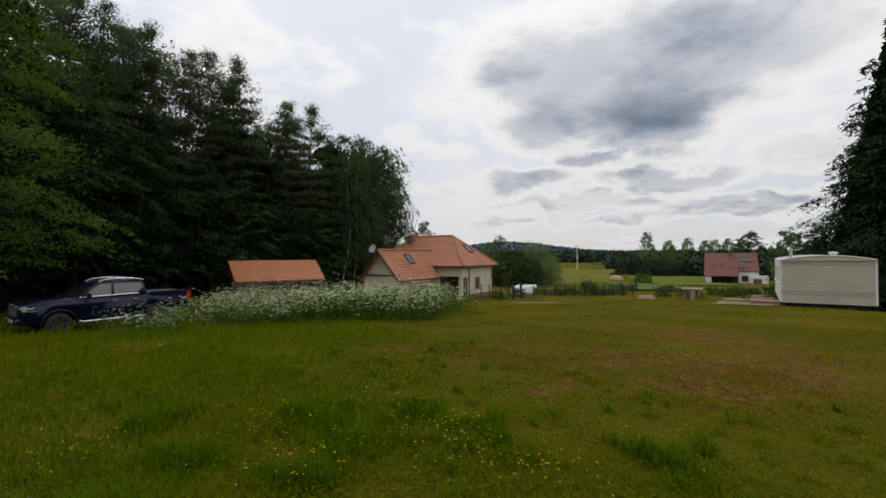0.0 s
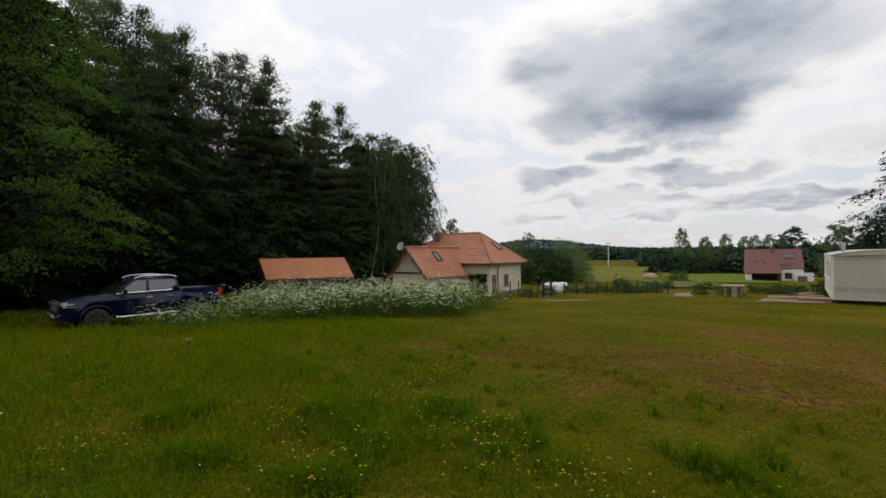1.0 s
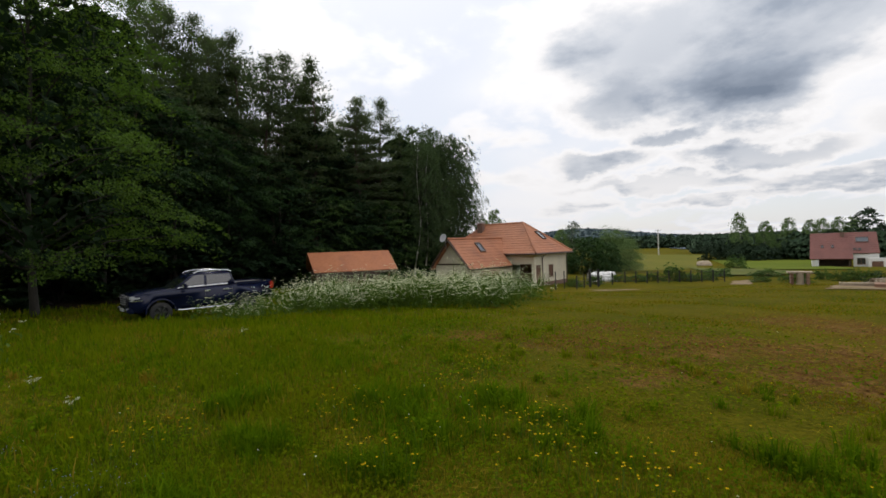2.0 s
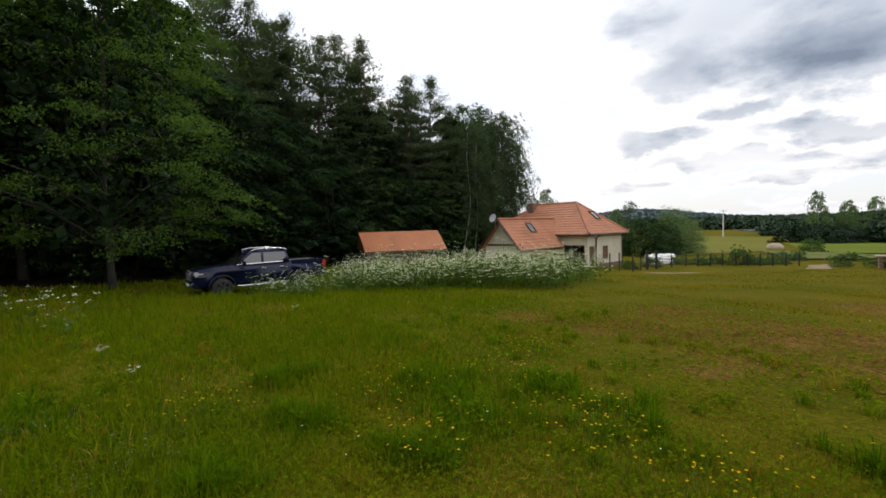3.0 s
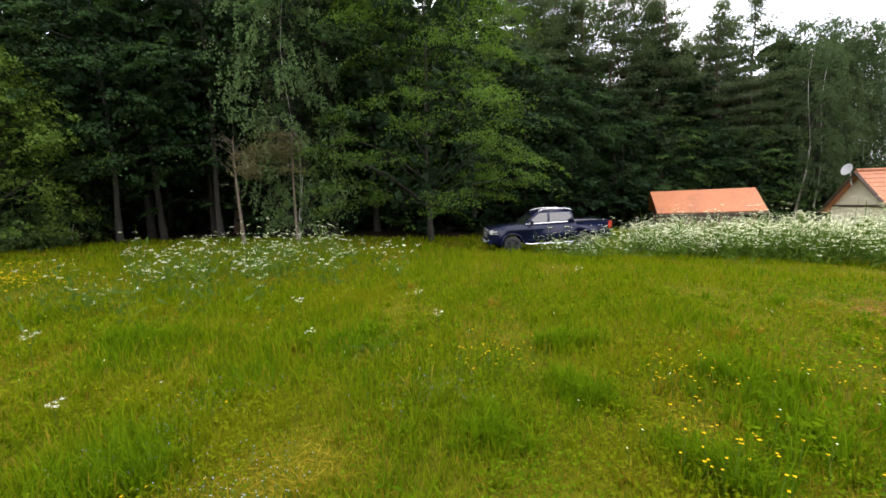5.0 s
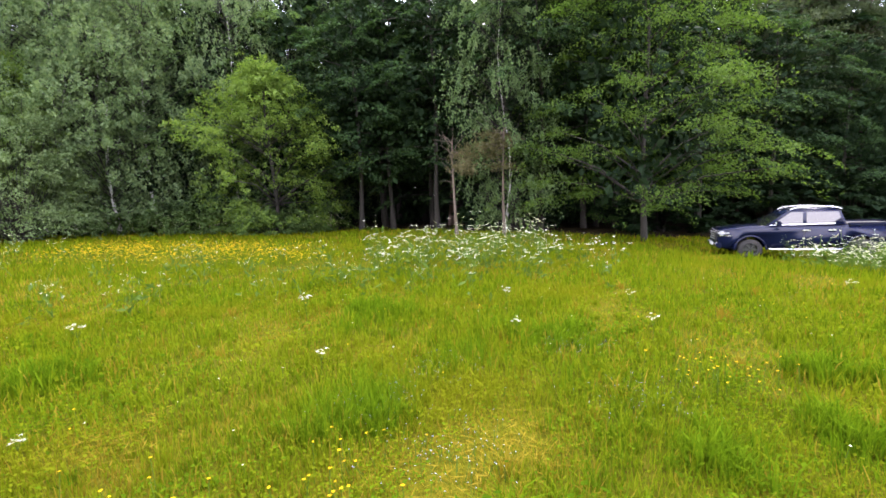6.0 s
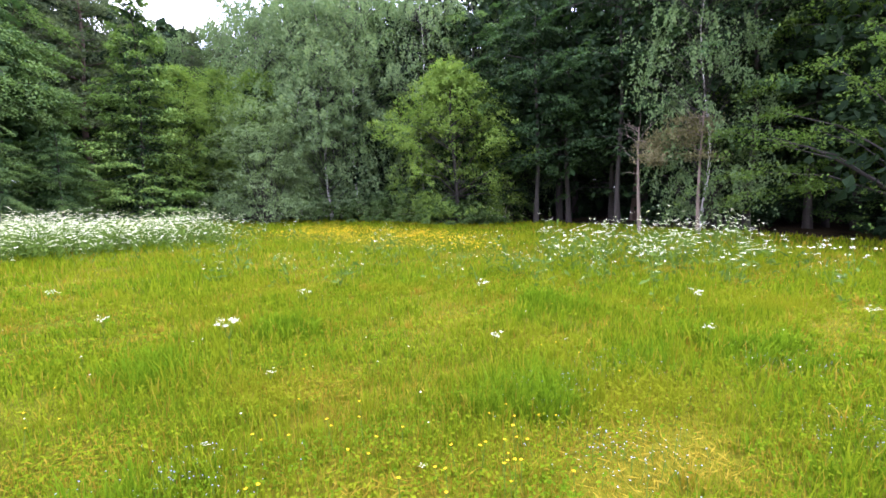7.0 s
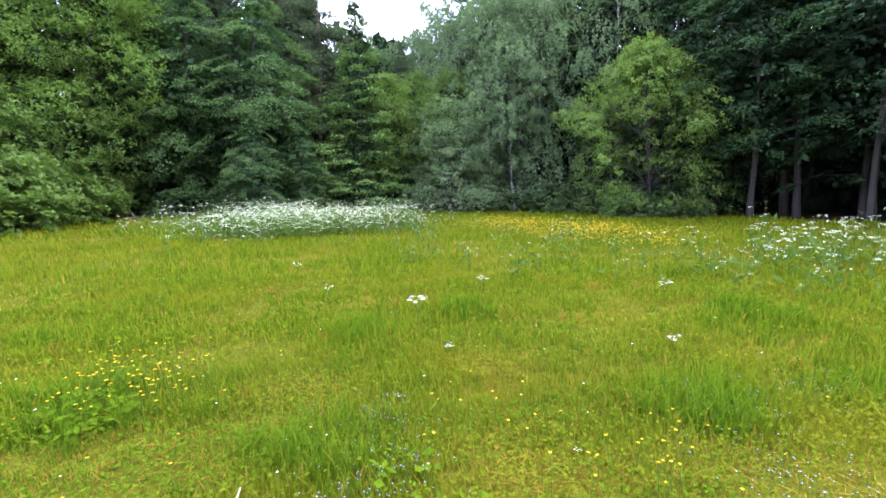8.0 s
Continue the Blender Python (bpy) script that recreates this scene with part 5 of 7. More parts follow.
part("wall", box(0.5, 5.8, 1.62, 1.72, 0, SE + 0.2), M_WOOD_DARK, shed)
for k in range(18):
    part("plank", box(0.6 + k * 0.29, 0.87 + k * 0.29, -1.75, -1.72, 0.02, 0.85 + 0.1 * (k % 3)), M_WOOD_BROWN, shed)
part("eave_board", box(0.2, SLEN + 0.15, -2.14, -2.105, SE - 0.2, SE - 0.02), M_WOOD_DARK, shed)

# ---- the static caravan ----
M_SIDING = surface("cream_siding", (0.52, 0.485, 0.37), (0.47, 0.44, 0.335), (0.40, 0.38, 0.30), 0.8, 20, 0.5, bump=0.05)
M_SIDING_BAND = surface("beige_band", (0.42, 0.38, 0.31), (0.38, 0.345, 0.28), None, 1, 20, 0.5, bump=0.05)
CV = thing("static_caravan", pose(17.0, 24.9, -0.80, 0, 0, -34.8), "cream static caravan with ribbed siding and a shallow curved roof", "caravan")
CW, CL, CH = 3.65, 8.2, 2.15


def siding(length, height, course=0.128, bands=()):
    """Ribbed boards along x, facing -y, each leaning out at its foot; the banded courses take the second slot."""
    g = Geo()
    n = round(height / course)
    for k in range(n):
        z0, z1 = k * height / n, (k + 1) * height / n
        v = [(0, -0.05, z0), (length, -0.05, z0), (length, 0, z1 - 0.012), (0, 0, z1 - 0.012), (0, 0.03, z0), (length, 0.03, z0), (0, 0.03, z1), (length, 0.03, z1), (0, -0.05, z1), (length, -0.05, z1)]
        g.add(v, [(0, 1, 3 - 1, 3), (4, 5, 1, 0), (3, 2, 9, 8)], 1 if k in bands else 0)
    return g


part("body", box(0.03, CW - 0.03, 0.03, CL - 0.03, 0, CH), M_SIDING, CV)
gpart("siding", siding(CW, CH, bands=(3, 4, 15)), [M_SIDING, M_SIDING_BAND], CV)
s2 = gpart("siding", siding(CL, CH, bands=(3, 4, 15)), [M_SIDING, M_SIDING_BAND], CV)
s2.matrix_basis = pose(0, CL, 0, 0, 0, -90)
s3 = gpart("siding", siding(CL, CH, bands=(3, 4, 15)), [M_SIDING, M_SIDING_BAND], CV)
s3.matrix_basis = pose(CW, 0, 0, 0, 0, 90)
arc = [(-0.06, CH - 0.02), (CW + 0.06, CH - 0.02)] + [(CW + 0.06 - (CW + 0.12) * i / 14, CH + 0.03 + 0.24 * math.sin(math.pi * i / 14) ** 0.8) for i in range(15)]
part("roof", placed(prism(arc, CL + 0.14), pose(0, CL / 2, 0)), M_GREY, CV, "pale grey curved roof")
rim = [(CW + 0.02 - (CW + 0.04) * i / 14, CH + 0.0 + 0.21 * math.sin(math.pi * i / 14) ** 0.8) for i in range(15)]
part("end_panel", placed(prism([(0.0, CH), (CW, CH)] + rim[1:-1], 0.05), pose(0, -0.085, 0)), M_SIDING, CV)
g = Geo()
tube(g, [(x, -0.1, z + 0.05) for x, z in rim], [0.035] * 15, 6)
gpart("roof_trim", g, M_WHITE, CV, smooth=True)
for x in (0, CW):
    part("corner_trim", box(x - 0.05, x + 0.05, -0.05, 0.05, 0, CH, 0.015), M_WHITE, CV)
part("roof_vent", lathe([(0.13, 0), (0.13, 0.12), (0.2, 0.14), (0.19, 0.2), (0.05, 0.24)], 14, pose(CW * 0.6, 0.9, CH + 0.22)), M_WHITE, CV)
part("flue", lathe([(0.07, 0), (0.07, 0.42), (0.1, 0.44), (0.1, 0.52), (0.03, 0.56)], 12, pose(0.45, 0.7, CH + 0.08)), M_GREY, CV)
for k, y in enumerate((1.0, 4.2)):
    f = pane_window(CV, pose(-0.06, y + 1.7, 0.95, 0, 0, -90), 1.7, 0.95, M_WHITE, 1)
part("chassis", box(0.15, CW - 0.15, 0.2, CL - 0.2, -0.16, -0.01), M_BLACK, CV)
for x in (0.4, CW - 0.4):
    for y in (0.5, 3.8, 7.6):
        part("support", box(x - 0.15, x + 0.15, y - 0.15, y + 0.15, -0.75, -0.16, 0.01), M_PLINTH, CV)
part("tow_frame", box(1.7, 2.9, -0.5, -0.42, -0.42, -0.34, 0.01), M_GREY, CV, "grey metal tow frame")
part("tow_frame_bar", box(1.75, 1.83, -0.5, 0.3, -0.42, -0.34, 0.01), M_GREY, CV)
part("tow_frame_bar", box(2.77, 2.85, -0.5, 0.3, -0.42, -0.34, 0.01), M_GREY, CV)

# pallets, boards and bare sand in front of the caravan
drape("bare_sand", [(12.9, 24.2), (15.4, 23.2), (17.2, 25.9), (15.8, 27.9)], M_SAND, "patch of bare pale sand beside the caravan", "ground", 0.05, ragged=0.07)


def pallet(place, label, w=1.2, d=0.8):
    ob = thing("pallet", place, label, "pallet", "pallets beside the caravan")
    for k in range(7):
        part("board", box(-w / 2 + k * w / 6.4, -w / 2 + k * w / 6.4 + 0.1, -d / 2, d / 2, 0.122, 0.144, 0.004), M_WOOD_PALE, ob)
    for y in (-d / 2 + 0.05, 0, d / 2 - 0.05):
        part("runner", box(-w / 2, w / 2, y - 0.045, y + 0.045, 0.0, 0.12, 0.004), M_WOOD_PALE, ob)
    return ob


PAL = pallet(on_land(16.5, 27.2, -20, 0.06) @ Matrix.Diagonal((0.85, 0.85, 0.9, 1)), "pale wooden pallet lying on sand")
for x, y, t, z in [(15.6, 26.6, -30, 0.06), (18.2, 28.4, 20, 0.08), (18.2, 28.4, 14, 0.21), (17.4, 26.9, -35, 0.07), (17.4, 26.9, -28, 0.20), (18.2, 28.4, 26, 0.34)]:
    copy_thing(PAL, on_land(x, y, t, z))
ramp = thing("ramp", on_land(16.15, 24.95, -35, 0.03) @ Matrix.Diagonal((0.7, 0.8, 0.9, 1)), "low reddish-brown board deck before the caravan", "deck")
for k in range(9):
    part("board", box(-0.9 + k * 0.2, -0.71 + k * 0.2, -0.6, 0.6, 0.2, 0.23, 0.005), M_WOOD_PINK, ramp)
for y in (-0.56, 0.5):
    part("joist", box(-0.9, 0.9, y, y + 0.06, 0.0, 0.2), M_WOOD_PINK, ramp)

# ---- log table ----
tz = float(land(14.6, 29.0))
table = thing("log_table", pose(14.6, 29.0, tz, 0, 0, -25), "rough outdoor table of stacked logs with a plank top", "table")
part("tabletop", box(-0.55, 0.55, -0.4, 0.4, 0.62, 0.70, 0.015), M_WOOD_PALE, table)
for x in (-0.35, 0.35):
    for k in range(4):
        part("log", lathe([(0.08, -0.36), (0.085, -0.3), (0.085, 0.3), (0.08, 0.36)], 9, pose(x, 0, 0.08 + k * 0.155, 90)), M_WOOD_PINK if x > 0 else M_WOOD_BROWN, table)
part("stump", lathe([(0.2, 0), (0.17, 0.1), (0.16, 0.62)], 12, pose(0, -0.25, 0)), M_WOOD_PALE, table)

# ---- the red-roofed house further down ----
h2z = float(land(60, 97)) + 0.1
H2 = thing("house", pose(55.3, 97.6, h2z, 0, 0, -29) @ Matrix.Diagonal((0.82, 1, 1.12, 1)), "white house with a steep dark red tiled roof", "house")
r2, e2 = 1.0 - h2z, -2.75 - h2z
part("roof", roof_face([(-0.3, -1.2, e2 - 0.5), (7.2, -1.2, e2 - 0.5), (7.2, 4.2, r2), (0, 4.2, r2)], 0.5), M_TILE_RED, H2, "dark red tiled roof")
part("roof", roof_face([(7.2, 0, e2 + 0.4), (11.6, 0, e2 + 0.4), (11.6, 4.2, r2), (7.2, 4.2, r2)], 0.5), M_TILE_RED, H2)
part("roof", roof_face([(11.6, 8.6, e2), (0, 8.6, e2), (0, 4.2, r2), (11.6, 4.2, r2)], 0.5), M_TILE_RED, H2)
part("wall", placed(wall_panel(4.2, e2 + 0.5, 0.3, [(0.6, 2.0, 0.35, 1.4), (2.6, 3.9, 0.0, 1.4)]), pose(7.3, 0.3, 0)), M_WHITEWALL, H2)
part("wall", box(0.3, 7.2, 2.2, 2.5, 0, e2 + 1.2), M_WOOD_DARK, H2)
part("wall", placed(prism([(0.3, 0), (8.3, 0), (8.3, e2), (4.2, r2 - 0.2), (0.3, e2)], 0.3, "x"), pose(11.3, 0, 0)), M_WHITEWALL, H2)
part("wall", placed(prism([(0.3, 0), (8.3, 0), (8.3, e2), (4.2, r2 - 0.2), (0.3, e2)], 0.3, "x"), pose(0.4, 0, 0)), M_WHITEWALL, H2)
part("pillar", box(0.1, 1.3, -0.9, -0.6, 0, e2 - 0.3), M_WHITEWALL, H2)
part("pillar", box(6.4, 6.7, -0.9, -0.6, 0, e2 - 0.3), M_WOOD_DARK, H2)
part("annex", box(9.6, 13.2, -1.4, 0.1, 0, e2 - 0.4, 0.03), M_WHITEWALL, H2)
part("door", box(10.1, 11.9, -1.44, -1.404, 0, e2 - 0.9), M_WOOD_BROWN, H2)
pane_window(H2, pose(7.9, 0.36, 0.35), 1.4, 1.05, M_WOOD_BROWN, 1)
part("chimney", box(5.4, 6.1, 3.2, 3.9, e2 + 1, r2 + 0.1, 0.02), M_PLINTH, H2)
s_a = (r2 - e2 + 0.5) / 5.4
for x, y in ((1.8, 1.0), (3.6, 1.0)):
    skylight(H2, (x, y, e2 - 0.5 + (y + 1.2) * s_a), (1, 0, 0), (0, 1, s_a), 0.5, 0.7)
s_b = (r2 - e2 - 0.4) / 4.2
skylight(H2, (7.9, 2.1, e2 + 0.4 + 2.1 * s_b), (1, 0, 0), (0, 1, s_b), 2.2, 1.3)
skylight(H2, (7.3, 0.5, e2 + 0.4 + 0.5 * s_b), (1, 0, 0), (0, 1, s_b), 0.6, 0.5)
skylight(H2, (8.1, 0.5, e2 + 0.4 + 0.5 * s_b), (1, 0, 0), (0, 1, s_b), 0.6, 0.5)

# ---- hay mound ----
mound = lathe([(3.0, -0.2), (2.9, 0.3), (2.4, 0.9), (1.5, 1.4), (0.4, 1.65)], 18)
for v in mound.verts:
    v.co *= 1 + 0.12 * math.sin(v.co.x * 2.3 + v.co.z * 3) * math.cos(v.co.y * 1.9)
hay = part("hay_mound", mound, M_WOOD_PALE, smooth=True)
hay.matrix_basis = on_land(42.6, 114) @ Matrix.Diagonal((0.55, 0.6, 0.7, 1))
tagged(hay, "low pale mound of old hay in the field", "hay")

# ---- utility pole ----
pz = float(land(65, 222))
pole = thing("utility_pole", pose(65.2, 222, pz), "pale concrete utility pole in the hay field", "pole")
part("pole", lathe([(0.34, -0.3), (0.3, 0), (0.2, 11.6), (0.16, 11.7)], 10), M_CONCRETE, pole)
part("crossarm", box(-1.3, 1.3, -0.08, 0.08, 11.0, 11.2), M_GREY, pole)
for x in (-1.15, 0, 1.15):
    part("insulator", lathe([(0.05, 0), (0.11, 0.08), (0.06, 0.16), (0.1, 0.24), (0.02, 0.32)], 10, pose(x, 0, 11.2)), M_WOOD_BROWN, pole)

# ---- fence along the garden ----
fence = thing("garden_fence", pose(0, 0, 0), "dark wire fence with thin posts along the garden", "fence")
fx = [(4.4, 40.6), (5.2, 42.0), (5.9, 43.3), (6.7, 43.8), (8.3, 45.8), (9.9, 47.8), (10.9, 47.8), (11.9, 47.7), (12.9, 47.8), (13.9, 47.8), (14.9, 47.9), (15.9, 47.9), (16.9, 48.0), (17.9, 48.0), (18.9, 48.0)]
for k, (x, y) in enumerate(fx):
    z = float(land(x, y))
    h = 1.55 if k in (2, 3) else 1.15
    w = 0.09 if k in (2, 3) else 0.045
    part("post", box(x - w, x + w, y - w, y + w, z - 0.1, z + h, 0.01), M_BLACK, fence)
for h in (0.25, 0.6, 1.0):
    g = Geo()
    tube(g, [(x, y, float(land(x, y)) + h) for x, y in fx], [0.014] * len(fx), 4)
    gpart("wire", g, M_BLACK, fence)
for x, y in ((2.6, 39.6), (3.5, 41.6)):
    z = float(land(x, y))
    part("post", box(x - 0.04, x + 0.04, y - 0.04, y + 0.04, z - 0.1, z + 1.5, 0.01), M_BLACK, fence)

for x, y, s, sz, pr in [(9.8, 50, 0.55, 0.5, SHRUB), (13, 50.5, 0.45, 0.55, SHRUB), (14.9, 50, 0.75, 0.95, SHRUB), (17, 50, 0.5, 0.5, SHRUB), (6.9, 46.6, 0.5, 0.6, SHRUB), (4.6, 43.6, 0.45, 0.5, SHRUB),
                        (18.6, 50.5, 0.5, 0.5, SHRUB), (28.2, 49.7, 0.42, 0.55, SHRUB), (28.1, 47.2, 0.45, 0.55, SHRUB), (29.9, 48, 0.5, 0.62, SHRUB), (32.4, 49.7, 0.45, 0.5, SHRUB), (24, 46, 0.7, 0.5, SHRUB),
                        (36, 84, 1.0, 1.2, SHRUB), (11.5, 49.6, 0.6, 0.5, SHRUB), (16, 49.6, 0.6, 0.5, SHRUB), (21.5, 47, 0.5, 0.35, SHRUB), (26, 55, 0.9, 0.5, SHRUB), (22, 57, 1.0, 0.6, SHRUB)]:
    put(pr, x, y, s, None, sz)

# white cover over a rounded frame beside the fence
tun = thing("garden_tunnel", on_land(8.3, 51.0, 12), "low white plastic garden tunnel beside the fence", "tunnel")
g = Geo()
for k in range(7):
    a0, a1 = math.pi * k / 7, math.pi * (k + 1) / 7
    v = [(x, 0.75 * math.cos(a) * 1.0, 1.0 * math.sin(a) + 0.04 * math.sin(x * 9)) for a in (a0, a1) for x in np.linspace(-1.3, 1.3, 14)]
    g.add(v, [(i, i + 1, i + 15, i + 14) for i in range(13)])
cov = gpart("cover", g, M_WHITE, tun, smooth=True)
sol = cov.modifiers.new("thickness", "SOLIDIFY")
sol.thickness = 0.02
for x in (-1.3, -0.65, 0, 0.65, 1.3):
    g = Geo()
    tube(g, [(x, 0.78 * math.cos(math.pi * i / 10), 1.03 * math.sin(math.pi * i / 10)) for i in range(11)], [0.02] * 11, 5)
    gpart("hoop", g, M_GREY, tun)
drape("path", [(5.2, 37.6), (8.2, 37.8), (8.6, 39.2), (5.2, 39.2)], M_SAND, "worn sandy strip in the lawn", "path", 0.02, ragged=0.22)
drape("path", [(17.8, 44.4), (19.4, 44.4), (22.6, 50), (20.6, 50)], M_SAND, "sandy end of the garden track", "path", 0.02, ragged=0.18)

# ---- the pickup ----
M_PAINT = plain("dark_blue_car_paint", (0.004, 0.007, 0.028), 0.2, 0.0, 0.05, spread=0.03)
M_PAINT.node_tree.nodes["Principled BSDF"].inputs["Specular IOR Level"].default_value = 0.3
M_ALLOY = plain("alloy_rim", (0.13, 0.135, 0.14), 0.35, 1.0)
M_TYRE = surface("tyre_rubber", (0.020, 0.020, 0.021), (0.028, 0.027, 0.026), (0.06, 0.05, 0.04), 3, 40, 0.9, bump=0.3)
M_CARGLASS = glass("car_glass", (0.012, 0.014, 0.016))
M_CARGLASS.node_tree.nodes["Principled BSDF"].inputs["Coat Weight"].default_value = 0.0
M_CARGLASS.node_tree.nodes["Principled BSDF"].inputs["Specular IOR Level"].default_value = 0.7
M_CARGLASS.node_tree.nodes["Principled BSDF"].inputs["IOR"].default_value = 1.8
M_RED = plain("tail_lamp_red", (0.42, 0.02, 0.015), 0.2, 0, 0.6)
M_LAMP = plain("headlamp_glass", (0.55, 0.57, 0.60), 0.12, 0.3, 0.6)
truck = thing("pickup_truck", pose(-13.2, 18.2, float(land(-13.2, 18.2)) + 0.02, 0, 0, -125.4) @ Matrix.Diagonal((0.98, 1, 0.965, 1)), "dark blue double-cab pickup with silver roof rails parked on grass", "pickup")


def arch(cx, r, z0, n=9):
    return [(cx + r * math.cos(a), 0.38 + r * math.sin(a)) for a in np.linspace(math.pi + math.asin((0.38 - z0) / r), -math.asin((0.38 - z0) / r), n)]


FX, RX = 1.66, -1.5
side = [(-2.58, 0.62), (-2.5, 0.52)] + arch(RX, 0.47, 0.46) + arch(FX, 0.47, 0.42) + [(2.42, 0.38), (2.55, 0.48), (2.61, 0.72), (2.59, 1.00), (2.46, 1.11), (1.90, 1.18), (1.10, 1.22), (-0.92, 1.20), (-1.0, 1.22), (-2.56, 1.24), (-2.62, 1.1)]


def swell(bm, f):
    for v in bm.verts:
        v.co.y *= f(v.co)


bodym = prism(side, 1.84, "y", 0.045, 3)
swell(bodym, lambda c: 1 - 0.10 * max(0, (c.x - 1.9) / 0.7) ** 2 - 0.05 * max(0, (c.z - 0.85) / 0.4))
part("body", bodym, M_PAINT, truck, smooth=True)
# open load bed: a flat black plate stands in for its shaded well between raised side rails
part("load_bed", box(-2.5, -1.14, -0.7, 0.7, 1.235, 1.255), M_BLACK, truck)
for y in (-0.83, 0.83):
    part("bed_rail", box(-2.56, -1.12, y - 0.07, y + 0.07, 1.2, 1.30, 0.02), M_PAINT, truck)
part("tailgate", box(-2.63, -2.52, -0.76, 0.76, 0.72, 1.30, 0.03), M_PAINT, truck)


def cabin(x0, x1, z0, x2, x3, z1, w0, w1):
    """A glasshouse that narrows upwards: foot from x0 to x1, roof from x2 to x3."""
    bm = bmesh.new()
    foot = [bm.verts.new(p) for p in ((x0, -w0, z0), (x1, -w0, z0), (x1, w0, z0), (x0, w0, z0))]
    top = [bm.verts.new(p) for p in ((x2, -w1, z1), (x3, -w1, z1), (x3, w1, z1), (x2, w1, z1))]
    bm.faces.new(foot[::-1])
    bm.faces.new(top)
    for i in range(4):
        bm.faces.new((foot[i], foot[(i + 1) % 4], top[(i + 1) % 4], top[i]))
    bmesh.ops.bevel(bm, geom=bm.edges[:], offset=0.07, segments=3, affect="EDGES")
    return bm


part("cab", cabin(1.28, -1.12, 1.15, 0.42, -0.94, 1.79, 0.86, 0.70), M_PAINT, truck, smooth=True)


def side_pane(outline, y0, y1, sign):
    """A flat pane on the leaning flank: outline in (x, z); the flank goes from y0 at z 1.18 to y1 at z 1.78."""
    bm = bmesh.new()
    ring = []
    for out in (0.012, -0.02):
        ring.append([bm.verts.new((x, sign * (y0 + (y1 - y0) * (z - 1.18) / 0.6 + out), z)) for x, z in outline])
    bm.faces.new(ring[0])
    bm.faces.new(ring[1][::-1])
    k = len(outline)
    for i in range(k):
        bm.faces.new((ring[0][i], ring[0][(i + 1) % k], ring[1][(i + 1) % k], ring[1][i]))
    bmesh.ops.recalc_face_normals(bm, faces=bm.faces)
    return bm


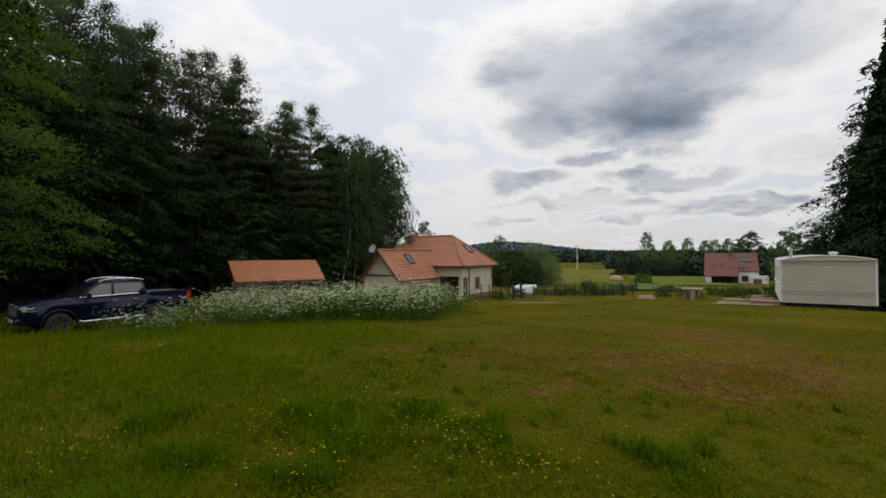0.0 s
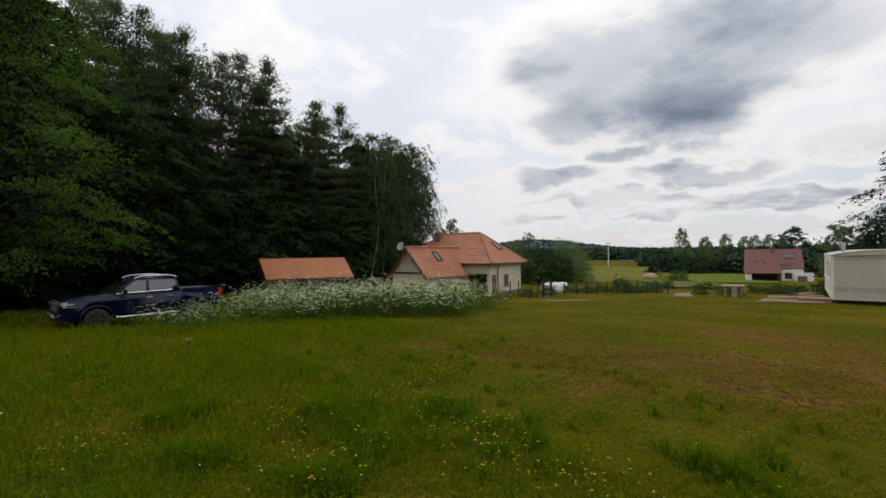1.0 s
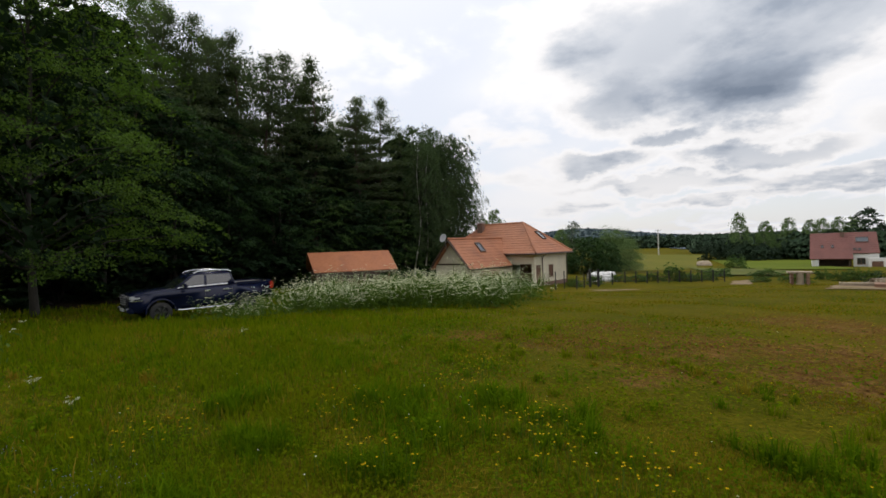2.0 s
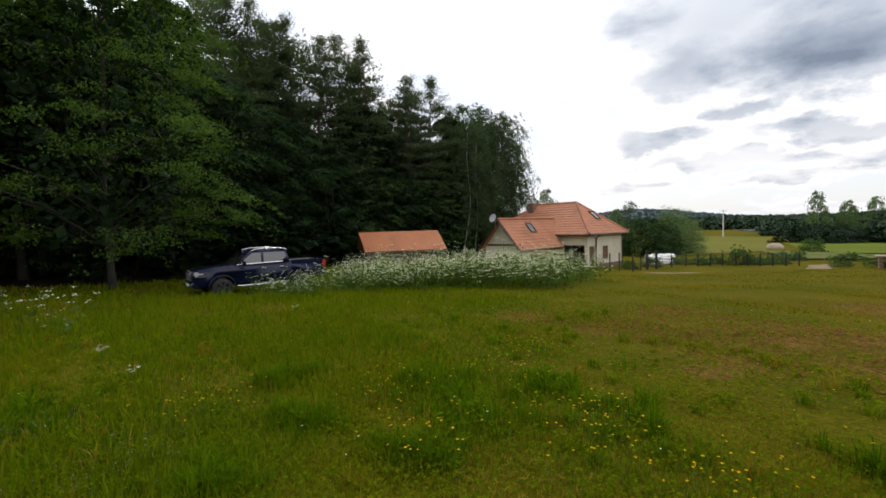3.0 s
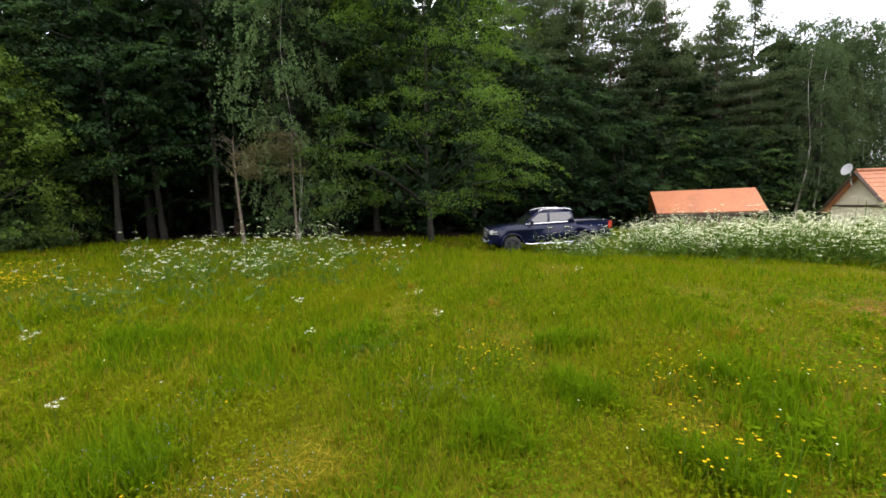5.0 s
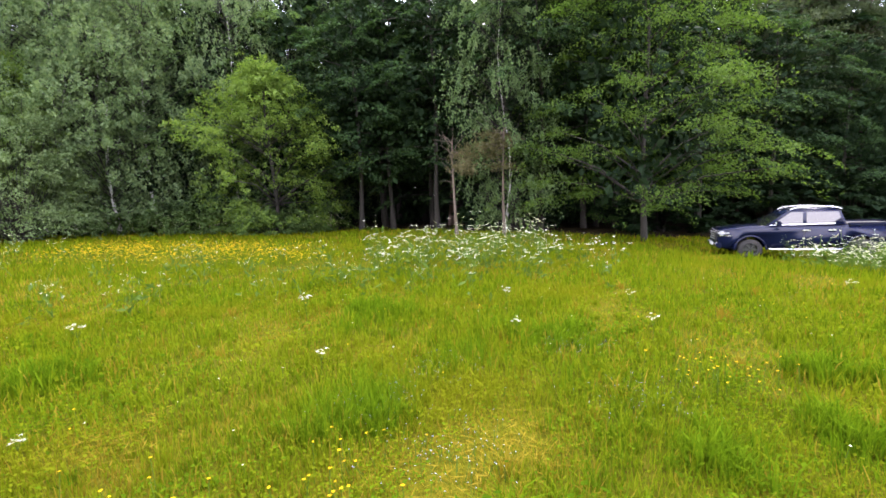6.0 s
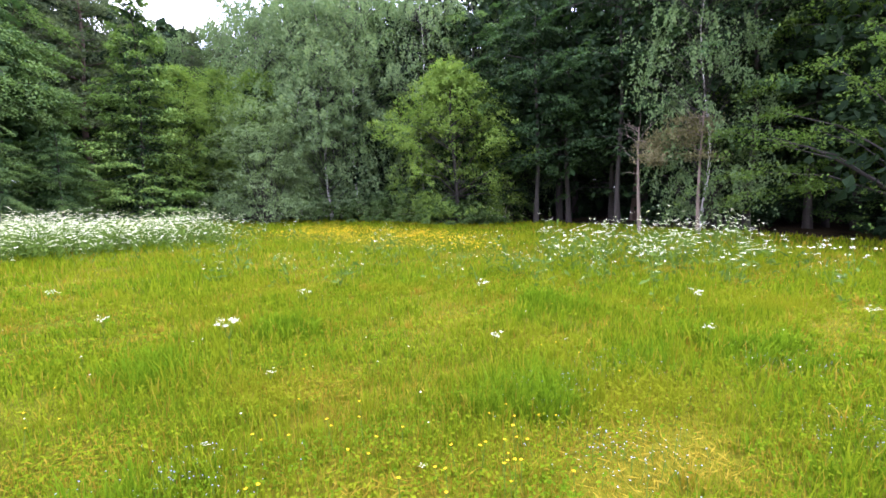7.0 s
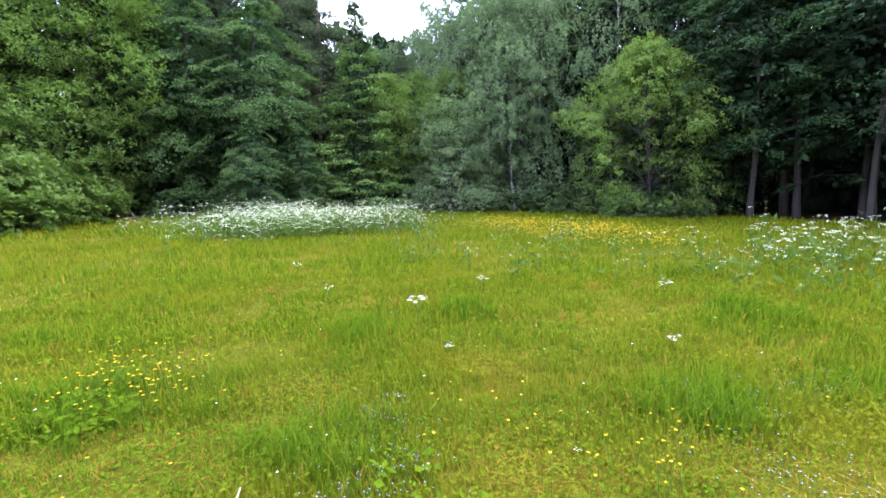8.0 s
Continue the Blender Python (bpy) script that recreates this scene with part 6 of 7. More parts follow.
for s in (1, -1):
    part("side_window", side_pane([(1.02, 1.27), (0.14, 1.28), (0.12, 1.69), (0.46, 1.69)], 0.865, 0.705, s), M_CARGLASS, truck)
    part("side_window", side_pane([(0.04, 1.28), (-0.70, 1.31), (-0.92, 1.48), (-0.86, 1.68), (0.02, 1.69)], 0.865, 0.705, s), M_CARGLASS, truck)
    part("window_trim", side_pane([(1.1, 1.24), (-0.74, 1.27), (-0.76, 1.30), (1.08, 1.265)], 0.87, 0.71, s), M_CHROME, truck)
    g = Geo()
    tube(g, [(0.46, s * 0.64, 1.76), (0.36, s * 0.64, 1.81), (0.2, s * 0.64, 1.845), (-0.2, s * 0.64, 1.865), (-0.6, s * 0.64, 1.855), (-0.85, s * 0.64, 1.82), (-0.98, s * 0.64, 1.77)], [0.024] * 7, 8)
    gpart("roof_rail", g, M_CHROME, truck, "silver roof rail", True)
    st = Geo()
    tube(st, [(1.1, s * 0.92, 0.42), (1.0, s * 0.98, 0.40), (-0.85, s * 0.98, 0.40), (-0.95, s * 0.92, 0.42)], [0.04] * 4, 8)
    gpart("side_step", st, M_CHROME, truck, "polished side step", True)
    mir = part("mirror", box(0.80, 0.95, s * 1.0 - 0.11, s * 1.0 + 0.11, 1.22, 1.40, 0.04), M_PAINT, truck)
    part("mirror_cover", box(0.95, 0.975, s * 1.0 - 0.09, s * 1.0 + 0.09, 1.24, 1.38, 0.01), M_CHROME, mir)
    for x in (0.05, -0.66):
        part("door_handle", box(x - 0.11, x + 0.11, s * 0.915 - 0.025, s * 0.915 + 0.025, 1.04, 1.09, 0.012), M_CHROME, truck, "chrome door handle")
    for x in (0.12, -0.9):
        part("door_seam", box(x - 0.006, x + 0.006, s * 0.917 - 0.004, s * 0.917 + 0.006, 0.55, 1.15), M_BLACK, truck)
    lamp = part("headlight", box(2.26, 2.635, s * 0.68 - 0.20, s * 0.68 + 0.205, 0.90, 1.06, 0.05), M_LAMP, truck)
    part("headlight_bezel", box(2.22, 2.625, s * 0.68 - 0.23, s * 0.68 + 0.20, 0.875, 0.898, 0.01), M_CHROME, lamp)
    part("fog_light", box(2.60, 2.715, s * 0.64 - 0.07, s * 0.64 + 0.07, 0.54, 0.63, 0.02), M_LAMP, truck)
    part("tail_light", box(-2.66, -2.46, s * 0.85 - 0.05, s * 0.85 + 0.06, 0.90, 1.24, 0.03), M_RED, truck, "red tail light")
    for x in (FX, RX):
        fl = Geo()
        tube(fl, [(x + 0.49 * math.cos(a), s * 0.915, 0.38 + 0.49 * math.sin(a)) for a in np.linspace(math.pi, 0, 13)], [0.035] * 13, 6)
        gpart("wheel_arch", fl, M_PAINT, truck, smooth=True)
    for x in (FX, RX):
        wm = pose(x, s * 0.80, 0.38, 90)
        tyre = part("wheel", lathe([(0.24, -0.12), (0.34, -0.125), (0.375, -0.09), (0.38, 0), (0.375, 0.09), (0.34, 0.125), (0.24, 0.12)], 28, wm, False), M_TYRE, truck, "black tyre on an alloy wheel", True)
        part("rim", lathe([(0.235, -0.10), (0.24, -0.115), (0.22, -0.10), (0.20, -0.02), (0.20, 0.02), (0.22, 0.10), (0.24, 0.115), (0.235, 0.10)], 24, wm, False), M_ALLOY, tyre, "", True)
        part("brake_disc", lathe([(0.02, -0.03), (0.19, -0.03), (0.19, 0.03), (0.02, 0.03)], 20, wm), M_BLACK, tyre)
        sp = bmesh.new()
        for k in range(6):
            box(0.03, 0.225, -0.03, 0.03, -0.115, 0.115, 0.008, pose(x, s * 0.80, 0.38, 90) @ pose(0, 0, 0, 0, 0, k * 60), sp)
        part("spokes", sp, M_ALLOY, tyre)
part("windscreen", placed(prism([(-0.72, 0), (0.72, 0), (0.6, 0.96), (-0.6, 0.96)], 0.03, "x"), pose(1.20, 0, 1.20, 0, -54.0, 0)), M_CARGLASS, truck)
part("rear_window", placed(prism([(-0.68, 0), (0.68, 0), (0.58, 0.42), (-0.58, 0.42)], 0.03, "x"), pose(-1.095, 0, 1.28, 0, 16, 0)), M_CARGLASS, truck)
grille = part("grille", box(2.52, 2.655, -0.47, 0.47, 0.68, 1.05, 0.03), M_BLACK, truck)
for z in (0.75, 0.83, 0.91, 0.99):
    part("grille_bar", box(2.65, 2.67, -0.40, 0.40, z - 0.012, z + 0.012, 0.004), M_GREY, grille)
part("bonnet_seam", box(1.25, 2.44, -0.70, -0.692, 1.125, 1.135), M_BLACK, truck)
part("bonnet_seam", box(1.25, 2.44, 0.692, 0.70, 1.125, 1.135), M_BLACK, truck)
part("grille_trim", box(2.63, 2.68, -0.44, 0.44, 1.02, 1.06, 0.01), M_CHROME, truck)
part("front_bumper", box(2.36, 2.70, -0.84, 0.84, 0.42, 0.67, 0.06), M_PAINT, truck)
part("rear_bumper", box(-2.76, -2.58, -0.80, 0.80, 0.50, 0.66, 0.04), M_CHROME, truck)
part("number_plate", box(2.70, 2.716, -0.26, 0.26, 0.50, 0.61, 0.004), M_WHITE, truck)

# ---- grass ----
M_GRASS = foliage("grass_blades", (0.0500, 0.0880, 0.0025), (0.1400, 0.1760, 0.0050), (0.1260, 0.1420, 0.0050), 0.35, 0.0, 0.55, 0.0)
M_GRASS_DARK = foliage("lush_grass", (0.0390, 0.0850, 0.0025), (0.1000, 0.1580, 0.0045), (0.0760, 0.1320, 0.0040), 0.35, 0.0, 0.9, 0.0)
M_GRASS_DRY = foliage("dry_grass", (0.1680, 0.1280, 0.0110), (0.2240, 0.1720, 0.0200), (0.1580, 0.1080, 0.0110), 0.3, 0.0, 0.9, 0.0)
M_PETAL_WHITE = foliage("white_petals", (0.6200, 0.6300, 0.5000), (0.7600, 0.7600, 0.6200), (0.6800, 0.6900, 0.5500), 0.3, 0.0)
M_PETAL_YELLOW = foliage("yellow_petals", (0.54, 0.33, 0.005), (0.64, 0.42, 0.008), (0.58, 0.37, 0.006), 0.3, 0.0)
M_PETAL_BLUE = foliage("blue_petals", (0.2600, 0.2900, 0.4400), (0.3800, 0.4000, 0.5600), (0.3200, 0.3400, 0.5000), 0.3, 0.0)
M_STALK = foliage("flower_stalks", (0.0492, 0.0902, 0.0148), (0.0779, 0.1230, 0.0205), (0.0615, 0.1066, 0.0180), 0.3, 0.0)

LUSH = [(-2.05, 6.3, 0.5), (-1.85, 4.9, 0.28), (-0.25, 5.8, 0.45), (-0.95, 6.5, 0.35), (-3.0, 5.3, 0.22), (-3.8, 6.3, 0.25), (-1.6, 5.6, 0.3), (1.2, 5.3, 0.3),
        (-2.55, 0.1, 0.28), (-4.25, 2.25, 0.35), (-4.5, -1.1, 0.4), (-2.0, -1.85, 0.5), (-2.7, 3.1, 0.3), (-3.1, 4.3, 0.3), (-6.0, -0.5, 0.4), (-5.6, 4.6, 0.5), (-7.5, 2.8, 0.6)]


def lumps(x, y, s=1.0):
    """A smooth wandering value between about -1 and 1."""
    return (np.sin(x * 0.9 * s + 1.7 * np.sin(y * 0.55 * s)) + np.sin(y * 1.1 * s + 2.0 + 1.3 * np.sin(x * 0.7 * s)) + np.sin((x + y) * 2.1 * s + 0.7)) / 3


def grass_zone(name, r0, r1, n, height, width, tris, label, a0=30, a1=270):
    """Blades on a ring sector round the middle of the meadow, thinner over bare soil and longer in tufts."""
    r = np.sqrt(RNG.uniform(r0 * r0, r1 * r1, n))
    a = np.radians(RNG.uniform(a0, a1, n))
    x, y = -0.75 + r * np.cos(a), 1.8 + r * np.sin(a)
    # gather a part of the blades in tufts
    k = RNG.random(n) < 0.5
    x[k] = np.round(x[k] / 0.23) * 0.23 + RNG.normal(0, 0.05, k.sum()) + 0.1 * np.sin(y[k] * 9)
    y[k] = np.round(y[k] / 0.21) * 0.21 + RNG.normal(0, 0.05, k.sum()) + 0.1 * np.sin(x[k] * 8)
    bare = np.zeros(n)
    for dx, dy, dr in DIRT:
        bare = np.maximum(bare, np.exp(-((x - dx) ** 2 + (y - dy) ** 2) / (2 * dr * dr)))
    lush = np.zeros(n)
    for dx, dy, dr in LUSH:
        lush = np.maximum(lush, np.exp(-((x - dx) ** 2 + (y - dy) ** 2) / (2 * dr * dr)))
    worn = np.zeros(n)
    for dx, dy, dr in STRAW:
        worn = np.maximum(worn, np.exp(-((x - dx) ** 2 + (y - dy) ** 2) / (2 * dr * dr)))
    keep = (RNG.random(n) > bare * np.clip(0.45 + 0.9 * lumps(x * 3, y * 3), 0, 0.92)) & ~in_wood(x, y)
    # mown short towards the caravan and the house, long in the west
    west = np.clip((6 - x - 0.25 * y) / 9, 0.25, 1.0)
    x, y, bare, lush, west, worn = x[keep], y[keep], bare[keep], lush[keep], west[keep], worn[keep]
    n = len(x)
    patch = lumps(x, y, 1.3) + 0.6 * lumps(x + 11, y + 4, 3.7)
    h = height * RNG.uniform(0.45, 1.25, n) * np.clip(0.9 + 0.42 * patch, 0.4, 1.5) * west * (1 + 0.7 * lush) * (1 - 0.6 * bare) * (1 - 0.55 * worn)
    h = np.clip(h, 0.03, 0.8)
    z = land(x, y)
    yaw = RNG.uniform(0, 6.283, n)
    lean = h * RNG.uniform(0.1, 0.75, n)
    d = np.stack([np.cos(yaw), np.sin(yaw), np.zeros(n)], 1)
    s = np.stack([-np.sin(yaw), np.cos(yaw), np.zeros(n)], 1) * (width * RNG.uniform(0.6, 1.3, n))[:, None]
    root = np.stack([x, y, z - 0.02], 1)
    mid = root + d * (lean * 0.35)[:, None]
    mid[:, 2] += h * 0.62
    tip = root + d * lean[:, None]
    tip[:, 2] += h
    slot = np.where(lush + np.clip(patch * 0.9 - 0.15, 0, 1) * np.clip((2.5 - x) / 3.5, 0.1, 1) > RNG.uniform(0.4, 1.25, n), 1, np.where((RNG.random(n) < 0.05 + 0.50 * np.clip((x + 2.6 + 0.05 * y) / 5.5, 0, 1) + 0.40 * np.clip(-patch, 0, 1) + 0.5 * bare + 0.45 * worn), 2, 0))
    g = Geo()
    for k in range(3):
        q = slot == k
        m = q.sum()
        if tris == 3:
            v = np.stack([root[q] - s[q], root[q] + s[q], mid[q] + s[q] * 0.7, mid[q] - s[q] * 0.7, tip[q]], 1)
            i = np.arange(m)[:, None] * 5
            g.add(v, i + np.array([[0, 1, 2, 3]]), k)
            g.f.append(i + np.array([[3, 2, 4]]) + g.n - m * 5)
            g.m.append(np.full(m, k))
        else:
            v = np.stack([root[q] - s[q], root[q] + s[q], tip[q]], 1)
            g.add(v, np.arange(m * 3).reshape(-1, 3), k)
    tagged(gpart(name, g, [M_GRASS, M_GRASS_DARK, M_GRASS_DRY]), label, "grass", kind="stuff")


grass_zone("grass", 0.8, 4.2, 82000, 0.13, 0.0042, 3, "long green meadow grass with dry stalks", 30, 272)
grass_zone("grass", 4.2, 9.0, 100000, 0.145, 0.0075, 3, "uneven green and yellowish meadow grass", 40, 260)
grass_zone("grass", 9.0, 18.0, 105000, 0.20, 0.017, 1, "meadow grass with ripe tips", 40, 258)
grass_zone("grass", 18.0, 34.0, 80000, 0.22, 0.036, 1, "long grass before the wood and the houses", 40, 258)


grass_zone("grass", 0.0, 0.8, 3600, 0.10, 0.0042, 3, "short meadow grass underfoot", 0, 360)
grass_zone("grass", 0.8, 6.0, 30000, 0.10, 0.0075, 1, "short grass of the open lawn", -90, 36)
grass_zone("grass", 6.0, 16.0, 26000, 0.12, 0.017, 1, "short lawn grass towards the caravan", -100, 40)


def tussocks(name, label, spots, size, height, per, slots):
    """Thick tufts of longer grass whose blades arch outwards."""
    g = Geo()
    c = np.repeat(np.array(spots, dtype=float), per, 0)
    n = len(c)
    big = np.repeat(RNG.uniform(0.6, 1.3, len(spots)), per)
    tone = np.repeat(RNG.choice(slots, len(spots)), per)
    yaw = RNG.uniform(0, 6.283, n)
    r = np.abs(RNG.normal(0, size, n)) * big
    d = np.stack([np.cos(yaw), np.sin(yaw), np.zeros(n)], 1)
    x, y = c[:, 0] + d[:, 0] * r, c[:, 1] + d[:, 1] * r
    h = height * big * RNG.uniform(0.5, 1.2, n) * np.exp(-(r / (size * 2.2)) ** 2)
    root = np.stack([x, y, land(x, y) - 0.02], 1)
    turn = yaw + RNG.normal(0, 0.7, n)
    d = np.stack([np.cos(turn), np.sin(turn), np.zeros(n)], 1)
    lean = h * RNG.uniform(0.2, 0.9, n)
    mid, tip = root + d * (lean * 0.3)[:, None], root + d * lean[:, None]
    mid[:, 2] += h * 0.68
    tip[:, 2] += h * RNG.uniform(0.8, 1.0, n)
    s = np.stack([-d[:, 1], d[:, 0], d[:, 2]], 1) * (0.0035 * RNG.uniform(0.7, 1.4, n) * np.clip(np.hypot(x, y) / 4, 0.9, 2.5))[:, None]
    for k in (0, 1, 2):
        q = tone == k
        m = q.sum()
        if m:
            g.add(np.stack([root[q] - s[q], root[q] + s[q], mid[q] + s[q] * 0.75, mid[q] - s[q] * 0.75, tip[q]], 1), np.arange(m)[:, None] * 5 + np.array([[0, 1, 2, 3]]), k)
            g.f.append(np.arange(m)[:, None] * 5 + np.array([[3, 2, 4]]) + g.n - m * 5)
            g.m.append(np.full(m, k))
    tagged(gpart(name, g, [M_GRASS, M_GRASS_DARK, M_GRASS_DRY]), label, "grass", kind="stuff")


spots = []
for dx, dy, dr in LUSH:
    spots += [(dx + RNG.normal(0, dr * 0.6), dy + RNG.normal(0, dr * 0.6)) for i in range(int(8 + 26 * dr))]
tussocks("grass_tussocks", "deep green tussocks of lush grass", spots, 0.085, 0.24, 42, [1])
r, a = np.sqrt(RNG.uniform(2.2, 90, 520)), np.radians(RNG.uniform(36, 264, 520))
tussocks("grass_tussocks", "tufts of longer grass standing over the sward", [(x, y) for x, y in np.stack([-0.75 + r * np.cos(a), 1.8 + r * np.sin(a)], 1) if all(math.hypot(x - dx, y - dy) > dr * 1.2 for dx, dy, dr in DIRT)],
         0.07, 0.16, 34, [0, 0, 0, 1, 2])


def ground_leaves(name, label, r0, r1, n, size, mats):
    """Clover, dandelion and other small broad leaves low in the sward."""
    r, a = np.sqrt(RNG.uniform(r0 * r0, r1 * r1, n)), np.radians(RNG.uniform(18, 270, n))
    x, y = -0.75 + r * np.cos(a), 1.8 + r * np.sin(a)
    keep = (lumps(x, y, 2.3) + RNG.normal(0, 0.3, n) > -0.15) & (x + 0.1 * y < 4 + RNG.normal(0, 2, n))
    x, y = x[keep], y[keep]
    n = len(x)
    p = np.stack([x, y, land(x, y) + RNG.uniform(0.01, 0.12, n)], 1)
    g = Geo()
    which = np.where(lumps(x + 3, y, 1.4) + RNG.normal(0, 0.3, n) > 0.15, 1, 0)
    for k in (0, 1):
        q = which == k
        m = q.sum()
        s = size * RNG.uniform(0.6, 1.5, m)
        blades(g, p[q], RNG.normal(0, 1, (m, 3)) * np.array([1, 1, 0.4]), RNG.normal(0, 0.45, (m, 3)) + np.array([0, 0, 1]), s, s * RNG.uniform(0.4, 0.8, m), k, 0.12)
    tagged(gpart(name, g, mats), label, "clover", kind="stuff")


ground_leaves("clover", "clover and small broad leaves low in the grass", 0.9, 5.0, 110000, 0.024, [M_GRASS, M_GRASS_DARK])
ground_leaves("clover", "low broad leaves among the meadow grass", 5.0, 11.0, 60000, 0.045, [M_GRASS, M_GRASS_DARK])


def clods(n):
    """Crumbs of dug soil on the bare patches."""
    g = Geo()
    k = RNG.integers(0, 12, n)
    c = np.array(DIRT)[k]
    x, y = c[:, 0] + RNG.normal(0, 0.75, n) * c[:, 2], c[:, 1] + RNG.normal(0, 0.75, n) * c[:, 2]
    s = RNG.exponential(0.008, n) + 0.006
    base = np.array([(1, 0, 0), (-0.5, 0.87, 0), (-0.5, -0.87, 0), (0.1, 0.1, 0.9)])
    yaw = RNG.uniform(0, 6.28, n)
    v = base[None] * np.array([1, 1, 0.55]) * RNG.uniform(0.5, 1.5, (n, 4, 3))
    v = np.stack([v[..., 0] * np.cos(yaw)[:, None] - v[..., 1] * np.sin(yaw)[:, None], v[..., 0] * np.sin(yaw)[:, None] + v[..., 1] * np.cos(yaw)[:, None], v[..., 2]], -1) * s[:, None, None]
    v += np.stack([x, y, land(x, y) + 0.01], -1)[:, None]
    f = np.array([(0, 1, 3), (1, 2, 3), (2, 0, 3)])
    g.add(v, (np.arange(n)[:, None, None] * 4 + f[None]).reshape(-1, 3))
    tagged(gpart("soil_clods", g, M_SOIL), "crumbled brown soil on bare patches", "soil", kind="stuff")


M_SOIL = surface("dug_soil", (0.120, 0.058, 0.018), (0.190, 0.100, 0.034), (0.070, 0.038, 0.014), 2.0, 30, 0.95, bump=0.5)
M_SOIL.node_tree.nodes["Principled BSDF"].inputs["Specular IOR Level"].default_value = 0.02
clods(16000)


def straw(n):
    """Dry stalks and dead grass lying over the bare and worn places."""
    g = Geo()
    spots_ = np.array(DIRT[:12] * 4 + STRAW)
    c = spots_[RNG.integers(0, len(spots_), n)]
    x, y = c[:, 0] + RNG.normal(0, 0.8, n) * c[:, 2], c[:, 1] + RNG.normal(0, 0.8, n) * c[:, 2]
    p = np.stack([x, y, land(x, y) + RNG.uniform(0.012, 0.05, n)], 1)
    yaw = RNG.uniform(0, 6.283, n)
    d = np.stack([np.cos(yaw), np.sin(yaw), RNG.normal(0, 0.12, n)], 1)
    blades(g, p, d, RNG.normal(0, 0.3, (n, 3)) + np.array([0, 0, 1]), RNG.uniform(0.05, 0.16, n), RNG.uniform(0.004, 0.011, n), 0, 0.1)
    tagged(gpart("dead_grass", g, M_GRASS_DRY), "dead straw lying on bare and worn ground", "straw", kind="stuff")


straw(9000)


# ---- flowers ----
def umbels(geo, tops, size, slot, n=7, floret=1.0):
    """Flat flower heads of small florets."""
    c = np.repeat(tops, n, 0) + np.concatenate([RNG.normal(0, 1, (len(tops) * n, 2)) * np.repeat(size, n)[:, None] * 0.5, RNG.normal(0, 0.008, (len(tops) * n, 1))], 1)
    k = len(c)
    nn = np.stack([RNG.normal(0, 0.35, k), RNG.normal(0, 0.35, k), np.ones(k)], 1)
    d = np.stack([RNG.normal(0, 1, k), RNG.normal(0, 1, k), np.zeros(k)], 1)
    w = np.repeat(size, n) * RNG.uniform(0.3, 0.6, k) * floret
    blades(geo, c, d, nn, w, w * 0.85, slot, 0.05)


def parsley(name, label, x, y, height, heads=9, kind="stuff", size=1.0):
    """Cow parsley: stalks that fork into flat white umbels, with ferny leaves low down."""
    g = Geo()
    n = len(x)
    z = land(x, y)
    h = height * np.clip(RNG.normal(0.86, 0.19, n), 0.35, 1.35) * (1 + 0.16 * lumps(x, y, 1.5) + 0.10 * lumps(x, y, 4.1))
    root = np.stack([x, y, z], 1)
    fork = root + np.stack([RNG.normal(0, 0.06, n), RNG.normal(0, 0.06, n), h * 0.4], 1)
    fr = np.repeat(fork, heads, 0)
    m = len(fr)
    tops = fr + np.stack([RNG.normal(0, 0.2, m), RNG.normal(0, 0.2, m), np.repeat(h * 0.6, heads) * RNG.uniform(0.05, 1.08, m) ** 0.8], 1)
    for a, b, w in ((root, fork, 0.006), (fr, tops, 0.004)):
        s = np.stack([RNG.normal(0, 1, len(a)), RNG.normal(0, 1, len(a)), np.zeros(len(a))], 1)
        s = unit(s) * w
        g.add(np.stack([a - s, a + s, b + s * 0.6, b - s * 0.6], 1), np.arange(len(a) * 4).reshape(-1, 4), 1)
    umbels(g, tops, RNG.uniform(0.032, 0.074, m) * size, 0, 11)
    lv = np.repeat(root, 12, 0)
    k = len(lv)
    lv = lv + np.stack([RNG.normal(0, 0.16, k), RNG.normal(0, 0.16, k), np.repeat(h, 12) * RNG.uniform(0.05, 0.72, k)], 1)
    blades(g, lv, RNG.normal(0, 1, (k, 3)) + np.array([0, 0, 0.5]), RNG.normal(0, 0.7, (k, 3)) + np.array([0, 0, 1]), RNG.uniform(0.10, 0.26, k), RNG.uniform(0.03, 0.08, k), 1)
    return tagged(gpart(name, g, [M_PETAL_WHITE, M_STALK]), label, "wildflowers", kind=kind)


def strip(corners, n):
    c = np.array(corners, dtype=float)
    u, w = RNG.uniform(0, 1, n), RNG.uniform(0, 1, n)
    u = u + 0.04 * np.sin(w * 11)
    w = w + 0.05 * np.sin(u * 17)
    p = c[0] * ((1 - u) * (1 - w))[:, None] + c[1] * (u * (1 - w))[:, None] + c[2] * (u * w)[:, None] + c[3] * ((1 - u) * w)[:, None]
    p = p + RNG.normal(0, 1, p.shape) * RNG.choice([0.1, 0.45, 0.9], n)[:, None]
    return p[:, 0], p[:, 1]


x, y = strip([(-9.3, 17.4), (-1.2, 16.8), (0.3, 23.6), (-10.6, 22.6)], 1250)
parsley("cow_parsley", "dense strip of white-flowering cow parsley in the meadow", x, y, 1.2, 10)
x, y = strip([(-17.2, -13.4), (-11.8, -14.6), (-10.3, -10.6), (-16.4, -7.8)], 900)
k = RNG.random(900) < 0.4
x, y = np.where(k, x + RNG.normal(0.4, 1.5, 900), x), np.where(k, y + RNG.normal(0, 1.3, 900), y)
parsley("cow_parsley", "thick white patch of cow parsley before the firs", x, y, 1.0, 8, size=0.9)
x, y = strip([(-10.2, 3.4), (-10.0, 8.2), (-14.2, 9.4), (-15.4, 3.2)], 70)
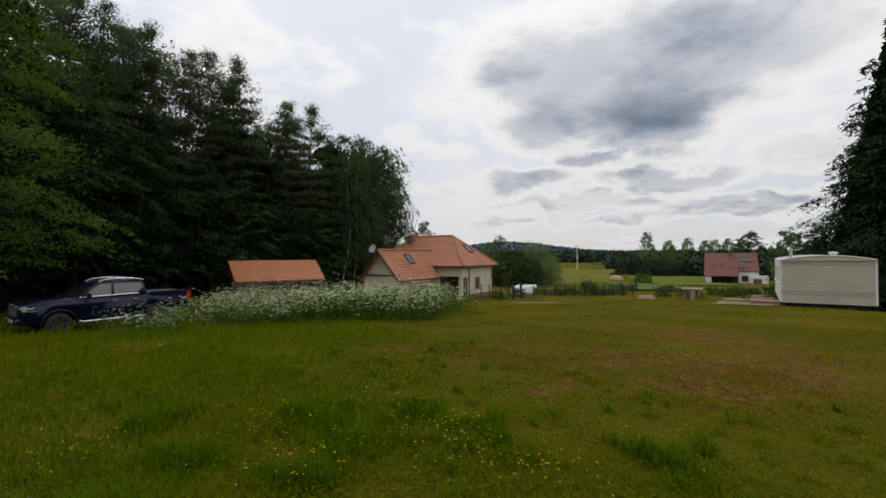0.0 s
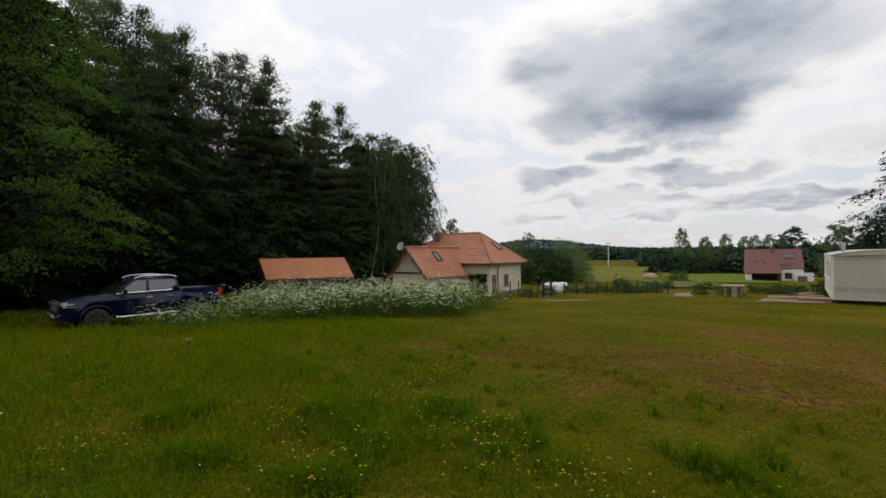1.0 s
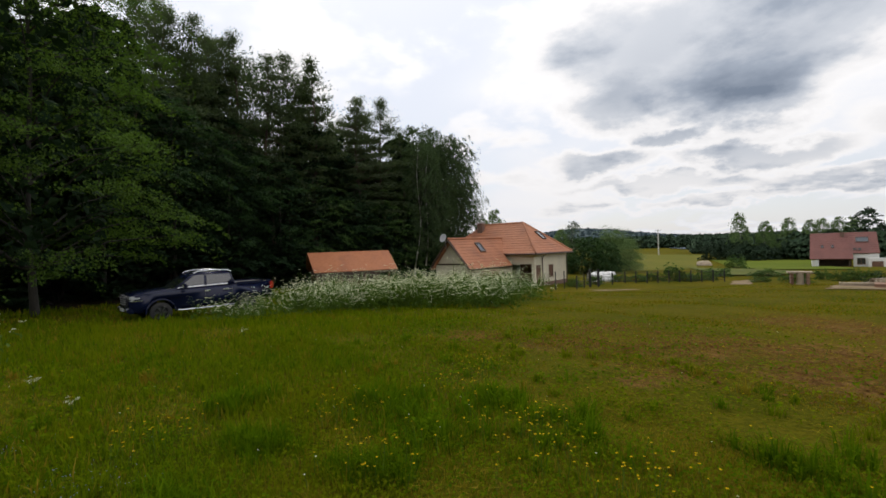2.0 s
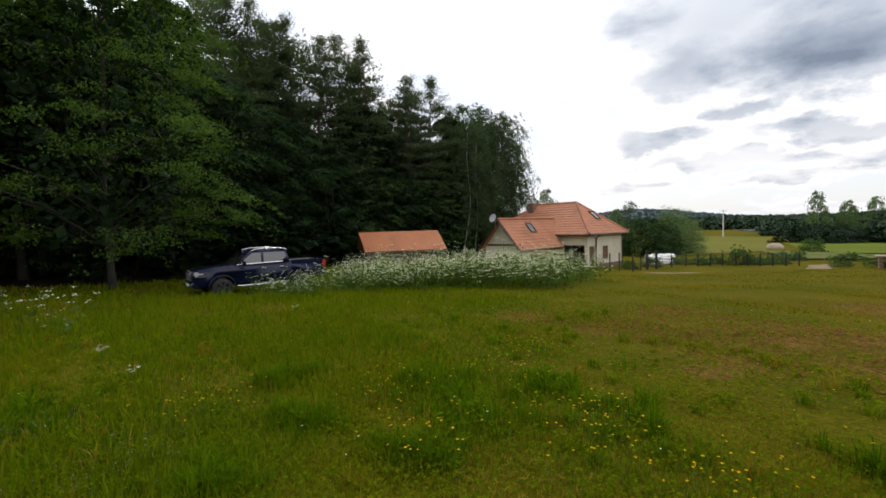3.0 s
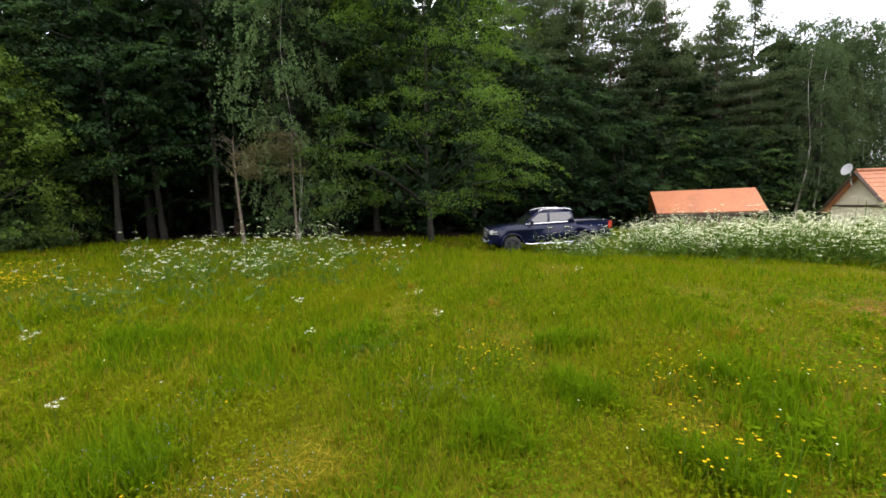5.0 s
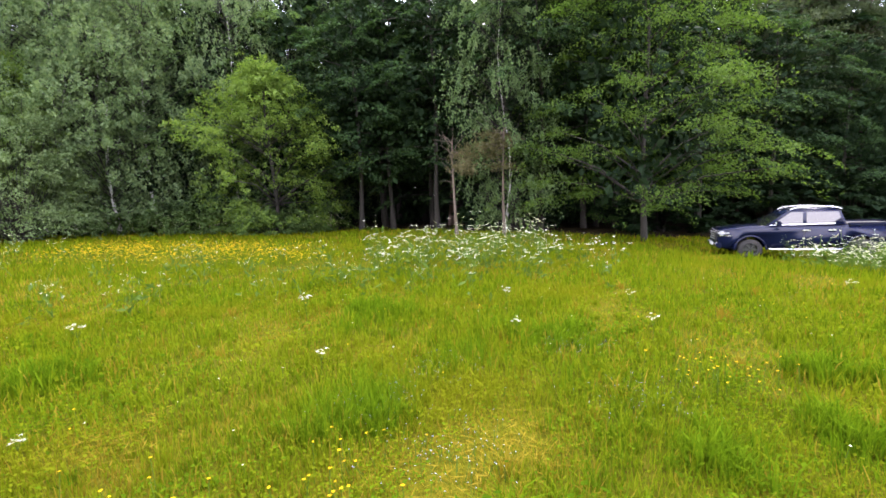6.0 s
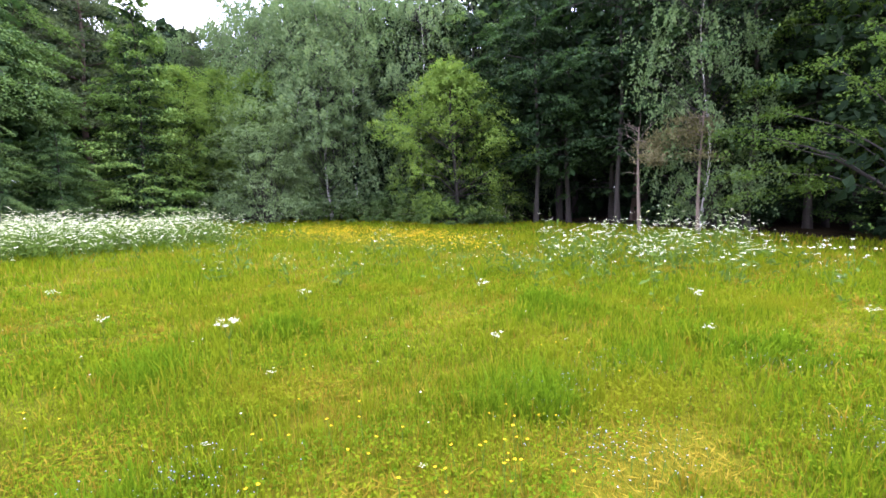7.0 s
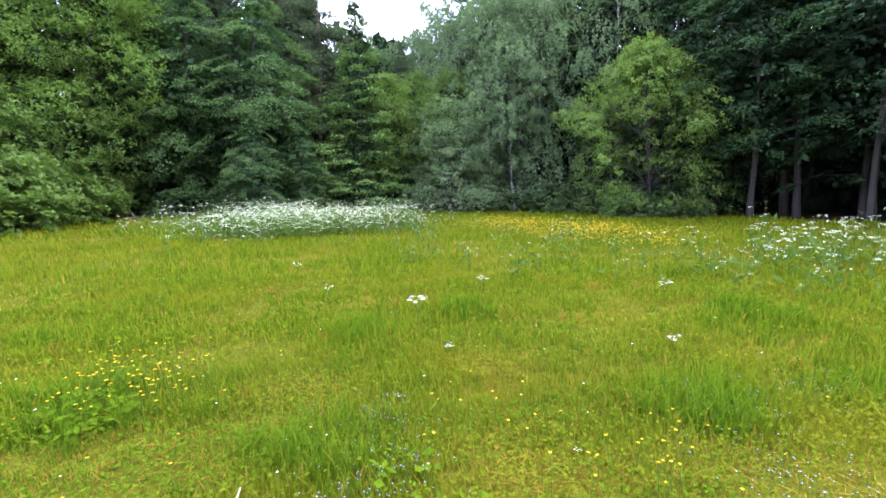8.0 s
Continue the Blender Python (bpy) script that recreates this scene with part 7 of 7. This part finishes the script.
parsley("cow_parsley", "loose white cow parsley near the half-dead pines", x, y, 1.05, 9, size=0.9)
x, y = strip([(-9.6, 13.8), (-7.8, 14.4), (-8.4, 17.0), (-11.0, 16.2)], 52)
parsley("cow_parsley", "scattered cow parsley beside the pickup", x, y, 0.85, size=0.85)
x, y = strip([(-7.6, -2.4), (-7.2, 6.0), (-12.0, 7.0), (-13, -8.0)], 40)
parsley("cow_parsley", "scattered white cow parsley in long grass", x, y, 0.75, 8, size=0.5)
x, y = strip([(-29.5, -8), (-28.8, 3.0), (-30.0, 3.0), (-31, -8)], 110)
parsley("cow_parsley", "pale cow parsley along the wood edge", x, y, 1.0, 7)


def tall_flower(place, height, n, label):
    """One cow parsley plant close by, with stalk, leaves and umbels as parts."""
    ob = thing("cow_parsley_plant", place, label, "wildflower", "single cow parsley plants")
    st = Geo()
    tube(st, [(0, 0, -0.02), (0.01, 0, height * 0.5), (0.02, 0.01, height * 0.7)], [0.004, 0.0035, 0.003], 5)
    tips = []
    for k in range(n):
        a = k * 2.4
        tip = (0.02 + 0.10 * math.cos(a) * (0.5 + 0.1 * k), 0.01 + 0.10 * math.sin(a) * (0.5 + 0.1 * k), height * (0.86 + 0.04 * (k % 4)))
        tube(st, [(0.015, 0.005, height * 0.6), tip], [0.0025, 0.0015], 4)
        tips.append(tip)
    gpart("stalk", st, M_STALK, ob)
    for tip in tips:
        u = Geo()
        umbels(u, np.array([tip]), np.array([0.034]), 0, 60, 0.5)
        gpart("umbel", u, M_PETAL_WHITE, ob)
    return ob


PLANT = tall_flower(on_land(-4.7, -0.43), 0.55, 6, "white cow parsley plant in short grass")
for x, y, s in [(-5.4, -2.4, 0.7), (-4.4, 0.1, 0.4), (-5.3, 2.0, 0.6), (-7.0, 4.6, 0.8), (-6.4, 6.2, 0.7), (-6.8, -0.6, 0.8), (-5.8, 4.2, 0.55), (-5.2, 5.6, 0.65),
                (-6.0, 9.8, 0.7), (-6.5, -4.2, 0.8), (-3.4, 0.2, 0.25), (-3.3, 1.6, 0.25), (-7.4, 1.8, 0.85)]:
    put(PLANT, x, y, s)


def small_flowers(name, label, spots, per, spread, height, size, slot_mat, petals=5, flat=0.2):
    """Little open flowers on thin stalks round some spots."""
    g = Geo()
    c = np.repeat(np.array(spots, dtype=float), per, 0)
    c = c + RNG.normal(0, 1, c.shape) * np.repeat(np.array([spread] * len(spots)), per, 0)[:, None]
    n = len(c)
    h = height * RNG.uniform(0.5, 1.2, n)
    z = land(c[:, 0], c[:, 1])
    root = np.stack([c[:, 0], c[:, 1], z], 1)
    top = root + np.stack([RNG.normal(0, 0.03, n), RNG.normal(0, 0.03, n), h], 1)
    s = unit(np.stack([RNG.normal(0, 1, n), RNG.normal(0, 1, n), np.zeros(n)], 1)) * 0.002
    g.add(np.stack([root - s, root + s, top + s, top - s], 1), np.arange(n * 4).reshape(-1, 4), 1)
    for k in range(petals):
        a = 6.283 * k / petals + RNG.uniform(0, 0.3, n)
        d = np.stack([np.cos(a), np.sin(a), np.full(n, flat)], 1)
        w = size * RNG.uniform(0.7, 1.3, n)
        blades(g, top + d * (w * 0.28)[:, None], d, np.array([[0, 0, 1.0]]) + RNG.normal(0, 0.25, (n, 3)), w * 0.6, w * 0.5, 0, 0.1)
    return tagged(gpart(name, g, [slot_mat, M_STALK]), label, "wildflowers", kind="stuff")


near = [(-1.84, 4.97), (-1.42, 6.65), (-1.13, 7.6), (-3.86, 5.14), (-0.82, 5.53), (0.14, 4.7), (-2.56, 5.86), (-0.6, 5.2), (-2.55, -2.03), (-2.24, -1.71), (-2.51, -1.38), (-3.24, 0.94), (-3.26, 1.85), (-3.28, 2.21)]
small_flowers("buttercups", "clusters of yellow buttercups in the meadow", near[:8], 34, 0.22, 0.27, 0.020, M_PETAL_YELLOW)
small_flowers("buttercups", "a few yellow buttercups near a lush tuft", near[11:], 12, 0.26, 0.24, 0.020, M_PETAL_YELLOW)
small_flowers("buttercups", "thick cluster of yellow buttercups over dark leaves", near[8:11], 34, 0.2, 0.3, 0.022, M_PETAL_YELLOW)
r, a = np.sqrt(RNG.uniform(2, 170, 190)), np.radians(RNG.uniform(40, 255, 190))
small_flowers("buttercups", "single yellow buttercups scattered through the grass", np.stack([-0.7 + r * np.cos(a), 1.8 + r * np.sin(a)], 1), 2, 0.3, 0.22, 0.019, M_PETAL_YELLOW)
x, y = strip([(-15.5, -5.5), (-13.2, 1.8), (-18.0, 0.5), (-21, -6.5)], 260)
small_flowers("buttercups", "broad yellow sheet of buttercups before the wood", np.stack([x, y], 1), 9, 0.35, 0.36, 0.05, M_PETAL_YELLOW, 3)
r, a = np.sqrt(RNG.uniform(2.5, 150, 300)), np.radians(RNG.uniform(60, 262, 300))
small_flowers("daisies", "small white daisies in the grass", np.stack([-0.7 + r * np.cos(a), 1.8 + r * np.sin(a)], 1), 1, 0.2, 0.19, 0.014, M_PETAL_WHITE)
blue = [(-2.45, 0.75), (-2.2, 1.85), (-2.3, 2.05), (-3.6, 2.8), (-4.4, 2.4), (-3.0, 0.3), (-3.8, 4.4), (-5.0, 3.0), (-5.2, 4.6)]
small_flowers("speedwell", "pale blue speedwell low in the grass", blue, 110, 0.24, 0.12, 0.0085, M_PETAL_BLUE, 4)

# broad weed leaves close to the camera
weeds = Geo()
for cx, cy in [(-2.9, 2.75), (-1.85, 5.9), (-1.55, 6.1), (-2.2, -1.75), (-2.5, -1.9), (-2.0, -1.4), (-2.6, 0.9), (-1.7, 5.5), (-2.7, 3.3), (-2.3, 1.4)]:
    k = 26 if cy > -1 else 90
    p = np.stack([cx + RNG.normal(0, 0.13, k), cy + RNG.normal(0, 0.13, k), np.zeros(k)], 1)
    p[:, 2] = land(p[:, 0], p[:, 1]) + RNG.uniform(0.05, 0.2, k)
    blades(weeds, p, RNG.normal(0, 1, (k, 3)) * np.array([1, 1, 0.4]), RNG.normal(0, 0.5, (k, 3)) + np.array([0, 0, 1]), RNG.uniform(0.04, 0.09, k), RNG.uniform(0.025, 0.05, k), 0, 0.1)
tagged(gpart("weeds", weeds, M_GRASS_DARK), "broad-leaved weeds and clover in the grass", "weeds", kind="stuff")
twig = Geo()
tube(twig, [(-2.05, 0.15, 0.12), (-1.98, 0.22, 0.13), (-1.9, 0.36, 0.11)], [0.004, 0.005, 0.004], 5)
tagged(gpart("dry_stalk", twig, M_WOOD_PALE), "pale dry stalk lying on the grass", "stalk")
